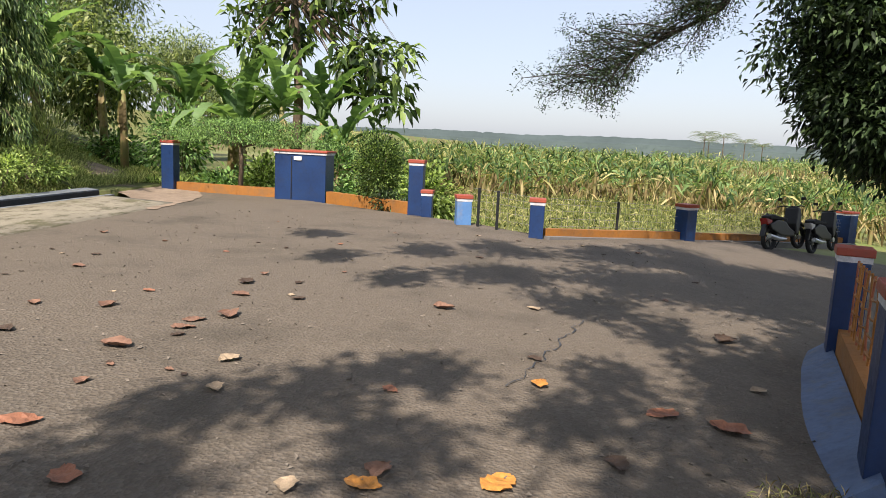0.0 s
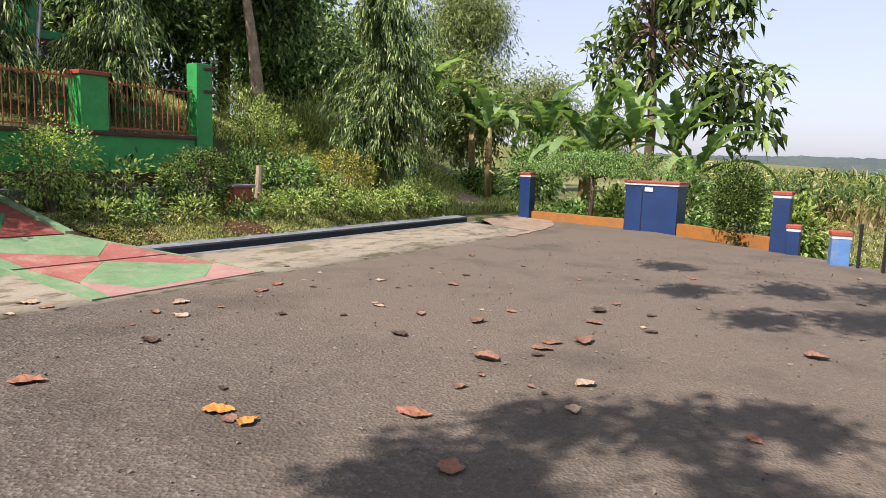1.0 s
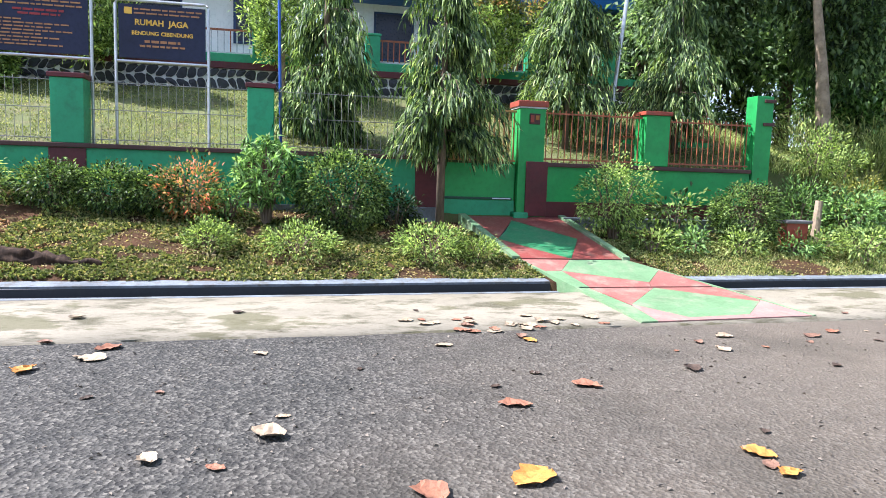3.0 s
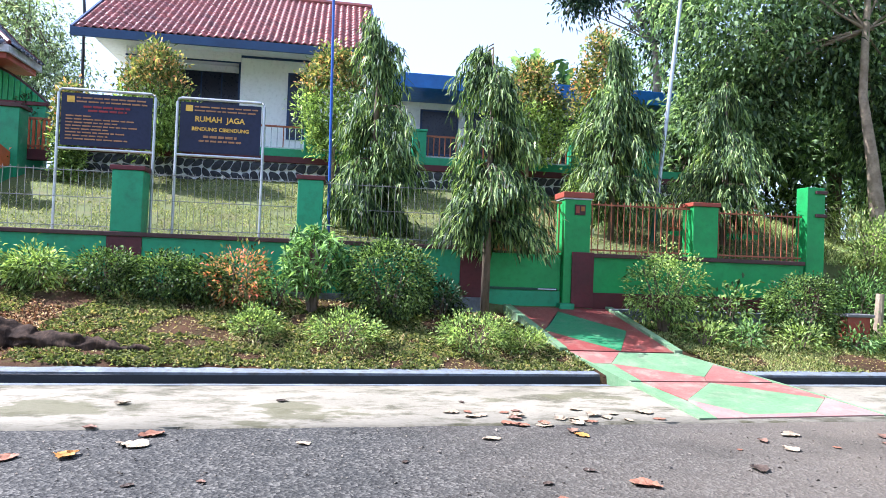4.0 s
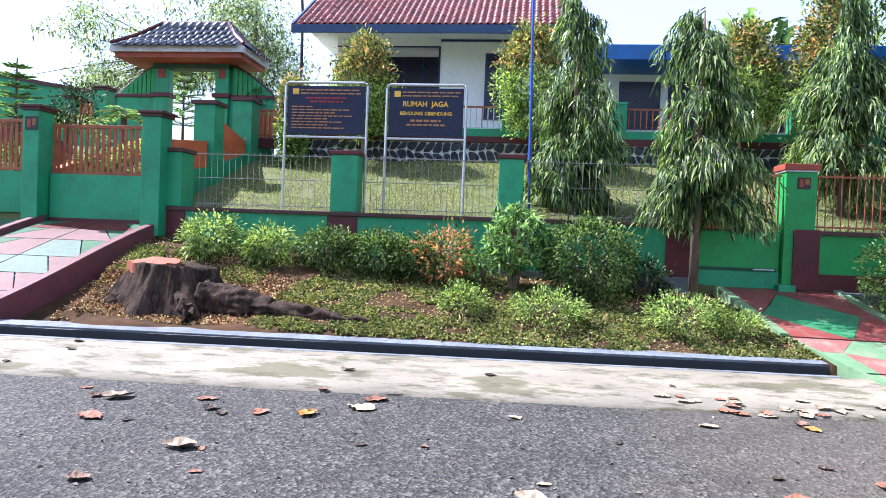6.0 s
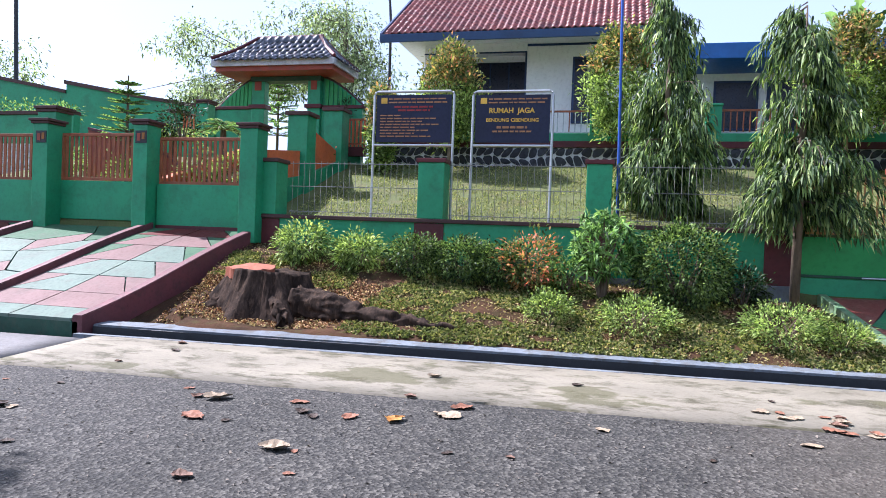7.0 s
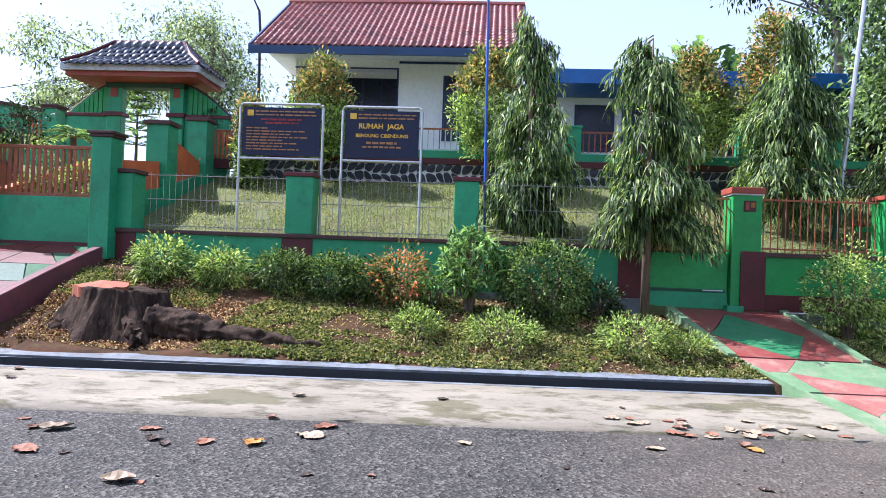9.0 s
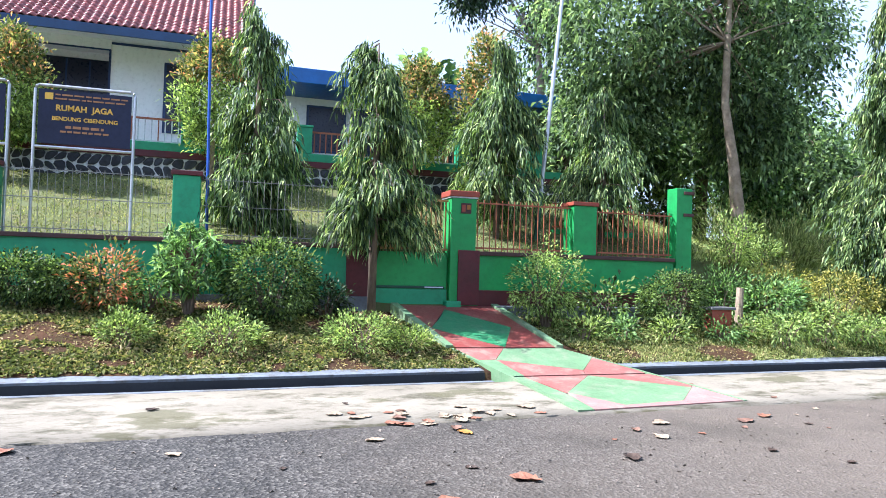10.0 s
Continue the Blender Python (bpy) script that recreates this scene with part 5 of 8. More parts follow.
part("coping", box(-14.45, -14.15, -23, -13.2, 4.15, 4.24, 0.01), BROWN, pw)
part("stone_core", box(-14.4, -14.24, -23, -13.9, 0.6, 3.45), MORTAR, pw)
rubble(pw, -14.24, -19.6, -13.92, 0.9, 3.42, 0.22, PALESTONE, 4, 0.05)
rubble(terrace, TX - 0.02, -6.2, 9.0, 3.02, 3.66, 0.205, STONE, 2, 0.05)


# ---- tree stump with roots ----
def stump():
    base = Vector((-9.75, -5.75, 0.30))
    t = thing("tree_stump", "dark gnarled tree stump with a fresh reddish cut and spreading roots", "tree stump", base)
    bm = bmesh.new()
    sides, rings = 144, []
    cy = -5.45
    lobes = [(-0.25, 0.34, 0.16), (0.60, 0.36, 0.17), (-1.35, 0.42, 0.22), (1.45, 0.55, 0.26), (2.6, 0.25, 0.3), (3.9, 0.3, 0.3), (-0.85, 0.18, 0.12)]
    for k in range(25):
        a = k / 24
        ring = []
        for i in range(sides):
            w = 2 * math.pi * i / sides
            c, q = math.cos(w), math.sin(w)
            down = (1 - a) ** 1.35
            flare = 0.36 * down + sum(f * math.exp(-(math.atan2(math.sin(w - d), math.cos(w - d)) / b) ** 2) for d, f, b in lobes) * down
            hollow = 0.24 * math.exp(-((w - 1.02) / 0.22) ** 2) * (1 - 0.6 * a)
            fold = 0.035 * noise.noise((c * 7, q * 7, a * 0.8)) + 0.028 * noise.noise((c * 17, q * 17, a * 1.6)) + 0.014 * noise.noise((c * 40, q * 40, a * 4))
            r = flare - hollow + fold
            z = -0.05 + 1.0 * a + a * (0.03 * noise.noise((c * 3, q * 3, 1)) - 0.05 * max(0, q))
            ring.append(bm.verts.new((-9.55 + (0.36 + r) * c, cy + (0.62 + r * 1.2) * q, z)))
        rings.append(ring)
    for r0, r1 in zip(rings, rings[1:]):
        for i in range(sides):
            bm.faces.new((r0[i], r0[(i + 1) % sides], r1[(i + 1) % sides], r1[i]))
    hub = bm.verts.new((-9.55, cy, 0.90))
    for i in range(sides):
        bm.faces.new((rings[-1][i], rings[-1][(i + 1) % sides], hub))
    cut = bmesh.new()
    top, low = [], []
    for i in range(48):
        w = 2 * math.pi * i / 48
        r = 0.43 + 0.05 * noise.noise((math.cos(w) * 2, math.sin(w) * 2, 3)) + 0.02 * math.sin(9 * w)
        x, y = -9.56 + r * 0.72 * math.cos(w), -5.76 + r * 0.84 * math.sin(w)
        top.append(cut.verts.new((x, y, base.z + 0.68 + 0.04 * noise.noise((x * 5, y * 5, 0)) - 0.10 * (x + 9.56))))
        low.append(cut.verts.new((x, y, base.z + 0.50)))
    c = cut.verts.new((-9.56, -5.76, base.z + 0.69))
    for i in range(48):
        j = (i + 1) % 48
        cut.faces.new((low[i], low[j], top[j], top[i]))
        cut.faces.new((top[i], top[j], c))
    body = part("trunk_base", bm, STUMPBARK, t, smooth=True)
    part("cut_face", cut, CUTWOOD, t, "fresh reddish sawn face")
    for pts, rad in (([(-9.45, -4.9, 0.50), (-9.36, -4.55, 0.46), (-9.26, -4.2, 0.42), (-9.16, -3.8, 0.38), (-9.10, -3.3, 0.36), (-9.02, -2.85, 0.34), (-8.96, -2.4, 0.32)], [0.30, 0.26, 0.20, 0.15, 0.12, 0.09, 0.03]),
                     ([(-9.3, -5.25, 0.62), (-9.0, -5.02, 0.42), (-8.78, -4.80, 0.24)], [0.12, 0.10, 0.06]),
                     ([(-9.35, -6.05, 0.40), (-9.15, -6.5, 0.25), (-9.0, -6.9, 0.18)], [0.16, 0.12, 0.05])):
        fine, fr = [], []
        for (p, q), (r0, r1) in zip(zip(pts, pts[1:]), zip(rad, rad[1:])):
            for s in range(8):
                k = s / 8
                v = Vector(p).lerp(Vector(q), k)
                fine.append(v + 0.05 * Vector((noise.noise(v * 4), noise.noise(v * 4 + Vector((5, 0, 0))), noise.noise(v * 5))))
                fr.append((r0 + (r1 - r0) * k) * (1 + 0.16 * noise.noise(v * 4)))
        bm = tube(fine + [Vector(pts[-1])], fr + [rad[-1]], 60)
        for v in bm.verts:      # gnarled bark folds along the root
            v.co += 0.045 * Vector((noise.noise(Vector((v.co.x * 9, v.co.y * 3, v.co.z * 16))), noise.noise(v.co * 11 + Vector((3, 0, 0))), noise.noise(v.co * 11 + Vector((0, 3, 0)))))
            v.co += 0.055 * Vector((noise.noise(v.co * 3.1), noise.noise(v.co * 3.1 + Vector((9, 0, 0))), 0.8 * noise.noise(v.co * 3.6 + Vector((0, 7, 0)))))
        part("root", bm, STUMPBARK, body, smooth=True)
    return t


stump()

# ---- parking ground edge: posts, low wall, box, fence ----
def low_post(x, y, w, z0, h, mat, label, turn=0.0, bandm=TRIMWHITE, name="boundary_post"):
    t = thing(name, label, "post", (0, 0, 0), "boundary posts")
    part("shaft", box(-w / 2, w / 2, -w / 2, w / 2, -0.15, h - 0.12, 0.012), mat, t)
    part("white_band", box(-w / 2 - 0.006, w / 2 + 0.006, -w / 2 - 0.006, w / 2 + 0.006, h - 0.12, h - 0.07), bandm, t)
    part("red_cap", box(-w / 2 - 0.02, w / 2 + 0.02, -w / 2 - 0.02, w / 2 + 0.02, h - 0.07, h, 0.012), BRICKRED, t)
    t.matrix_basis = pose(x, y, z0, 0, 0, turn)
    return t


def lz(x, y):
    return float(lot_z(np.array(x), np.array(y)))


low_post(-9.02, 16.65, 0.32, 0.0, 1.25, NAVY, "tall blue boundary post with a white band and red cap")
low_post(-2.32, 14.25, 0.30, 0.0, 1.14, NAVY, "tall blue boundary post with a white band and red cap")
low_post(-2.05, 14.02, 0.22, 0.0, 0.55, NAVY, "short navy stub post beside a taller one")
low_post(-1.22, 13.1, 0.28, 0.0, 0.56, SKYBLUE, "short light blue boundary post with a red cap", 15)
low_post(0.16, 12.32, 0.25, lz(0.16, 12.3), 0.70, NAVY, "short navy boundary post with a red cap")
low_post(3.38, 15.55, 0.32, lz(3.4, 15.5), 0.78, NAVY, "short navy boundary post with a pale band", 40)
low_post(9.75, 22.9, 0.44, lz(9.7, 22.9), 0.98, NAVY, "short navy boundary post with a pale band", 40)

bin_box = thing("guard_box", "dark blue painted masonry box with a white band and red rim", "box", (-5.4, 16.3, 0))
part("body", box(-6.02, -4.78, 15.95, 16.65, -0.05, 1.08, 0.015), NAVY, bin_box)
part("panel_joint", box(-5.62, -5.60, 15.935, 15.955, 0.02, 1.02), DARKMETAL, bin_box)
part("white_band", box(-6.04, -4.76, 15.93, 16.67, 1.08, 1.13), TRIMWHITE, bin_box)
part("red_rim", box(-6.06, -4.74, 15.91, 16.69, 1.13, 1.18, 0.01), BRICKRED, bin_box)
part("label_plate", box(-5.55, -5.36, 15.925, 15.94, 0.94, 1.03), PAPER, bin_box, "small white label")


def run_wall(name, a, b, h, mat, label, w=0.16):
    A, B = Vector((*a, lz(*a))), Vector((*b, lz(*b)))
    d = (B - A).normalized()
    s = Vector((-d.y, d.x, 0)) * w / 2
    bm = bmesh.new()
    n = max(2, int((B - A).length / 0.6))
    prev = None
    for i in range(n + 1):
        p = A.lerp(B, i / n)
        e = Vector((0, 0, h + 0.012 * noise.noise((i * 0.9, 0, 0))))
        row = [bm.verts.new(v) for v in (p + s - Vector((0, 0, 0.3)), p + s + e, p - s + e, p - s - Vector((0, 0, 0.3)))]
        if prev:
            for k in range(4):
                bm.faces.new((prev[k], prev[(k + 1) % 4], row[(k + 1) % 4], row[k]))
        else:
            bm.faces.new(row)
        prev = row
    bm.faces.new(prev[::-1])
    bmesh.ops.recalc_face_normals(bm, faces=bm.faces[:])
    return solid(name, bm, mat, label, "wall", "structure")


run_wall("wall_edge", (-8.85, 16.7), (-6.08, 16.4), 0.22, OCHRE, "low ochre boundary wall")
run_wall("wall_edge", (-4.72, 16.05), (-2.45, 14.4), 0.24, OCHRE, "low ochre boundary wall")
run_wall("wall_edge", (0.3, 12.5), (3.2, 15.45), 0.16, OCHRE, "low ochre fence wall")
run_wall("wall_edge", (3.5, 15.75), (9.6, 22.8), 0.16, OCHRE, "low ochre fence wall")
run_wall("kerb_line", (0.35, 12.28), (9.8, 22.4), 0.05, APRON, "low grey kerb along the fence", 0.18)


def field_fence(a, b, posts, label):
    t = thing("wire_fence", label, "fence", (*a, lz(*a)), "wire fences")
    A, B = Vector((*a, lz(*a))), Vector((*b, lz(*b)))
    for s in posts:
        p = A.lerp(B, s)
        part("post", tube([p + Vector((0, 0, 0)), p + Vector((0, 0, 0.72))], 0.03, 6), DARKMETAL, t)
    for h in (0.2, 0.34, 0.48, 0.60, 0.70):
        part("wire", tube([A + Vector((0, 0, h)), B + Vector((0, 0, h))], 0.004, 4), WIRE, t)
    n = int((B - A).length / 0.15)
    for i in range(1, n):
        p = A.lerp(B, i / n)
        part("wire", tube([p + Vector((0, 0, 0.16)), p + Vector((0, 0, 0.70))], 0.003, 3), WIRE, t)


field_fence((-1.05, 13.0), (0.05, 12.4), (0.12, 0.45), "thin wire fence between short posts")
field_fence((0.3, 12.55), (3.2, 15.5), (0.5,), "thin wire mesh fence with a dark post")
field_fence((3.55, 15.8), (9.5, 22.7), (0.42,), "thin wire mesh fence with a dark post")


# near corner: two posts, trellis, ochre wall, sloping blue apron
def corner_fence():
    a, b = Vector((2.80, 6.25, -0.26)), Vector((2.00, 3.72, -0.19))
    d = (b - a).normalized()
    low_post(2.80, 6.28, 0.25, -0.26, 1.05, NAVY, "navy corner post with a white band and red cap", -18, name="corner_post")
    low_post(1.98, 3.66, 0.30, -0.19, 1.10, NAVY, "navy corner post with a white band and red cap", -18, name="corner_post")
    low_post(4.1, 7.6, 0.30, -0.40, 1.12, NAVY, "navy corner post with a white band and red cap", 20, name="corner_post")
    o = thing("corner_wall", "ochre low wall between navy corner posts with a faded blue sloping apron", "wall", a, kind="structure")
    bm = bmesh.new()
    s = Vector((-d.y, d.x, 0)) * 0.07
    vs = []
    for p, h in ((a + d * 0.16, 0.36), (b - d * 0.16, 0.34)):
        vs += [bm.verts.new(p + s), bm.verts.new(p - s), bm.verts.new(p - s + Vector((0, 0, h))), bm.verts.new(p + s + Vector((0, 0, h)))]
    for f in ((0, 1, 2, 3), (7, 6, 5, 4), (0, 4, 5, 1), (1, 5, 6, 2), (2, 6, 7, 3), (3, 7, 4, 0)):
        bm.faces.new([vs[i] for i in f])
    bmesh.ops.recalc_face_normals(bm, faces=bm.faces[:])
    part("wall_body", bm, OCHRE, o)
    ap = bmesh.new()
    n = Vector((d.y, -d.x, 0))
    if n.x > 0:
        n = -n
    prev = None
    for i in range(9):
        q = i / 8
        p = a + (b - a) * (q * 1.25 - 0.12)
        w = 0.10 + 0.20 * math.sin(math.pi * min(1, q * 0.8 + 0.1))
        row = [ap.verts.new(v) for v in (p + n * 0.08 + Vector((0, 0, 0.16)), p + n * (0.08 + w) + Vector((0, 0, 0.03)), p + n * (0.09 + w) - Vector((0, 0, 0.15)), p - Vector((0, 0, 0.15)))]
        if prev:
            for k in range(4):
                ap.faces.new((prev[k], prev[(k + 1) % 4], row[(k + 1) % 4], row[k]))
        else:
            ap.faces.new(row[::-1])
        prev = row
    ap.faces.new(prev)
    bmesh.ops.recalc_face_normals(ap, faces=ap.faces[:])
    part("apron", ap, APRONBLUE, o, "faded blue concrete apron")
    tr = thing("wire_trellis", "orange-brown woven wire trellis between the corner posts", "trellis", a + Vector((0, 0, 0.36)))
    A, B = a + d * 0.17, b - d * 0.17
    for i in range(14):
        p = A.lerp(B, (i + 0.5) / 14)
        part("wire", tube([p + Vector((0, 0, 0.36)), p + Vector((0.02 * math.sin(i * 3), 0, 0.68)), p + Vector((0, 0, 0.96))], 0.009, 5), OCHRE if i % 3 else RUST, tr)
    for h in (0.42, 0.55, 0.68, 0.81, 0.94):
        pts = [A.lerp(B, k / 10) + Vector((0.015 * (-1) ** k, 0, h + 0.012 * math.sin(k * 2 + h * 9))) for k in range(11)]
        part("wire", tube(pts, 0.008, 5), OCHRE, tr)
    e = thing("corner_block", "small ochre block at the foot of the corner post", "block", (2.2, 3.25, -0.2))
    part("body", box(2.02, 2.6, 2.9, 3.48, -0.3, 0.12, 0.02), OCHRE, e)


corner_fence()


# ---- motor scooters ----
def scooter(panel, tail, label):
    t = thing("motor_scooter", label, "motorcycle", group="parked motorcycles")
    for y in (-0.62, 0.62):
        own = bmesh.new()
        n, k, R, r = 24, 8, 0.235, 0.05
        grid = [[own.verts.new((math.sin(2 * math.pi * j / k) * r, y + (R + r * math.cos(2 * math.pi * j / k)) * math.cos(2 * math.pi * i / n),
                                0.285 + (R + r * math.cos(2 * math.pi * j / k)) * math.sin(2 * math.pi * i / n))) for j in range(k)] for i in range(n)]
        for i in range(n):
            for j in range(k):
                own.faces.new((grid[i][j], grid[(i + 1) % n][j], grid[(i + 1) % n][(j + 1) % k], grid[i][(j + 1) % k]))
        w = part("wheel", own, RUBBER, t)
        part("rim", tube([(-0.04, y, 0.285), (0.04, y, 0.285)], 0.06, 10), STEEL, w)
        for q in range(5):
            b = q * 2 * math.pi / 5
            part("spoke", tube([(0, y, 0.285), (0, y + 0.2 * math.cos(b), 0.285 + 0.2 * math.sin(b))], 0.014, 5), DARKMETAL, w)
    part("fork", tube([(0, 0.62, 0.30), (0, 0.42, 0.85)], 0.035, 8), DARKMETAL, t)
    part("front_fender", prism([(0.42, 0.50), (0.50, 0.58), (0.66, 0.60), (0.84, 0.50), (0.80, 0.56), (0.66, 0.65), (0.46, 0.62)], "x", -0.06, 0.06), panel, t)
    part("front_shield", prism([(0.28, 0.35), (0.40, 0.42), (0.52, 0.80), (0.46, 0.98), (0.36, 0.98), (0.26, 0.60)], "x", -0.16, 0.16, None, 0.03), panel, t)
    part("body", prism([(-0.75, 0.62), (-0.70, 0.50), (-0.30, 0.34), (0.22, 0.30), (0.28, 0.42), (0.05, 0.52), (-0.10, 0.66), (-0.45, 0.72)], "x", -0.13, 0.13, None, 0.03), panel, t)
    part("seat", prism([(-0.72, 0.72), (-0.45, 0.72), (-0.02, 0.68), (0.02, 0.74), (-0.25, 0.77), (-0.60, 0.84), (-0.74, 0.80)], "x", -0.12, 0.12, None, 0.03), RUBBER, t)
    part("tail", prism([(-0.78, 0.60), (-0.60, 0.58), (-0.60, 0.72), (-0.86, 0.76)], "x", -0.09, 0.09, None, 0.02), tail, t)
    part("engine", box(-0.11, 0.11, -0.45, -0.05, 0.22, 0.42, 0.03), DARKMETAL, t)
    part("exhaust", tube([(0.12, -0.1, 0.26), (0.14, -0.45, 0.28), (0.15, -0.85, 0.36)], [0.025, 0.05, 0.055], 8), STEEL, t)
    h = part("handlebar", tube([(-0.33, 0.30, 1.0), (-0.2, 0.38, 1.02), (0, 0.41, 0.98), (0.2, 0.38, 1.02), (0.33, 0.30, 1.0)], 0.016, 6), DARKMETAL, t)
    for s in (-1, 1):
        part("mirror_stem", tube([(0.2 * s, 0.38, 1.02), (0.28 * s, 0.36, 1.17)], 0.008, 5), DARKMETAL, h)
        part("mirror", box(0.28 * s - 0.055, 0.28 * s + 0.055, 0.345, 0.37, 1.15, 1.22, 0.01), BIKEBLACK, h)
    part("headlight", prism([(0.44, 0.84), (0.54, 0.88), (0.50, 1.0), (0.40, 1.02)], "x", -0.09, 0.09, None, 0.02), BIKEBLACK, t)
    part("rear_fender", prism([(-0.92, 0.36), (-0.88, 0.36), (-0.72, 0.60), (-0.80, 0.62)], "x", -0.05, 0.05), BIKEBLACK, t)
    part("side_stand", tube([(-0.08, 0.0, 0.25), (-0.26, 0.05, 0.0)], 0.014, 5), DARKMETAL, t)
    return t


s1 = scooter(BIKEBLACK, BIKERED, "black motor scooter with a red tail parked by the fence")
s1.matrix_basis = pose(5.95, 17.0, lz(5.95, 17.0) + 0.0, 0, -7, -48)
s2 = scooter(BIKEBLACK, BIKEWHITE, "white and black motor scooter parked by the fence")
s2.matrix_basis = pose(7.2, 18.0, lz(7.2, 18.0) + 0.0, 0, -7, -42)

# small things in the garden
post = thing("wooden_stake", "short pale wooden stake in the flower bed", "post", (-10.6, 8.75, 0.7))
part("stake", tube([(-10.6, 8.75, 0.5), (-10.58, 8.78, 1.28)], [0.07, 0.055], 8, lump=0.3), PALEBARK, post)
tb = thing("stone_seat", "small flat stone seat in the flower bed", "bench", (-10.2, 7.9, 0.75))
part("top", box(-10.40, -10.05, 7.75, 8.25, 0.90, 0.95, 0.015), APRON, tb)
part("support", box(-10.33, -10.1, 7.8, 8.2, 0.5, 0.90, 0.01), BRICKRED, tb)
chip = thing("wood_slab", "pale flat slab of cut wood lying by the drain", "wood", (-9.0, -4.75, 0.2))
part("slab", prism([(-9.15, -5.05), (-8.95, -4.9), (-8.92, -4.55), (-9.05, -4.35), (-9.18, -4.6)], "z", 0.20, 0.24, None, 0.01), PALEWOOD, chip)


# ---- plants ----
def tz(x, y):
    return float(terrain(np.array(float(x)), np.array(float(y))))


def weeping_tree(x, y, z0, top, radius, foot, label, seed=0):
    """A slender cone of hanging narrow leaves on a thin trunk."""
    global rng
    rng = np.random.default_rng(100 + seed)
    t = thing("weeping_tree", label, "tree", (x, y, z0), "weeping mast trees")
    h = top - z0
    bm = tube([(x, y, z0 - 0.2), (x + 0.03, y, z0 + h * 0.3), (x - 0.02, y + 0.02, z0 + h * 0.7), (x, y, top - 0.35)], [0.075, 0.06, 0.035, 0.01], 8, lump=0.3)
    part("trunk", bm, BARK, t, smooth=True)
    n_tw = int(240 * (top - foot) * radius / 3.9)
    boughs = int(17 * (top - foot))
    bs, ba = 1 - np.sqrt(rng.random(boughs)), rng.random(boughs) * 2 * math.pi
    bl = rng.uniform(0.40, 1.28, boughs)
    pick = rng.integers(0, boughs, n_tw)
    s = np.clip(bs[pick] + rng.normal(0, 0.028, n_tw), 0.0, 0.97)
    ang = ba[pick] + rng.normal(0, 0.22, n_tw)
    zc = foot + (top - foot) * s
    rad = radius * (0.12 + 0.88 * (1 - s ** 1.7)) * (0.82 + 0.18 * np.minimum(1, s / 0.15)) * rng.uniform(0.5, 1.05, n_tw) * bl[pick]
    tips = np.stack([x + rad * np.cos(ang), y + rad * np.sin(ang), zc], 1)
    for k in range(0, n_tw, 4):
        p = Vector(tips[k])
        part("branch", tube([(x, y, min(top - 0.1, p.z + 0.5)), (x + (p.x - x) * 0.6, y + (p.y - y) * 0.6, min(top - 0.1, p.z + 0.42)), p], [0.014, 0.009, 0.004], 4), BARK, t)
    per = 58
    f = rng.random((n_tw * per, 1))
    c = np.repeat(tips, per, 0)
    root = np.stack([np.full(len(c), x), np.full(len(c), y), c[:, 2] + 0.55], 1)
    pos = root + (c - root) * (0.35 + 0.75 * f) + (0, 0, 0.9) * (f * (1 - f)) * 0.9 + rng.normal(0, 0.05, c.shape)
    out = unit(c - root)
    axis = out * 0.62 + rng.normal(0, 0.42, c.shape) - (0, 0, 0.52)
    leaves("crown", pos, axis, rng.uniform(0.11, 0.20, len(c)), rng.uniform(0.024, 0.038, len(c)), L_WEEP, t, 0.35, 0.25)
    return t


weeping_tree(-12.3, 0.30, 1.95, 5.9, 1.02, 2.0, "slender weeping mast tree behind the wall", 1)
weeping_tree(-10.9, 2.06, 0.80, 5.35, 1.06, 1.75, "weeping mast tree with a bare lower trunk before the wall", 2)
weeping_tree(-12.7, 4.85, 2.0, 5.7, 1.0, 2.4, "slender weeping mast tree behind the low wall", 3)
weeping_tree(-12.7, 7.15, 2.0, 5.4, 1.1, 2.3, "broad weeping mast tree behind the low wall", 4)
weeping_tree(-10.95, 12.9, 0.85, 7.8, 1.35, 1.15, "tall weeping mast tree on the grassy bank", 5)


def bush(name, label, cx, cy, z0, rx, ry, h, n, leaf, width, mat, seed, stems=5, category="shrub", shell=0.72, group="", droop=0.2, up=0.1):
    """A shrub: stems from the foot, leaves gathered in clumps through its outer half."""
    global rng
    rng = np.random.default_rng(seed)
    t = thing(name, label, category, (cx, cy, z0), group)
    for k in range(stems):
        a = 2 * math.pi * k / stems + seed
        part("stem", tube([(cx + 0.03 * math.cos(a), cy + 0.03 * math.sin(a), z0 - 0.08), (cx + rx * 0.3 * math.cos(a), cy + ry * 0.3 * math.sin(a), z0 + h * 0.4),
              (cx + rx * 0.6 * math.cos(a + 0.3), cy + ry * 0.6 * math.sin(a + 0.3), z0 + h * 0.75)], [0.02, 0.013, 0.005], 5), BARK, t)
    k = max(12, n // 26)
    d = unit(rng.normal(0, 1, (k, 3)) * (1, 1, 0.9))
    rad = shell + (1 - shell) * rng.random((k, 1)) + rng.normal(0, 0.06, (k, 1))
    c = d * rad * (rx, ry, h / 2) + (cx, cy, z0 + h * 0.52)
    c[:, 2] = np.maximum(c[:, 2], z0 + 0.05)
    pos, axis = clumps(c, n // k, leaf * 0.85, 0.5, 0.0)
    axis = axis + np.repeat(d, n // k, 0) * 0.8 + (0, 0, up)
    m = len(pos)
    leaves("foliage", pos, axis, leaf * rng.uniform(0.7, 1.25, m), width * rng.uniform(0.8, 1.2, m), mat, t, droop, 0.2)
    return t


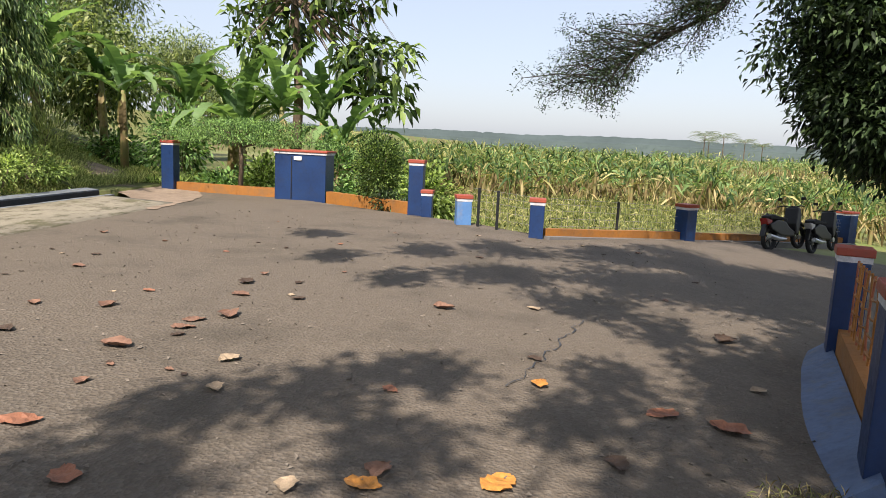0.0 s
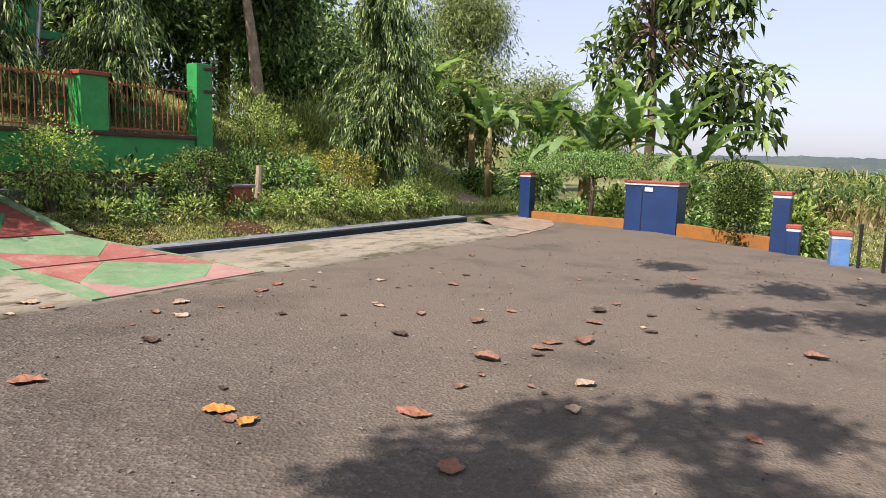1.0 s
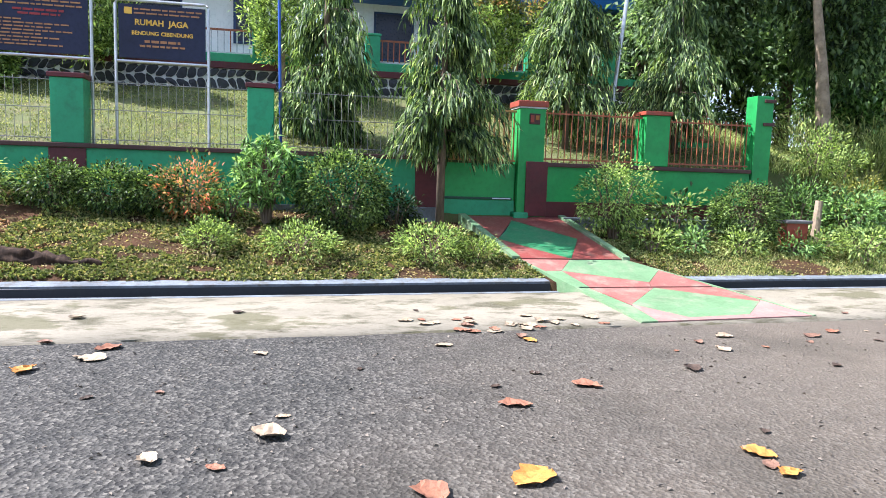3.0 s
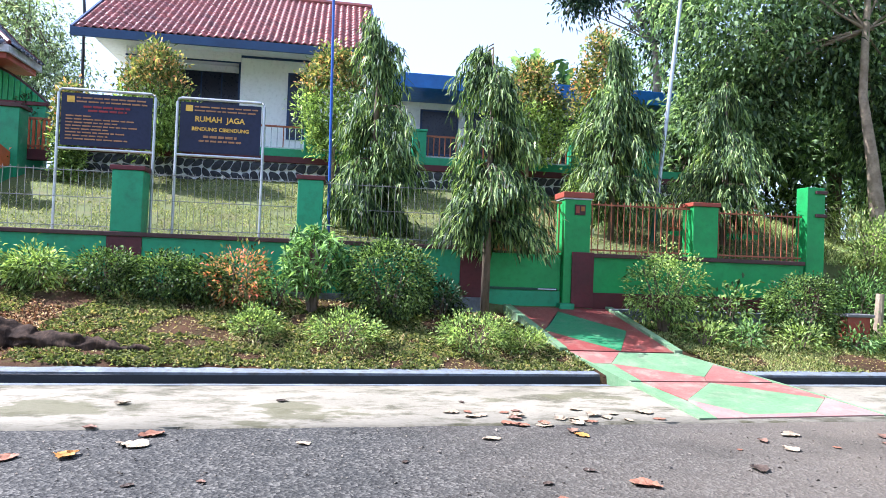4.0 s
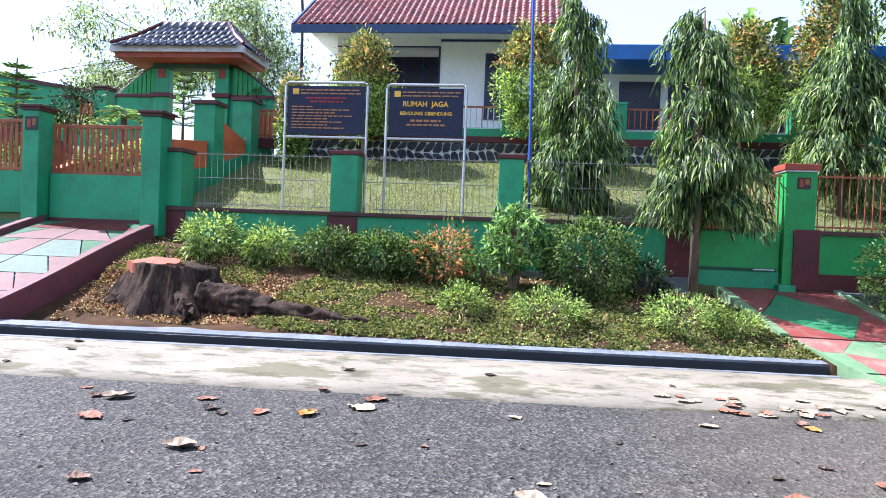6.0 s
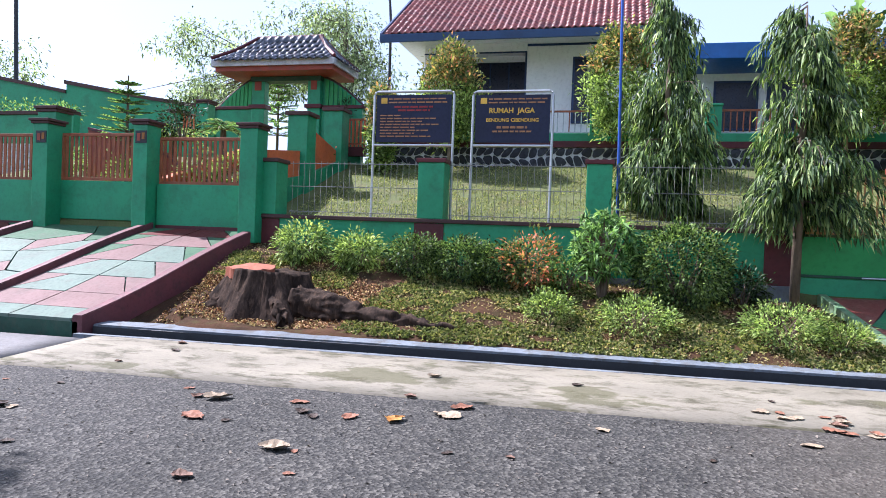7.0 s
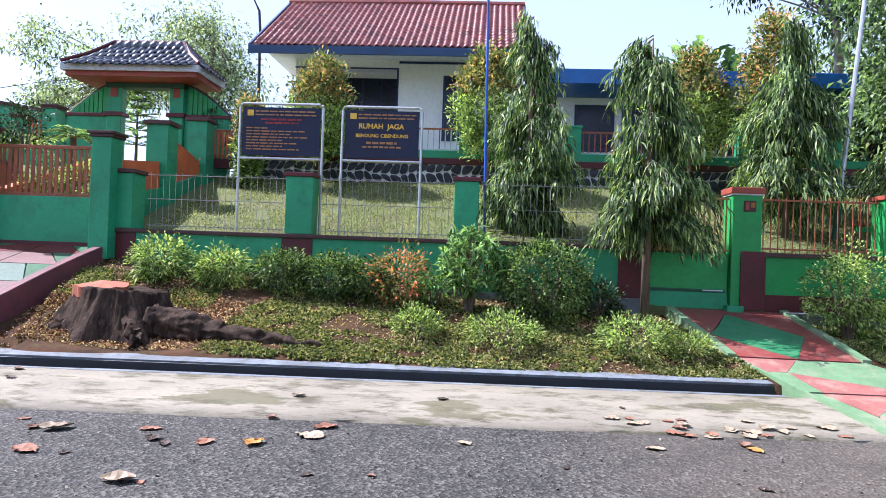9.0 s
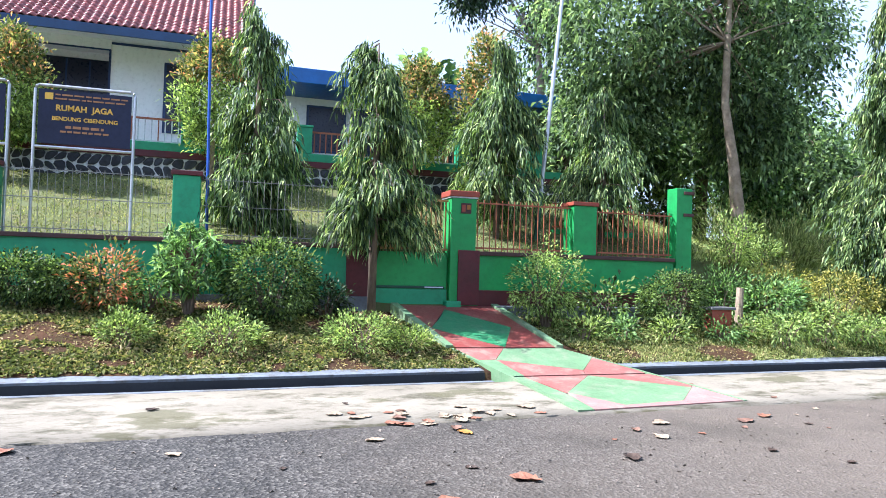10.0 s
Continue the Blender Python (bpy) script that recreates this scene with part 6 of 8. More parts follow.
HX = -10.75
for y, rx, h, m, lab in ((-5.5, 0.42, 0.62, L_LIGHT, "loose yellow-green garden shrub by the wall"), (-4.5, 0.36, 0.55, L_LIGHT, "loose yellow-green garden shrub by the wall")):
    bush("garden_shrub", lab, HX, y, tz(HX, y), 0.36, rx, h, 2200, 0.085, 0.03, m, int(900 + y * 10), group="wall shrubs")
for y, s in ((-3.55, 1), (-2.75, 2), (-2.2, 3)):
    bush("clipped_hedge", "clipped dark green hedge shrub by the wall", HX, y, tz(HX, y) - 0.04, 0.40, 0.48, 0.66, 4200, 0.06, 0.03, L_HEDGE, 30 + s, group="wall shrubs")
bush("copper_shrub", "garden shrub with coppery red young leaves", HX + 0.15, -1.68, tz(HX, -1.7) - 0.03, 0.42, 0.42, 0.85, 1500, 0.085, 0.036, L_REDBUSH, 41, group="wall shrubs", up=0.5)
bush("garden_shrub", "low dark green shrub beside the coppery one", HX, -1.15, tz(HX, -1.1), 0.35, 0.34, 0.55, 1000, 0.08, 0.035, L_MID, 42, group="wall shrubs")
bush("round_topiary", "round clipped green shrub before the wall", HX + 0.12, 0.50, tz(HX, 0.5) - 0.06, 0.62, 0.68, 1.15, 9000, 0.06, 0.032, L_HEDGE, 43, 8, shell=0.84, group="topiary shrubs")
# the near-black leaf colour paints in the shade this low shrub stands in
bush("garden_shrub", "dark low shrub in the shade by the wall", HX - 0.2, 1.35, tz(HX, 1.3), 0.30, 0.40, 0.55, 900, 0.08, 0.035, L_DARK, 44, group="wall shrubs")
bush("leafy_shrub", "open yellow-green shrub beside the path", HX + 0.1, 4.95, tz(HX, 4.9) - 0.02, 0.45, 0.66, 1.4, 4200, 0.06, 0.03, L_LIGHT, 45, 9, shell=0.5)
bush("garden_shrub", "green broad-leaved shrub by the low wall", HX, 6.1, tz(HX, 6.1), 0.34, 0.36, 0.75, 600, 0.13, 0.05, L_HEDGE, 46, group="wall shrubs")
bush("round_topiary", "round clipped green shrub beside the stone seat", HX + 0.15, 7.38, tz(HX, 7.4) - 0.05, 0.52, 0.56, 1.0, 7500, 0.055, 0.03, L_HEDGE, 47, 8, shell=0.86, group="topiary shrubs")
bush("garden_shrub", "loose green shrub under the tree", HX, 9.6, tz(HX, 9.6), 0.5, 0.7, 0.75, 1300, 0.12, 0.04, L_MID, 48, group="bank shrubs")
bush("yellow_shrub", "yellowing golden-leaved shrub on the bank", -10.7, 11.2, tz(-10.7, 11.2), 0.6, 0.95, 0.95, 2400, 0.08, 0.034, L_GOLD, 49, group="bank shrubs")
bush("yellow_shrub", "yellowing golden-leaved shrub on the bank", -11.4, 10.2, tz(-11.4, 10.2), 0.6, 0.7, 0.9, 1700, 0.08, 0.034, L_GOLD, 50, group="bank shrubs")
for x, y, h, s in ((-11.25, 8.95, 1.0, 1), (-11.6, 9.5, 1.15, 2), (-11.1, 10.1, 0.8, 3), (-12.0, 10.4, 0.9, 4)):
    bush("bank_weed", "tall loose weeds beside the end pillar", x, y, tz(x, y) - 0.05, 0.42, 0.5, h, 1500, 0.10, 0.03, L_MID if s % 2 else L_LIGHT, 250 + s, 5, shell=0.4, group="bank shrubs", up=0.6)
for y, s in ((9.0, 1), (10.0, 2), (11.0, 3), (11.9, 4), (12.8, 5), (13.4, 6)):
    bush("pale_shrub", "low pale green border shrub above the drain", -9.45 - 0.04 * y + 0.1 * math.sin(s * 2), y, tz(-9.6 - 0.04 * y, y), 0.45, 0.55, 0.40 + 0.12 * (s % 3), 1000, 0.09, 0.036, L_LIGHT, 60 + s, group="border shrubs")
for x, y, h, r, s in ((-9.5, -1.3, 0.40, 0.24, 1), (-9.4, -0.15, 0.44, 0.40, 3), (-9.45, 1.62, 0.50, 0.42, 4), (-9.5, 2.3, 0.28, 0.26, 5)):
    bush("border_shrub", "low yellow-green shrub with dry twigs at its foot", x, y, tz(x, y) - 0.02, r, r * 1.15, h, 1700, 0.062, 0.026, L_LIGHT, 70 + s, 9, group="border shrubs", up=0.5)
    bush("dry_tuft", "dry straw tuft at a shrub's foot", x + 0.22, y, tz(x + 0.2, y) - 0.03, r * 0.5, r * 0.9, 0.16, 260, 0.11, 0.008, L_DRY, 170 + s, 3, "grass", 0.3, "dry tufts")
for y, s in ((5.3, 1), (6.0, 2), (6.9, 3), (7.9, 4), (8.4, 5)):
    bush("small_shrub", "small leafy plant in the flower bed", -10.0, y, tz(-10.0, y), 0.28, 0.32, 0.34, 420, 0.10, 0.036, L_LIGHT if s % 2 else L_MID, 80 + s, 4, group="bed plants", up=0.4)


def spike_shrub():
    """A shrub of long arching strap leaves on a few thin trunks."""
    global rng
    rng = np.random.default_rng(5)
    x, y = HX + 0.12, -0.62
    z = tz(x, y)
    t = thing("strap_leaf_shrub", "green strap-leaved shrub on thin bare stems", "shrub", (x, y, z))
    heads = []
    for k in range(22):
        a = k * 2.4
        up = 1 - 2 * (k + 0.5) / 22
        rr = 0.40 * math.sqrt(1 - up * up)
        p = Vector((x + rr * math.cos(a), y + rr * math.sin(a), z + 0.78 + 0.42 * up))
        if k % 3 == 0:
            part("stem", tube([(x + 0.03 * math.cos(a), y + 0.03 * math.sin(a), z - 0.1), (x + 0.3 * (p.x - x), y + 0.3 * (p.y - y), z + 0.42), p], [0.026, 0.02, 0.01], 6), BARK, t)
        heads.append(p)
    c = np.repeat(np.array(heads), 62, 0)
    d = rng.normal(0, 1, c.shape) + (0, 0, 0.35)
    leaves("foliage", c + rng.normal(0, 0.05, c.shape), d, rng.uniform(0.13, 0.22, len(c)), rng.uniform(0.030, 0.044, len(c)), L_MID, t, 0.2, 0.2)


spike_shrub()


def red_tip_tree(x, y, z0, top, r, label, seed, bare=0.0):
    global rng
    rng = np.random.default_rng(seed)
    t = thing("red_tip_tree", label, "tree", (x, y, z0), "red-tipped garden trees")
    part("trunk", tube([(x, y, z0 - 0.3), (x + 0.02, y, z0 + bare + 0.2), (x, y + 0.02, top - 0.3)], [0.05, 0.04, 0.01], 7, lump=0.3), PALEBARK, t, smooth=True)
    k = 170
    s = rng.random(k)
    zc = z0 + bare + (top - z0 - bare) * s
    prof = np.sin(np.pi * np.clip(0.16 + 0.80 * s, 0, 1)) ** 0.8
    a = rng.random(k) * 2 * math.pi
    rad = r * prof * rng.uniform(0.6, 1.05, k)
    c = np.stack([x + rad * np.cos(a), y + rad * np.sin(a), zc], 1)
    pos, axis = clumps(c, 52, 0.11, 0.5, -0.35)
    top_part = pos[:, 2] > z0 + bare + (top - z0 - bare) * 0.55
    for nm, sel, m in (("lower_foliage", ~top_part, L_LIGHT), ("upper_foliage", top_part, L_REDTIP)):
        q = int(sel.sum())
        leaves(nm, pos[sel], axis[sel], rng.uniform(0.08, 0.14, q), rng.uniform(0.034, 0.055, q), m, t, 0.15, 0.2)
    return t


red_tip_tree(-15.3, -4.15, 3.0, 5.75, 0.74, "rounded garden tree with orange-red young leaves on the terrace slope", 11, 0.75)
red_tip_tree(-15.3, -0.45, 3.0, 6.0, 0.78, "rounded garden tree with orange-red young leaves on the terrace slope", 12, 0.95)
red_tip_tree(-15.2, 3.85, 3.0, 6.0, 0.85, "garden tree with orange-red young leaves and a bare stem", 13, 0.9)
red_tip_tree(-14.2, 5.15, 2.7, 6.5, 0.62, "tall garden tree with orange and yellow young leaves", 14)
red_tip_tree(-15.2, -5.75, 3.0, 4.75, 0.14, "slim yellowing garden tree by the stairs", 15)


def limb_path(a, b, sag, n=5):
    A, B = Vector(a), Vector(b)
    return [A.lerp(B, i / n) + Vector((0, 0, sag * math.sin(math.pi * i / n))) + 0.12 * (A - B).length * 0.2 * Vector((noise.noise((i, A.x, B.x)), noise.noise((i, B.y, 3)), 0)) for i in range(n + 1)]


def broad_tree(name, label, trunk, radii, crown, n_clump, per, spread, leaf, width, mat, bark, seed, limbs=10, flat=1.0, droop=0.25, category="tree", group="", hang=0.25, gap=0.0):
    """A spreading tree: trunk, limbs to the clumps, and a crown of leaf clumps. crown: list of (centre, radii)."""
    global rng
    rng = np.random.default_rng(seed)
    t = thing(name, label, category, trunk[0], group)
    part("trunk", tube(trunk, radii, 10, lump=0.25), bark, t, smooth=True)
    cs = []
    for (c, r) in crown:
        k = int(n_clump / len(crown))
        d = unit(rng.normal(0, 1, (k, 3))) * (0.45 + 0.55 * rng.random((k, 1)))
        cs.append(d * np.array(r) + np.array(c))
    cs = np.concatenate(cs)
    if gap:
        keep = np.array([noise.noise(Vector(c) * 0.35 + Vector((seed, 0, 0))) for c in cs]) > -gap
        cs = cs[keep]
    step = max(1, len(cs) // max(1, limbs))
    for k in range(0, len(cs), step):
        p = Vector(cs[k])
        j = len(trunk) - 1 - (k // step) % max(1, len(trunk) // 2)
        pts = limb_path(trunk[j], p, 0.12)
        r0 = max(0.02, radii[j] * 0.4)
        part("limb", tube(pts, [r0 * (1 - 0.85 * i / (len(pts) - 1)) for i in range(len(pts))], 6), bark, t, smooth=True)
    pos, axis = clumps(cs, per, spread, 0.7, hang)
    pos[:, 2] = np.repeat(cs[:, 2], per) + (pos[:, 2] - np.repeat(cs[:, 2], per)) * flat
    m = len(pos)
    leaves("crown", pos, axis, leaf * rng.uniform(0.7, 1.25, m), width * rng.uniform(0.8, 1.2, m), mat, t, droop, 0.2)
    return t


# the big tree on the bank
broad_tree("bank_tree", "tall tree with a mottled pale trunk and wide leafy crown",
           [(-13.2, 11.15, 1.2), (-13.2, 11.0, 2.6), (-13.2, 10.80, 4.0), (-13.2, 10.54, 5.4), (-13.2, 10.58, 6.8), (-13.2, 10.63, 8.0), (-13.3, 10.7, 10.2)], [0.20, 0.165, 0.125, 0.09, 0.07, 0.055, 0.03],
           [((-14.3, 8.4, 7.6), (1.9, 2.0, 2.0)), ((-14.2, 12.2, 7.2), (2.0, 2.2, 2.3)), ((-14.4, 10.4, 9.6), (2.8, 3.3, 2.0)), ((-15.2, 13.0, 5.4), (1.2, 1.3, 1.1)), ((-15.4, 9.0, 5.6), (1.1, 1.3, 1.1)), ((-15.0, 10.6, 7.0), (1.4, 1.8, 1.4)), ((-15.6, 14.4, 8.2), (1.5, 1.7, 1.6))],
           1350, 42, 0.27, 0.155, 0.075, L_WOOD, PALEBARK, 21, 60, gap=0.20)
broad_tree("tall_tree", "tall slim tree with pale trunks and dark leaf clusters", [(-20.0, 9.3, 2.6), (-20.0, 9.22, 6.2), (-20.0, 9.05, 8.5), (-20.0, 9.0, 11.0)], [0.16, 0.12, 0.09, 0.04],
           [((-20.0, 7.3, 10.6), (1.0, 1.2, 1.0)), ((-20.0, 9.5, 9.4), (1.0, 1.1, 1.6)), ((-20.0, 6.5, 9.7), (0.9, 0.9, 0.5)), ((-20.0, 8.9, 11.4), (1.4, 1.6, 0.9))], 300, 40, 0.22, 0.16, 0.07, L_DARK, PALEBARK, 22, 26, gap=0.12)

# wood behind the bank
WOOD = [(-18.0, 9.4, 1.9, 6.4, 1.7, L_WOOD), (-19.8, 11.5, 2.6, 8.2, 2.6, L_WOOD), (-19.2, 14.6, 2.6, 7.4, 2.3, L_WOOD), (-20.5, 15.5, 2.6, 8.8, 3.0, L_MID), (-19.0, 18.5, 2.4, 7.2, 2.5, L_WOOD),
        (-22.5, 20.0, 2.8, 9.0, 3.2, L_MID), (-24.0, 11.0, 2.8, 10.0, 3.4, L_WOOD), (-19.5, 22.5, 2.4, 7.0, 2.6, L_MID), (-26.0, 25.0, 2.8, 9.5, 3.6, L_MID), (-16.5, 24.5, 1.9, 5.8, 2.2, L_BAMBOO)]
for k, (x, y, z, top, r, m) in enumerate(WOOD):
    broad_tree("wood_tree", "dense dark green tree in the wood behind the bank", [(x, y, z - 0.6), (x + 0.1, y, z + (top - z) * 0.45), (x, y + 0.2, top - 0.8)], [0.20, 0.14, 0.06],
               [((x, y, top - r * 0.9), (r, r, r)), ((x + 0.5, y - 0.6, z + (top - z) * 0.42), (r * 0.9, r * 0.9, r * 0.7))], 260, 38, 0.38, 0.24, 0.11, m, BARK, 200 + k, 16, group="wood trees", gap=0.18)
# undergrowth in front of the wood
for k, (x, y, r) in enumerate(((-18.2, 10.2, 1.0), (-18.6, 13.0, 1.1), (-18.0, 16.2, 1.1), (-13.8, 22.0, 1.1), (-17.4, 19.5, 1.3), (-10.5, 19.8, 0.9), (-8.6, 19.2, 0.9), (-7.2, 18.6, 0.8), (-5.5, 18.8, 0.9), (-3.9, 18.2, 0.8), (-2.6, 17.4, 0.7))):
    bush("wild_shrub", "wild green undergrowth shrub", x, y, tz(x, y) - 0.1, r, r, 1.2 + 0.5 * (k % 3), 2000, 0.20, 0.08, (L_MID, L_LIGHT, L_MID)[k % 3], 300 + k, 5, shell=0.4, group="undergrowth")
for k, (x, y) in enumerate(((-14.6, 13.6), (-15.6, 15.2), (-14.2, 16.0), (-16.4, 13.2), (-15.2, 17.6), (-13.2, 14.6), (-16.8, 16.6), (-13.4, 17.8))):
    bush("tall_grass", "clump of tall pale green grass on the bank", x, y, tz(x, y) - 0.1, 0.7, 0.8, 1.0 + 0.2 * (k % 3), 1500, 0.40, 0.022, L_BANK, 330 + k, 3, "grass", 0.3, "bank grass clumps", 0.35, 1.6)
# feathery bamboo behind
broad_tree("bamboo_clump", "tall feathery pale green bamboo clump", [(-23.0, 34.0, 1.5), (-23.2, 34.0, 6.0), (-23.0, 33.5, 10.5)], [0.3, 0.2, 0.06],
           [((-23.5, 34.5, 8.5), (3.2, 3.2, 3.2)), ((-22.4, 34.0, 9.5), (2.0, 2.2, 2.0)), ((-24.5, 34, 6), (3, 3, 3))], 420, 60, 0.45, 0.32, 0.06, L_BAMBOO, STALK, 31, 24, group="wood trees")
broad_tree("bamboo_clump", "broad brownish green bamboo clump", [(-17.5, 33.0, 1.0), (-17.4, 33.0, 3.0), (-17.0, 32.6, 4.6)], [0.3, 0.2, 0.06],
           [((-17.4, 33, 4.4), (1.9, 2.0, 1.5)), ((-14.6, 33.5, 2.9), (2.2, 2.2, 1.3))], 300, 60, 0.4, 0.26, 0.06, L_BAMBOO, STALK, 32, 18, group="wood trees")


def banana(x, y, z, h, seed, label, big=1.0, dry=2):
    """A banana plant: sheathed stem and arching blades with a midrib, each blade a part."""
    r = random.Random(seed)
    t = thing("banana_plant", label, "banana plant", (x, y, z), "banana plants")
    lean = r.uniform(-0.15, 0.15)
    part("stem", tube([(x, y, z - 0.2), (x + lean * 0.4, y, z + h * 0.35), (x + lean, y, z + h * 0.62)], [0.11 * big, 0.09 * big, 0.055 * big], 9), STALK, t, smooth=True)
    top = Vector((x + lean, y, z + h * 0.58))
    n = 9
    for k in range(n + dry):
        isdry = k >= n
        a = k * 2.4 + r.uniform(-0.3, 0.3)
        length = (2.05 if not isdry else 1.3) * big * r.uniform(0.8, 1.15)
        wide = 0.36 * big * r.uniform(0.8, 1.1) * (0.5 if isdry else 1)
        rise = r.uniform(0.6, 1.5) if not isdry else -1.2
        bend = r.uniform(0.7, 1.9)
        d = Vector((math.cos(a), math.sin(a), 0))
        s = Vector((-math.sin(a), math.cos(a), 0))
        bm = bmesh.new()
        prev = None
        p, ang = top.copy(), rise
        for i in range(25):
            q = i / 24
            w = wide * 0.5 * math.sin(math.pi * min(1, 0.08 + q * 0.92)) ** 0.55 * (0.12 if q < 0.12 else 1)
            notch = (0.45 if r.random() < 0.22 else 1.0, 0.45 if r.random() < 0.22 else 1.0)
            up = Vector((-d.x * math.sin(ang), -d.y * math.sin(ang), math.cos(ang)))
            fold = r.uniform(0.15, 0.5)
            row = [bm.verts.new(p + s * w * notch[0] * r.uniform(0.85, 1.1) + up * w * fold), bm.verts.new(p), bm.verts.new(p - s * w * notch[1] * r.uniform(0.85, 1.1) + up * w * fold)]
            if prev:
                bm.faces.new((prev[0], prev[1], row[1], row[0]))
                bm.faces.new((prev[1], prev[2], row[2], row[1]))
            prev = row
            p = p + (d * math.cos(ang) + Vector((0, 0, math.sin(ang)))) * length / 24
            ang -= bend / 24 * (0.5 + q * 1.6)
        part("blade", bm, L_DRY if isdry else L_BANANA, t, "dry hanging blade" if isdry else "")
    return t


for k, (x, y, h) in enumerate(((-12.7, 20.6, 4.1), (-14.0, 21.6, 4.4), (-11.2, 21.6, 3.4), (-15.2, 20.0, 3.6), (-10.0, 22.4, 3.2))):
    banana(x, y, tz(x, y), h, 50 + k, "tall green banana plant on the bank", 1.25 + 0.05 * k)
for k, (x, y, h) in enumerate(((-7.7, 20.6, 5.0), (-6.5, 21.3, 4.4), (-8.9, 20.9, 3.9), (-5.6, 20.4, 3.4))):
    banana(x, y, tz(x, y), h, 70 + k, "tall green banana plant behind the blue box", 1.3, 3)


for k, (x, y, z, h) in enumerate(((-19.0, 5.05, 3.2, 4.7), (-19.3, 5.9, 3.2, 4.5))):
    banana(x, y, z, h, 90 + k, "tall banana plant behind the small blue-roofed annexe", 1.1, 1)


def big_leaf_tree():
    t = broad_tree("large_leaf_tree", "tall open tree with very large drooping leaves", [(-8.0, 23.0, -0.8), (-7.9, 23.0, 3.0), (-8.1, 23.0, 6.0), (-7.6, 23.0, 9.5)], [0.2, 0.16, 0.12, 0.05],
                   [((-8.0, 23, 7.8), (2.3, 2.0, 2.4)), ((-6.0, 22.4, 6.4), (1.7, 1.6, 1.5)), ((-5.3, 22.2, 3.6), (1.5, 1.5, 1.3)), ((-9.0, 23.2, 5.2), (1.4, 1.6, 1.8))], 150, 13, 0.22, 0.46, 0.21, L_HEDGE, BARK, 33, 75, hang=0.15, droop=0.35)
    return t


big_leaf_tree()

# flat umbrella tree before the low wall
broad_tree("umbrella_tree", "small flat-topped umbrella tree with fine leaves", [(-7.28, 16.9, -0.1), (-7.26, 16.9, 0.7), (-7.28, 16.9, 1.15)], [0.07, 0.06, 0.05],
           [((-7.5, 16.95, 1.50), (2.5, 1.3, 0.07)), ((-6.9, 16.95, 1.34), (2.3, 1.3, 0.06)), ((-7.2, 16.9, 1.72), (1.7, 1.0, 0.06))], 330, 46, 0.14, 0.065, 0.026, L_MID, BARK, 34, 26, flat=0.35, hang=0.0)
bush("round_bush", "dense round green bush at the edge of the parking ground", -3.42, 15.42, 0.0, 0.52, 0.52, 1.62, 9000, 0.075, 0.036, L_HEDGE, 35, 7, shell=0.45, up=0.5)
bush("round_bush", "low dark shrub at the foot of the bush", -2.9, 14.9, 0.0, 0.4, 0.4, 0.35, 600, 0.09, 0.04, L_DARK, 36, 5)

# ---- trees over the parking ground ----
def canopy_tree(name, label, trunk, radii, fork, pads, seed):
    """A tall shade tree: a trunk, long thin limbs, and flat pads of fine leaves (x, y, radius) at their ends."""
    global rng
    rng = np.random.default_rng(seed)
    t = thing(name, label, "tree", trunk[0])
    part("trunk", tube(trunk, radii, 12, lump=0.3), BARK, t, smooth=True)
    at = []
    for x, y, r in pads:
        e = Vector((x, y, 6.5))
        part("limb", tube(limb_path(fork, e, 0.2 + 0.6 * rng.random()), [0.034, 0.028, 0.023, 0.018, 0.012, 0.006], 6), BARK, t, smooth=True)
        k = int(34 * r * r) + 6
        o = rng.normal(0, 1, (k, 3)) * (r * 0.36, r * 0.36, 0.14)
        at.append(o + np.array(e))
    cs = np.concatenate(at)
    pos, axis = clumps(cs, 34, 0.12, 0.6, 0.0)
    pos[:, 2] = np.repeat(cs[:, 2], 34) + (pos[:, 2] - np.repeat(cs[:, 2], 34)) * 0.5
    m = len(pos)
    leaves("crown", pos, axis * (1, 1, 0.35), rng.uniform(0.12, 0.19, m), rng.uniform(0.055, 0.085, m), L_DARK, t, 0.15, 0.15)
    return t


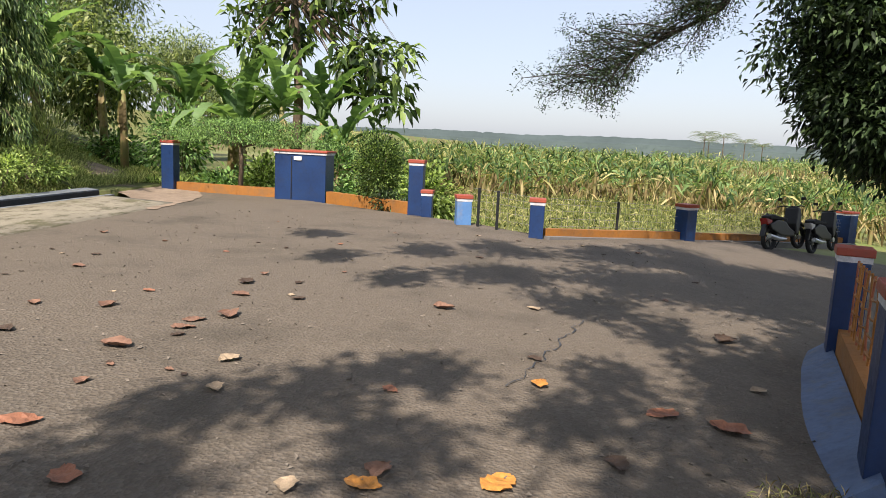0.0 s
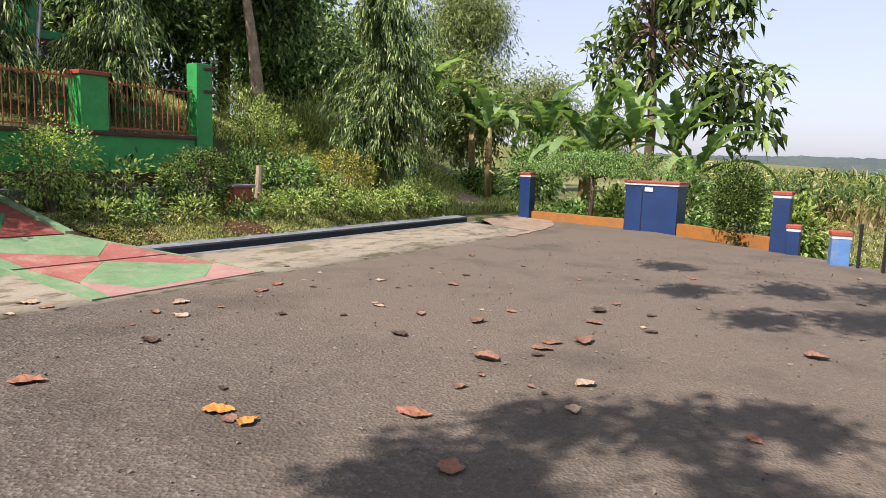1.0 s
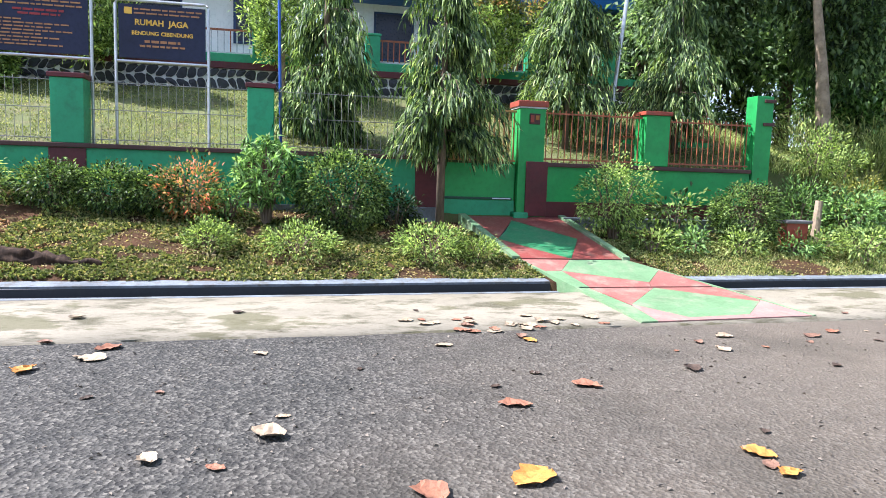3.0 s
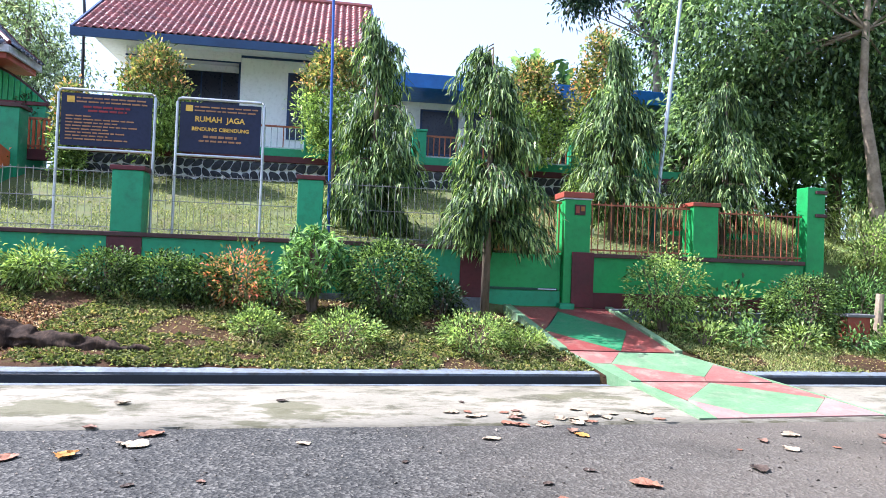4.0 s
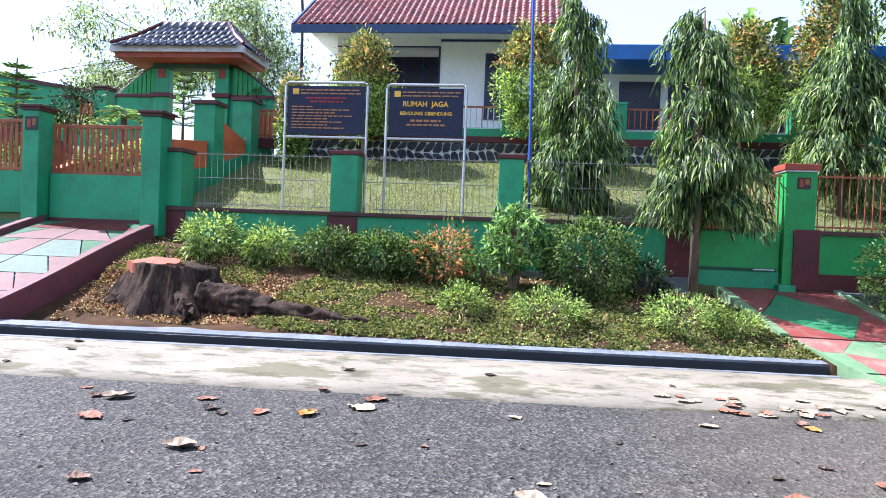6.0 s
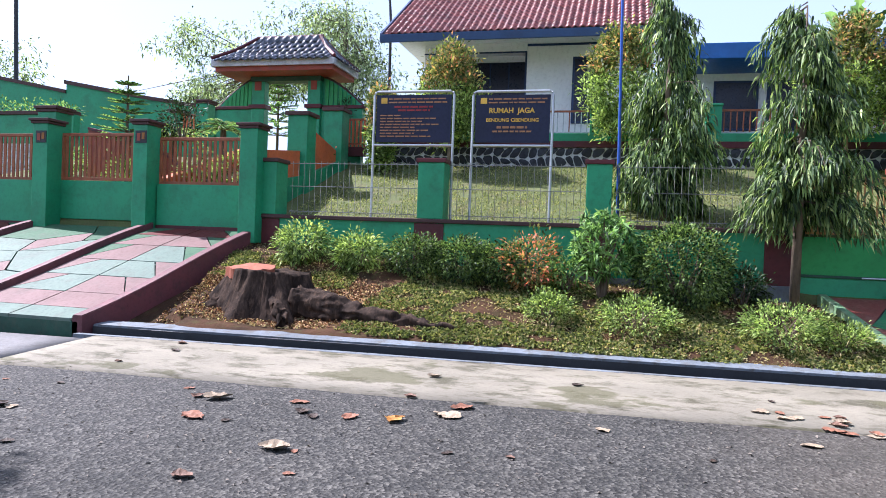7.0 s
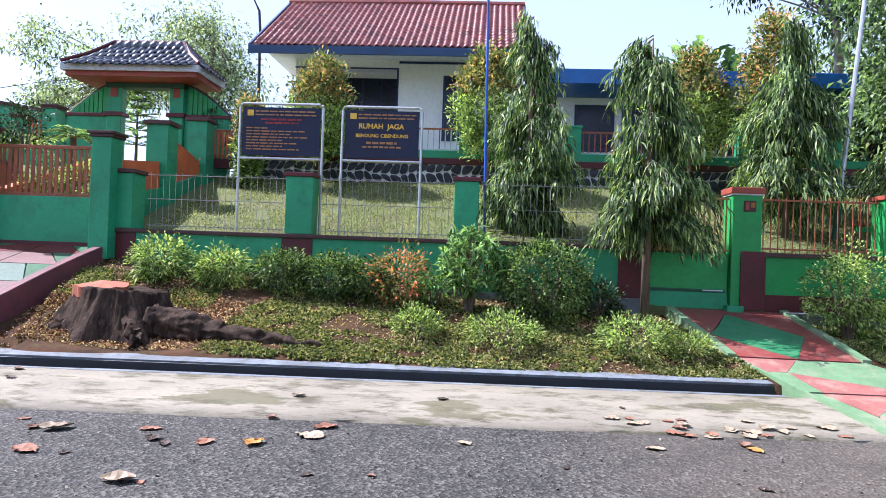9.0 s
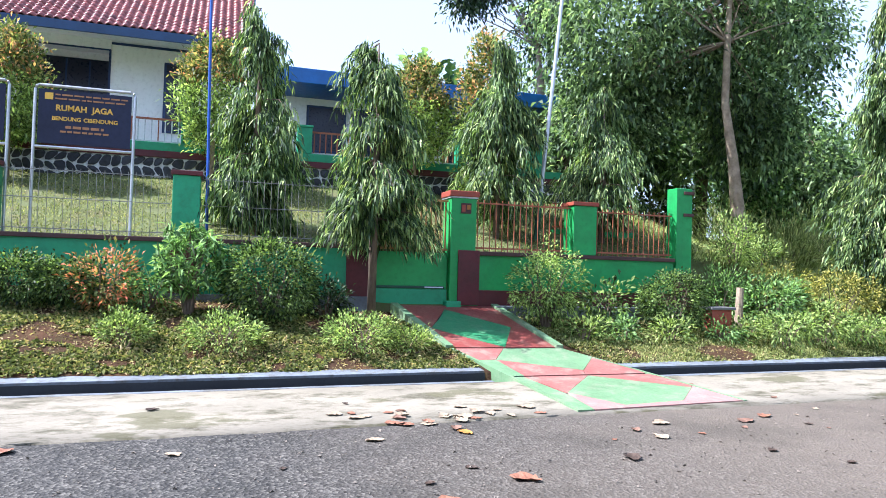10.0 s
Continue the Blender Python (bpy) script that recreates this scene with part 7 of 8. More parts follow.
def hanging_limb(t):
    """The rain tree's low limb: it forks again and again into sprays of tiny leaves."""
    global rng
    rng = np.random.default_rng(93)
    main = [Vector(p) for p in ((6.6, 11.4, 5.9), (4.7, 12.2, 5.2), (3.35, 12.5, 4.5), (2.95, 12.5, 3.92), (2.15, 12.5, 3.46), (1.50, 12.5, 3.10), (0.85, 12.5, 2.60))]
    part("low_limb", tube(main, [0.10, 0.08, 0.055, 0.042, 0.03, 0.018, 0.006], 8, lump=0.2), DARKBARK, t, smooth=True)
    bm = bmesh.new()
    fine = []
    for k in range(58):
        q = 1.6 + 4.3 * rng.random()
        i = int(q)
        a = main[i].lerp(main[i + 1], q - i)
        side = rng.uniform(-1.0, 1.0)
        far = rng.uniform(0.5, 1.3)
        turn = 3.50 + 1.0 * side
        b = a + Vector((math.cos(turn) * far, rng.normal(0, 0.35), math.sin(turn) * far * 0.8))
        m = a.lerp(b, 0.5) + Vector((0, 0, 0.10 + 0.06 * side))
        tube([a, m, b], [0.02, 0.013, 0.006], 5, bm)
        for f in np.linspace(0.25, 1.0, 6):
            c = a.lerp(m, f * 2) if f < 0.5 else m.lerp(b, f * 2 - 1)
            for w in (-1, 1):
                reach = rng.uniform(0.18, 0.46) * (1.15 - 0.5 * f)
                d = (b - a).normalized()
                n = Vector((-d.z, rng.normal(0, 0.5), d.x)) * w
                e = c + (d * 0.75 + n * 0.75).normalized() * reach + Vector((0, 0, -0.03))
                tube([c, c.lerp(e, 0.5) + Vector((0, 0, 0.02)), e], [0.006, 0.004, 0.002], 3, bm)
                fine += [c.lerp(e, v) for v in (0.45, 0.75, 1.0)]
    part("twig_mass", bm, DARKBARK, t, smooth=True, kind="stuff")
    pos, axis = clumps(np.array(fine), 8, 0.034, 0.6, 0.0)
    m = len(pos)
    leaves("fine_leaves", pos, axis * (1, 1, 0.4), rng.uniform(0.045, 0.075, m), rng.uniform(0.018, 0.03, m), L_DARK, t, 0.15, 0.15, kind="stuff")


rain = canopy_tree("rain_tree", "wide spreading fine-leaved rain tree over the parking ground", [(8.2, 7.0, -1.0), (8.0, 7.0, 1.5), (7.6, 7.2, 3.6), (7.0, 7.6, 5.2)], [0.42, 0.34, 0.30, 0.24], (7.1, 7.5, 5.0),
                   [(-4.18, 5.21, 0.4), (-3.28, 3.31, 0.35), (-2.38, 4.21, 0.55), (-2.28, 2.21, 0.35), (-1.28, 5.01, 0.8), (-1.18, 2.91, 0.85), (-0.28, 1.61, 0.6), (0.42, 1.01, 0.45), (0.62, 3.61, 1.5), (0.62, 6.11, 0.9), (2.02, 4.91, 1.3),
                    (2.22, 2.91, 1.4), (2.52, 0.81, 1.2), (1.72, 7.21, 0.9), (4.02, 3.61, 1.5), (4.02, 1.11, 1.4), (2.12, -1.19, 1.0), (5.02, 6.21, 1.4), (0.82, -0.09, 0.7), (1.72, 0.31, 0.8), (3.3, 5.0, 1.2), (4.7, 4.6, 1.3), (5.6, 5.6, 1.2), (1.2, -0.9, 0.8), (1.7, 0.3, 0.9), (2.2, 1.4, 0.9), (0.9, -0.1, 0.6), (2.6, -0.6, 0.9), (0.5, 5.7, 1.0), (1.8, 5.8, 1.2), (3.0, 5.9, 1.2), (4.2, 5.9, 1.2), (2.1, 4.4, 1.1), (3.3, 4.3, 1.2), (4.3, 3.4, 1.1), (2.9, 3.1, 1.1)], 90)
hanging_limb(rain)
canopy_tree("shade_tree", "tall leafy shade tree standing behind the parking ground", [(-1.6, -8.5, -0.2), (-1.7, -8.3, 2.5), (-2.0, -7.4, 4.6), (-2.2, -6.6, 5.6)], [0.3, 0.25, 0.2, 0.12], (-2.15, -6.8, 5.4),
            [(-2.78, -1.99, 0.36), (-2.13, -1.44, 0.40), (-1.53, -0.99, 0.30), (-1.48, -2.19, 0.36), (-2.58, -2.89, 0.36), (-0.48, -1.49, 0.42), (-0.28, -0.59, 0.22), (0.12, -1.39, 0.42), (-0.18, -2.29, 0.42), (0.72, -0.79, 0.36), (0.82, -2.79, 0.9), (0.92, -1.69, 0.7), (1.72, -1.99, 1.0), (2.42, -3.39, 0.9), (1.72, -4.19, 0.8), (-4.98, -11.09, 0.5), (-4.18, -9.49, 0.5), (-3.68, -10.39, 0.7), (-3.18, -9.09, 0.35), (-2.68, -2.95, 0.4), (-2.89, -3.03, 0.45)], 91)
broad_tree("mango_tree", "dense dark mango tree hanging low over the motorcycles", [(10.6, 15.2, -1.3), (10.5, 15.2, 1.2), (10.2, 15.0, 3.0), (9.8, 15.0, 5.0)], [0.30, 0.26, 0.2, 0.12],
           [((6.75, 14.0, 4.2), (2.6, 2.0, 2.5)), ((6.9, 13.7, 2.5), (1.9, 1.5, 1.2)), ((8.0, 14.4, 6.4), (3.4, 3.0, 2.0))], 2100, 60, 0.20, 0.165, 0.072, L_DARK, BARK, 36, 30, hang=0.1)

# fine-leaved trees behind the gatehouse, the haze over them put into the leaf colour
broad_tree("far_spreading_tree", "haze-paled fine-leaved spreading tree behind the gatehouse", [(-26.0, -15.5, 2.0), (-26.0, -15.0, 5.5), (-25.5, -14.0, 8.0)], [0.25, 0.2, 0.1],
           [((-25.0, -16.0, 8.0), (3.4, 3.4, 1.6)), ((-25.0, -12.5, 8.4), (2.6, 2.6, 1.8)), ((-25.5, -18.5, 6.6), (2.2, 2.2, 1.2))], 700, 38, 0.26, 0.16, 0.07, L_HAZED, BARK, 37, 50, flat=0.5, gap=0.12)
broad_tree("far_spreading_tree", "leafy tree rising behind the gatehouse roof", [(-24.0, -10.4, 3.0), (-24.0, -10.4, 6.5), (-24.0, -10.3, 9.0)], [0.2, 0.15, 0.06],
           [((-24, -10.8, 8.6), (1.6, 1.8, 1.8)), ((-24, -9.6, 6.6), (1.4, 1.5, 1.8))], 240, 36, 0.26, 0.16, 0.07, L_HAZED, BARK, 38, 20)
broad_tree("far_spreading_tree", "haze-paled fine-leaved tree behind the boundary wall", [(-22.0, -25.5, 3.0), (-22, -25.5, 6.0)], [0.2, 0.1], [((-22, -25.0, 7.6), (2.4, 2.4, 1.5))], 170, 34, 0.28, 0.16, 0.07, L_HAZED, BARK, 39, 16, gap=0.2)


# ---- front garden plants behind the picket fence ----
def norfolk_pine(x, y, z, low, tiers, wide, label, seed):
    global rng
    rng = np.random.default_rng(seed)
    t = thing("norfolk_pine", label, "tree", (x, y, z), "tiered pines")
    part("trunk", tube([(x, y, z), (x, y, low + tiers * 0.2)], [0.05, 0.012], 7), BARK, t)
    c, d = [], []
    for k in range(tiers):
        h = low + k * 0.2
        r = wide * (1 - k / (tiers + 1.5))
        for a in range(6):
            w = a * math.pi / 3 + k * 0.4
            e = Vector((x + r * math.cos(w), y + r * math.sin(w), h + 0.08 * r))
            part("branch", tube([(x, y, h), e], [0.012, 0.005], 4), BARK, t)
            for q in np.linspace(0.15, 1, 26):
                p = Vector((x, y, h)).lerp(e, q)
                for s in (-1, 1):
                    c.append(p)
                    d.append((math.cos(w + s * 1.0), math.sin(w + s * 1.0), 0.25))
    c, d = np.array(c), np.array(d)
    leaves("needles", c, d, 0.11, 0.03, L_MID, t, 0.0, 0.2)


norfolk_pine(-13.0, -10.75, 2.5, 3.35, 7, 0.75, "young tiered pine in the front garden", 17)
norfolk_pine(-18.5, -10.06, 3.4, 4.3, 9, 0.95, "tiered pine seen through the gatehouse opening", 27)


def palm(x, y, z, h, n, length, label, seed, mat=None):
    global rng
    rng = np.random.default_rng(seed)
    t = thing("palm_plant", label, "palm", (x, y, z), "garden palms")
    part("stem", tube([(x, y, z - 0.2), (x, y, z + h)], [0.09, 0.06], 8), BARK, t)
    for k in range(n):
        a = k * 2.4
        d = Vector((math.cos(a), math.sin(a), 0))
        rise = 1.2 - 0.9 * (k / n)
        pts = [Vector((x, y, z + h)) + d * length * q * math.cos(rise * (1 - q * 0.4)) + Vector((0, 0, length * (q * math.sin(rise) - 0.65 * q * q))) for q in np.linspace(0, 1, 8)]
        fr = part("frond", tube(pts, [0.012] * 7 + [0.004], 4), STALK, t)
        c, ax = [], []
        s = Vector((-d.y, d.x, 0))
        for q in np.linspace(0.15, 1, 22):
            i = min(6, int(q * 7))
            p = pts[i].lerp(pts[i + 1], q * 7 - i) if q < 1 else pts[-1]
            for sg in (-1, 1):
                c.append(p)
                ax.append(s * sg + d * 0.5 + Vector((0, 0, 0.15)))
        v, f = leaf_arrays(np.array(c), np.array(ax), length * 0.32, 0.03, 0.3, 0.2)
        lf = raw("leaf_blade", v, f, mat or L_LIGHT, None)
        lf.parent = fr
    return t


palm(-13.6, -10.0, 2.7, 0.75, 11, 0.85, "young feathery palm in the front garden", 18)
palm(-13.2, -8.55, 2.7, 0.9, 12, 0.55, "small dark palm in the front garden", 19, L_MID)
for k, (x, y, h, m, lab) in enumerate(((-13.0, -9.4, 0.75, L_DARK, "rounded dark shrub in the front garden"), (-12.4, -7.8, 0.7, L_LIGHT, "bright yellow-green shrub in the front garden"), (-12.6, -8.6, 0.5, L_LIGHT, "bright yellow-green shrub in the front garden"),
                                       (-12.6, -10.4, 0.45, L_LIGHT, "low bright shrub in the front garden"), (-12.7, -12.2, 0.5, L_LIGHT, "low bright shrub in the front garden"), (-13.5, -12.8, 0.6, L_MID, "green shrub in the front garden"),
                                       (-16.6, -7.0, 0.7, L_DARK, "rounded potted shrub by the gatehouse"), (-15.0, -7.4, 0.5, L_REDBUSH, "small reddish shrub by the stairs"))):
    bush("front_garden_shrub", lab, x, y, tz(x, y) + (0.9 if x < -16 or k == 0 else 0.0), 0.42, 0.45, h, 900, 0.09, 0.035, m, 400 + k, 4, group="front garden shrubs", up=0.4)
for k in range(9):
    y = -14.0 - k * 0.95
    bush("planter_plant", "trailing plant on the planter wall", -14.6, y, 4.0, 0.3, 0.5, 0.45 + 0.1 * (k % 3), 420, 0.10, 0.035, L_MID, 430 + k, 3, group="planter plants", up=0.3)


# ---- ground cover and grass ----
def scatter(name, label, n, x0, x1, y0, y1, keep, length, width, mat, seed, lift=0.0, upright=1.0):
    global rng
    rng = np.random.default_rng(seed)
    p = np.stack([rng.uniform(x0, x1, n), rng.uniform(y0, y1, n)], 1)
    sel = keep(p[:, 0], p[:, 1])
    p = p[sel]
    z = terrain(p[:, 0], p[:, 1])
    pos = np.concatenate([p, (z + lift)[:, None]], 1)
    m = len(pos)
    axis = rng.normal(0, 0.6, (m, 3)) + (0, 0, upright)
    ob = leaves(name, pos, axis, length * rng.uniform(0.5, 1.3, m), width * rng.uniform(0.7, 1.3, m), mat, None, 0.3, 0.2, label, "stuff")
    ob["category"] = "grass"
    return ob


def patchy(scale, level, seed):
    def f(x, y):
        return np.array([noise.noise((a * scale, b * scale, seed)) for a, b in zip(x, y)]) > level
    return f


def in_bed(x, y):
    u = x + 0.05 * y
    on_path = (y > 2.62 + (x + 11.42) * 0.19) & (y < 4.45 + (x + 11.42) * 0.25)
    return (u < -8.68) & (x > -11.45) & (y > -7.3 + 0.2 * (x + 11.3)) & ~on_path


bed_b = patchy(3.2, -0.34, 4.0)


def bed_a(x, y):
    return patchy(1.1, -0.33, 1.0)(x, y) & bed_b(x, y)


scatter("ground_cover", "yellow-green creeping ground cover over red soil", 98000, -11.45, -8.6, -6.8, 3.3,
        lambda x, y: in_bed(x, y) & bed_a(x, y) & (x > -10.9) & ~((x > -9.95) & (y < -4.0)), 0.07, 0.034, L_COVER, 500, 0.005, 0.7)
scatter("ground_cover", "green creeping ground cover beside the path", 42000, -11.45, -8.6, 4.0, 14.0,
        lambda x, y: in_bed(x, y) & patchy(0.9, -0.28, 2.0)(x, y), 0.07, 0.03, L_COVER, 501, 0.005, 0.9)
scatter("bed_grass", "short green grass between the bed and the drain", 60000, -10.6, -8.65, 4.6, 14.0, lambda x, y: in_bed(x, y) & patchy(0.7, -0.35, 6.0)(x, y), 0.085, 0.009, L_BANK, 512, 0.0, 1.0)
scatter("bed_litter", "dry leaf litter on the red soil", 30000, -11.4, -8.7, -6.8, 9.0, lambda x, y: in_bed(x, y), 0.05, 0.025, L_DRY, 502, 0.006, 0.15)
scatter("wood_chips", "reddish wood chips and bark round the stump", 16000, -10.6, -8.75, -7.0, -3.0, lambda x, y: in_bed(x, y) & (np.hypot(x + 9.3, (y + 5.3) * 0.55) < 1.15), 0.06, 0.025, L_CHIPS, 508, 0.006, 0.12)
scatter("lawn_grass", "short sunlit grass on the slope below the house", 60000, -16.0, -11.75, -6.4, 8.5, lambda x, y: patchy(1.6, -0.35, 3.0)(x, y), 0.07, 0.012, L_GRASS, 503, 0.0, 1.0)
scatter("bank_grass", "long pale green grass on the bank", 120000, -19.0, -9.2, 8.6, 22.0, lambda x, y: (x + 0.05 * y < -9.0) & (x < -11.2 + 0.0 * y) | (y > 14.3) & (x < -9.9), 0.30, 0.016, L_BANK, 504, 0.0, 1.6)
scatter("edge_weeds", "weeds along the low boundary wall", 14000, -10.0, -1.0, 16.2, 20.5, lambda x, y: y > 17.0 - 0.62 * np.maximum(0, x + 4.7), 0.30, 0.04, L_LIGHT, 505, 0.0, 1.2)
scatter("corner_grass", "dry grass tufts by the corner post", 5000, 0.6, 2.1, 1.9, 3.5, lambda x, y: (x > 0.75 + 0.35 * (y - 2)) & (x < 1.75), 0.09, 0.007, L_DRY, 506, 0.12, 0.5)
scatter("corner_grass", "green grass tufts by the corner post", 2500, 0.6, 2.1, 1.9, 3.5, lambda x, y: (x > 0.75 + 0.35 * (y - 2)) & (x < 1.75), 0.10, 0.006, L_GRASS, 507, 0.12, 0.8)


# ---- the field past the fence ----
def field_plants():
    global rng
    rng = np.random.default_rng(61)
    n = 1300
    d = 27 + 75 * rng.random(n) ** 1.3
    a2 = np.radians(rng.uniform(-16, 50, n))
    x, y = d * np.sin(a2), d * np.cos(a2)
    z = terrain(x, y)
    h = rng.uniform(1.5, 2.5, n)
    for nm, per, low, hi, lo_ax, mat, ln, wd, lab in (("banana_field", 14, 0.42, 0.78, 0.9, L_BANANA, 0.85, 0.10, "field of young banana plants past the fence"),
                                                      ("dry_banana_leaves", 14, 0.25, 0.62, -1.3, L_DRY, 0.65, 0.10, "dry straw-coloured leaves hanging in the banana field"),
                                                      ("pale_field_leaves", 16, 0.40, 0.85, 0.8, L_GRASS, 0.80, 0.07, "yellow-green leaves in the banana field")):
        c = np.repeat(np.stack([x, y, z], 1), per, 0)
        hh = np.repeat(h, per)
        m = len(c)
        c[:, 2] += hh * rng.uniform(low, hi, m)
        c[:, :2] += rng.normal(0, 0.35, (m, 2))
        ax = rng.normal(0, 0.75, (m, 3)) + (0, 0, lo_ax)
        ob = leaves(nm, c, ax, ln * rng.uniform(0.6, 1.3, m), wd * rng.uniform(0.6, 1.3, m), mat, None, 0.35 if lo_ax > 0 else 0.1, 0.25, lab, "stuff")
        ob["category"] = "field"
    bm_v, bm_f = [], []
    k = 5
    ang = np.arange(k) * 2 * math.pi / k
    for i in range(n):
        base = np.stack([x[i] + 0.09 * np.cos(ang), y[i] + 0.09 * np.sin(ang), np.full(k, z[i] - 0.1)], 1)
        top = np.stack([x[i] + 0.05 * np.cos(ang), y[i] + 0.05 * np.sin(ang), np.full(k, z[i] + h[i] * 0.6)], 1)
        o = len(bm_v) * 2 * k
        bm_v.append(np.concatenate([base, top]))
        bm_f += [(o + j, o + (j + 1) % k, o + k + (j + 1) % k, o + k + j) for j in range(k)]
    ob = raw("field_stems", np.concatenate(bm_v), np.array(bm_f), STALK, None, "pale stems of the banana field", "stuff")
    ob["category"] = "field"
    # low green crop before it
    n = 60000
    d = 17 + 14 * rng.random(n)
    a = np.radians(rng.uniform(-14, 48, n))
    x, y = d * np.sin(a), d * np.cos(a)
    sel = (y > 14.2 + 1.1 * np.maximum(0, x + 0.3)) & ((x > -1.5) | (y > 18.5))
    x, y = x[sel], y[sel]
    pos = np.stack([x, y, terrain(x, y) + 0.05], 1)
    m = len(pos)
    tall = 0.45 + 0.4 * np.array([noise.noise((p * 0.25, q * 0.25, 9)) for p, q in zip(x, y)])
    pos[:, 2] += tall * rng.random(m)
    ob = leaves("field_weeds", pos, rng.normal(0, 0.6, (m, 3)) + (0, 0, 0.9), 0.22 * rng.uniform(0.6, 1.4, m), 0.03 * rng.uniform(0.6, 1.3, m), L_GRASS, None, 0.3, 0.2, "green weeds and crop at the field's edge", "stuff")
    ob["category"] = "field"


field_plants()


def far_ridge():
    """The low wooded ridge on the horizon, as a lumpy mesh of tree tops."""
    vs, fs = [], []
    n = 260
    for i in range(n + 1):
        a = radians(-34 + 84 * i / n)
        k = i / n
        for j, (d, h) in enumerate(((300, -3), (305, 0.62), (318, 1.0), (345, 0.55), (380, -3))):
            top = 7.6 + 1.2 * noise.noise((k * 7, 0, 0)) + 0.6 * noise.noise((k * 60, j * 2.0, 0)) + 0.5 * noise.noise((k * 160, j * 3.0, 4))
            top *= 1.0 if k < 0.62 else max(0.35, 1 - (k - 0.62) * 2.2)
            vs.append((d * math.sin(a), d * math.cos(a), top * h if h > 0 else h))
    for i in range(n):
        for j in range(4):
            o = i * 5 + j
            fs.append((o, o + 5, o + 6, o + 1))
    me = bpy.data.meshes.new("far_ridge")
    me.from_pydata(vs, [], fs)
    # distance haze is mixed into this blue-grey wood colour
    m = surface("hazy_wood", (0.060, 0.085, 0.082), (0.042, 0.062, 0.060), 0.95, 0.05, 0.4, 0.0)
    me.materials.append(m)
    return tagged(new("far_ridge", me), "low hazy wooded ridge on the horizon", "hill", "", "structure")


far_ridge()
# palms standing up far off at the field's end
for k, (x, y, s) in enumerate(((25.2, 110, 0.75), (28.2, 111, 0.72), (31.6, 112, 0.6), (34.5, 113, 0.5), (26.8, 114, 0.6))):
    palm(x, y, tz(x, y), 4.4 * s + 1.2, 13, 3.4 * s, "far palm standing above the field", 600 + k, L_FAR)


# ---- fallen leaves and grit ----
def curled_leaf(k):
    """A dry, crumpled leaf one unit long, with an uneven outline and a short stalk end."""
    r = random.Random(k)
    me = bpy.data.meshes.new("fallen_leaf")
    n, vs, fs = 9, [], []
    curl, twist, bend = r.uniform(0.15, 0.75), r.uniform(-0.7, 0.7), r.uniform(-0.25, 0.25)
    for i in range(n):
        q = i / (n - 1)
        w = r.uniform(0.62, 0.78) * math.sin(math.pi * (0.04 + 0.93 * q ** 0.85)) ** 0.8
        z = 0.12 * curl * (2 * q - 1) ** 2
        tw = twist * (q - 0.5)
        for s in (-1, -0.5, 0, 0.5, 1):
            ragged = 1 + (0.25 * r.uniform(-1, 1) if abs(s) == 1 else 0)
            lift = curl * 0.34 * abs(s) ** 1.7 * w + 0.03 * r.uniform(-1, 1)
            vs.append((s * w * 0.5 * ragged * math.cos(tw) + bend * (q - 0.5) ** 2 * 2, q - 0.5 + 0.03 * r.uniform(-1, 1), z + lift + s * w * 0.4 * math.sin(tw)))
    for i in range(n - 1):
        for j in range(4):
            o = i * 5 + j
            fs.append((o, o + 1, o + 6, o + 5))
    me.from_pydata(vs, [], fs)
    low = min(v.co.z for v in me.vertices)
    for v in me.vertices:
        v.co.z -= low
    return me


LEAF_MESHES = []
for c, m in enumerate(FALLEN):
    for k in range(3):
        me = curled_leaf(c * 3 + k)
        me.materials.append(m)
        LEAF_MESHES.append((c, me))
TONE = ("brown", "orange", "pale", "dark", "rust")


def fallen(x, y, tone, size, turn, z=None):
    c, me = LEAF_MESHES[tone * 3 + int(abs(x * 37 + y * 17)) % 3]
    u = x + 0.05 * y
    if z is None:
        z = lz(x, y) if u > -6.45 else float(strip_z(np.array(x), np.array(y))) if u > -8.1 else tz(x, y)
    ob = new("fallen_leaf", me)
    ob.matrix_basis = pose(x, y, z + 0.003, 0, 0, turn) @ Matrix.Scale(size * 1.15, 4)
    return tagged(ob, "curled %s fallen leaf on the %s" % (TONE[tone], "asphalt" if u > -6.45 else "concrete strip" if u > -8.1 else "ground"), "leaf", "fallen leaves")


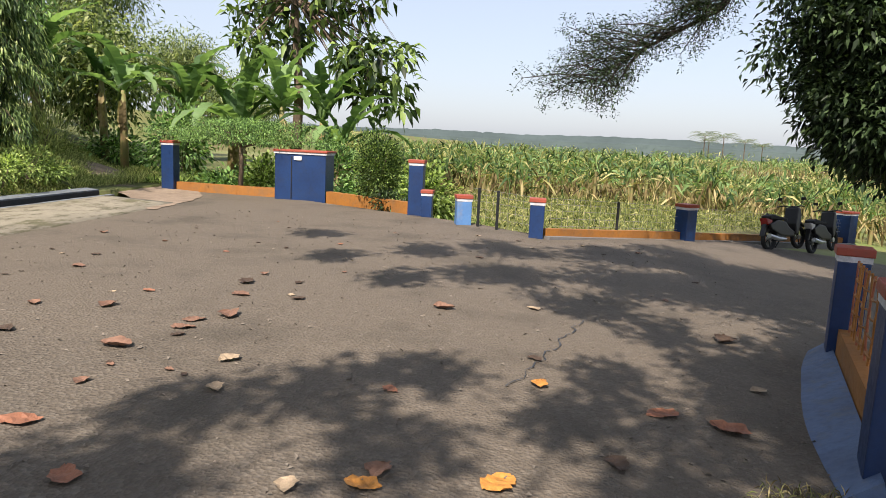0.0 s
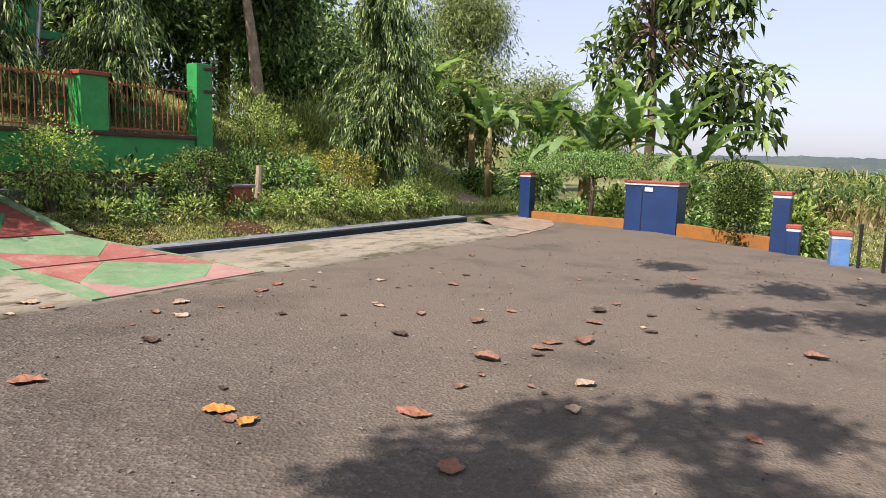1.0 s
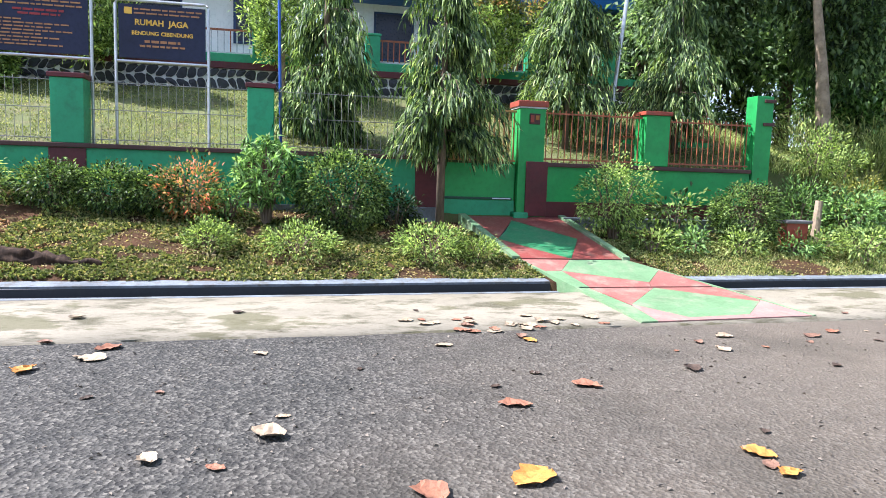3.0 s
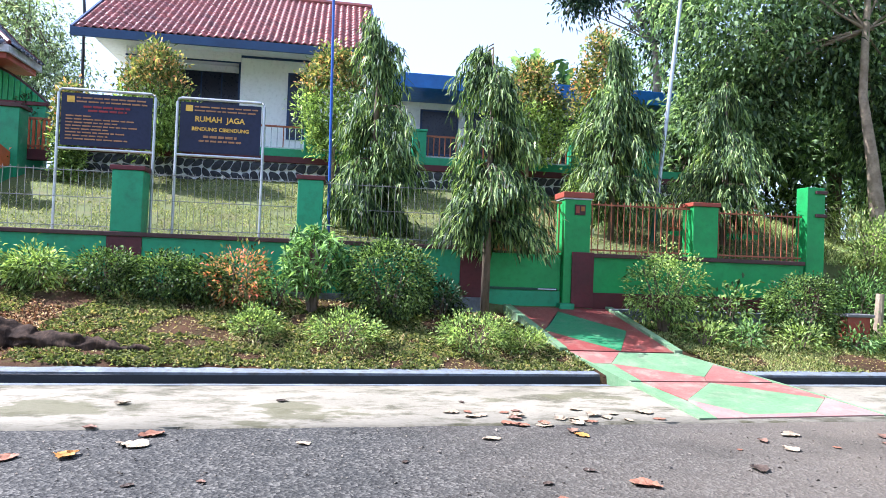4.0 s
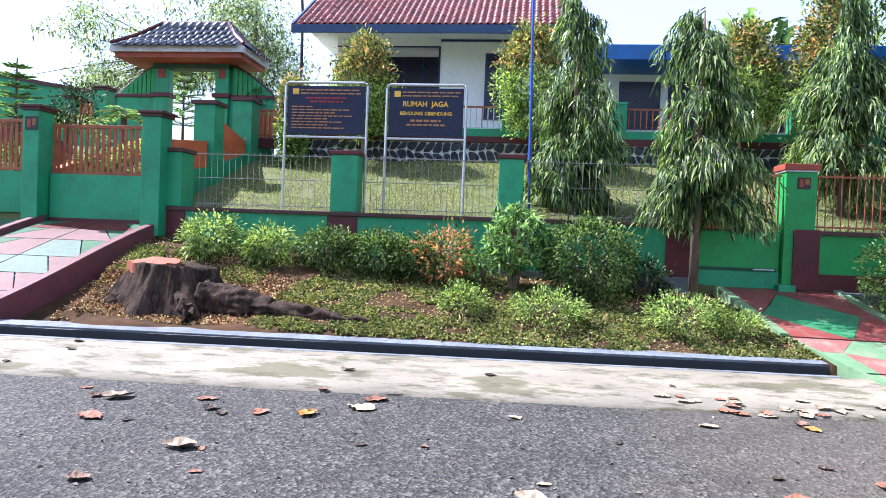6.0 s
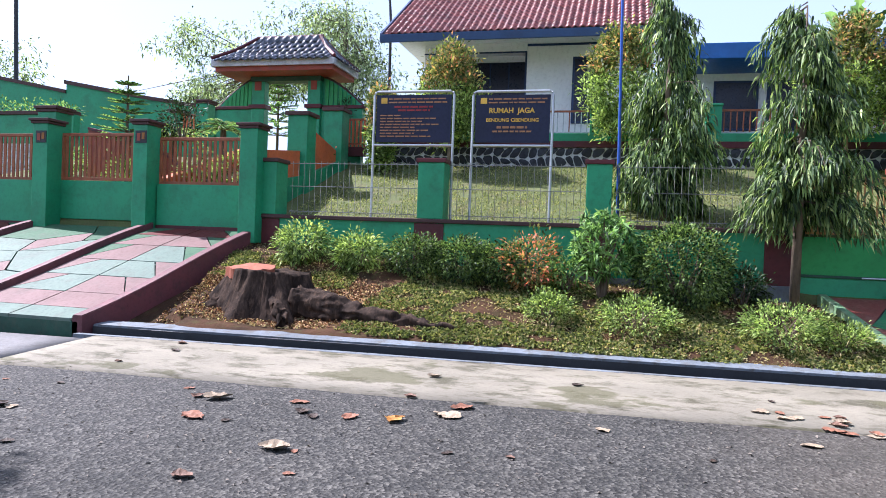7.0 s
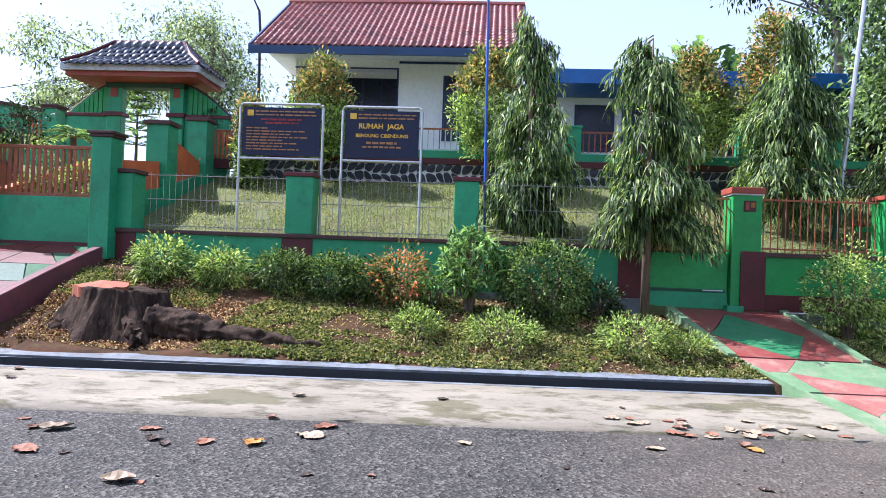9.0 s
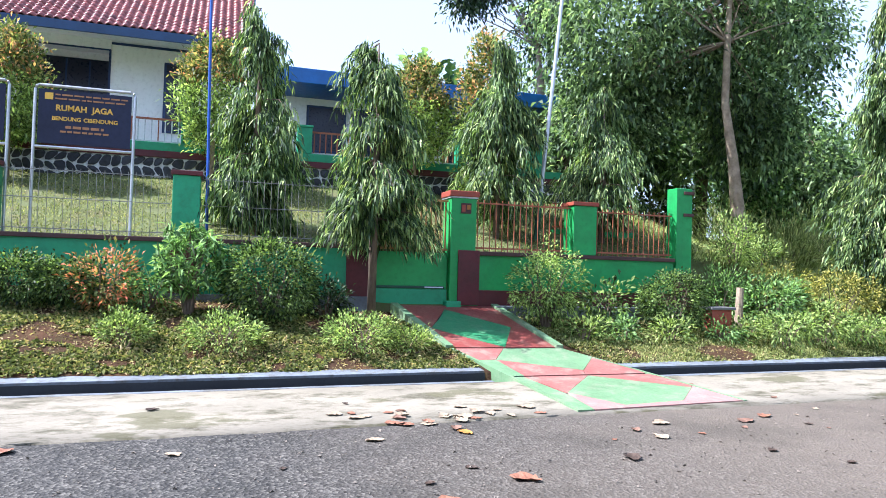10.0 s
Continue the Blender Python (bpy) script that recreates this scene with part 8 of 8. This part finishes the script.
PARKING_LEAVES = [(-2.76, 6.65, 3, 0.20), (-2.59, 6.10, 0, 0.18), (-2.55, 5.13, 0, 0.16), (-2.36, 5.34, 0, 0.20), (-0.69, 6.27, 0, 0.18), (1.89, 6.49, 3, 0.25),
    (0.14, 6.74, 2, 0.13), (1.75, 5.06, 2, 0.12), (-3.44, 5.35, 0, 0.16), (-4.72, 6.82, 0, 0.16), (-5.52, 6.41, 2, 0.12), (-6.20, 5.34, 4, 0.16)]
ROAD_LEAVES = [(-2.73, 4.35, 0, 0.20), (-1.87, 4.26, 2, 0.14), (-1.72, 3.73, 2, 0.12), (-2.53, 4.91, 0, 0.16), (0.18, 4.52, 1, 0.14), (1.32, 4.20, 4, 0.22),
    (0.94, 4.30, 4, 0.20), (0.58, 3.46, 3, 0.15), (-0.61, 2.84, 1, 0.16), (-0.01, 3.05, 1, 0.18), (-1.86, 2.59, 4, 0.16), (-2.45, 3.06, 4, 0.20),
    (-0.58, 2.98, 0, 0.14), (-0.73, 4.03, 4, 0.11), (-3.35, 2.35, 1, 0.17), (-3.08, 2.34, 1, 0.13), (-3.70, 4.49, 3, 0.16), (-3.98, -0.37, 2, 0.20),
    (-3.22, 0.95, 1, 0.24), (-3.12, 0.42, 4, 0.22), (-4.34, 1.23, 4, 0.20), (-3.20, 2.31, 0, 0.12), (-3.71, -0.97, 2, 0.13), (-4.46, -2.70, 2, 0.20)]
ROADSIDE_LEAVES = [(-5.01, 2.98, 3, 0.17), (-4.69, 1.90, 4, 0.20), (-6.04, 4.95, 0, 0.20), (-5.61, 3.64, 2, 0.16), (-5.79, -1.79, 2, 0.23), (-6.11, -1.72, 4, 0.20),
    (-6.09, 1.94, 1, 0.14), (-5.97, 1.09, 2, 0.14), (-5.49, -2.15, 1, 0.18), (-5.83, -0.49, 2, 0.12), (-6.09, 3.98, 2, 0.18), (-5.45, -2.53, 4, 0.17),
    (-5.01, -3.70, 4, 0.22), (-5.61, -3.85, 2, 0.22), (-5.47, -2.96, 3, 0.15), (-4.77, -5.72, 2, 0.20), (-4.67, -5.33, 3, 0.22), (-4.72, -5.19, 2, 0.12),
    (-5.75, -3.12, 4, 0.16), (-5.61, -4.05, 0, 0.12)]

for k, (x, y, tone, size) in enumerate(PARKING_LEAVES + ROAD_LEAVES + ROADSIDE_LEAVES):
    fallen(x, y, tone, size, k * 67 % 360)
rl = random.Random(8)
for k in range(84):
    if k < 44:
        x, y = rl.uniform(-6.3, 2.5), rl.uniform(2.5, 12)
    elif k < 58:
        x, y = rl.uniform(-8.0, -5.4), rl.uniform(-7, 9)
    else:
        x, y = rl.uniform(-6, -2.5), rl.uniform(-6, 6)
    fallen(x, y, rl.choice((0, 0, 2, 3, 3, 4)), rl.uniform(0.05, 0.13), rl.uniform(0, 360))
for k in range(26):     # a drift of dry leaves on the strip beside the path
    fallen(rl.gauss(-6.75, 0.18), rl.gauss(1.9, 0.5), rl.choice((0, 2, 2, 4)), rl.uniform(0.09, 0.17), rl.uniform(0, 360))


def grit():
    global rng
    rng = np.random.default_rng(77)
    n = 3800
    x, y = rng.uniform(-6.4, 3.0, n), rng.uniform(-6, 13, n)
    z = lot_z(x, y)
    pos = np.stack([x, y, z + 0.004], 1)
    ob = leaves("road_grit", pos, rng.normal(0, 1, (n, 3)) * (1, 1, 0.12) + (0, 0, 0.12), rng.uniform(0.012, 0.045, n), rng.uniform(0.008, 0.026, n), GRIT, None, 0.0, 0.4, "pale grit and leaf crumbs scattered on the asphalt", "stuff")
    ob["category"] = "debris"


grit()


def crack(points, width, label):
    bm = bmesh.new()
    rows = []
    r = random.Random(len(points))
    fine = []
    for a, b in zip(points, points[1:]):
        for i in range(6):
            q = i / 6
            fine.append((a[0] + (b[0] - a[0]) * q + r.uniform(-0.035, 0.035), a[1] + (b[1] - a[1]) * q + r.uniform(-0.02, 0.02)))
    for x, y in fine:
        w = width * r.uniform(0.3, 1.2)
        rows.append((bm.verts.new((x - w, y, lz(x, y) + 0.012)), bm.verts.new((x + w, y, lz(x, y) + 0.012))))
    for a, b in zip(rows, rows[1:]):
        bm.faces.new((a[0], a[1], b[1], b[0]))
    return solid("asphalt_crack", bm, DARK, label, "crack", "structure")


crack([(0.60, 6.5), (0.42, 5.9), (0.30, 5.4), (0.10, 4.75), (-0.05, 4.3)], 0.007, "dark crack running across the asphalt")


# ---- roof tiles, laid last ----
slope_len = math.hypot(3.35, pan[1] - pan[0])
tiled_slope(roof, (-20.7, -6.5, pan[1] - 0.02), (-20.7, 0.42, pan[1] - 0.02), (3.35, 0, pan[0] - pan[1]), 6.92, slope_len, REDTILE, 0.17, 0.25, 0.036, 290, "rows of red clay roof tiles")
part("ridge_cap", tube([(-20.7, -6.6, pan[1] + 0.02), (-20.7, -2.5, pan[1] + 0.04), (-20.7, 0.47, pan[1] + 0.02)], 0.10, 8), REDTILE, house, "red ridge tiles")


def hip_tiles():
    """Glazed tiles on the gatehouse slope towards the street and on its end slope."""
    me = tile_mesh(0.20, 0.26, 0.035)
    me.materials.append(DARKTILE)
    rows = 6
    for face in range(2):
        for j in range(rows):
            a0 = 1 - j / rows
            z = roof_lo + (roof_hi - roof_lo) * (0.62 * a0 + 0.38 * a0 * a0) + 0.015
            a1 = 1 - (j + 1) / rows
            z1 = roof_lo + (roof_hi - roof_lo) * (0.62 * a1 + 0.38 * a1 * a1) + 0.015
            x, y0, y1 = ex1 + (rx1 - ex1) * a0, ey0 + (ry0 - ey0) * a0, ey1 + (ry1 - ey1) * a0
            xb, yb = ex1 + (rx1 - ex1) * a1, ey1 + (ry1 - ey1) * a1
            if face == 0:
                p0, p1, fall = Vector((x, y0, z)), Vector((x, y1, z)), Vector((xb - x, 0, z1 - z))
            else:
                x0 = ex0 + (rx0 - ex0) * a0
                p0, p1, fall = Vector((x, y1, z)), Vector((x0, y1, z)), Vector((0, yb - y1, z1 - z))
            n = max(1, int((p1 - p0).length / 0.19))
            ex_, ey_ = (p1 - p0).normalized() if (p1 - p0).length > 0.01 else Vector((0, 1, 0)), fall.normalized()
            ez_ = ex_.cross(ey_)
            if ez_.z < 0:
                ez_, ex_ = -ez_, -ex_
            m = Matrix((ex_, ey_, ez_)).transposed().to_4x4()
            for i in range(n):
                q = m.copy()
                q.translation = p0.lerp(p1, (i + 0.5) / n)
                ob = new("roof_tile", me)
                ob.matrix_local = q
                ob.parent = ghroof


hip_tiles()
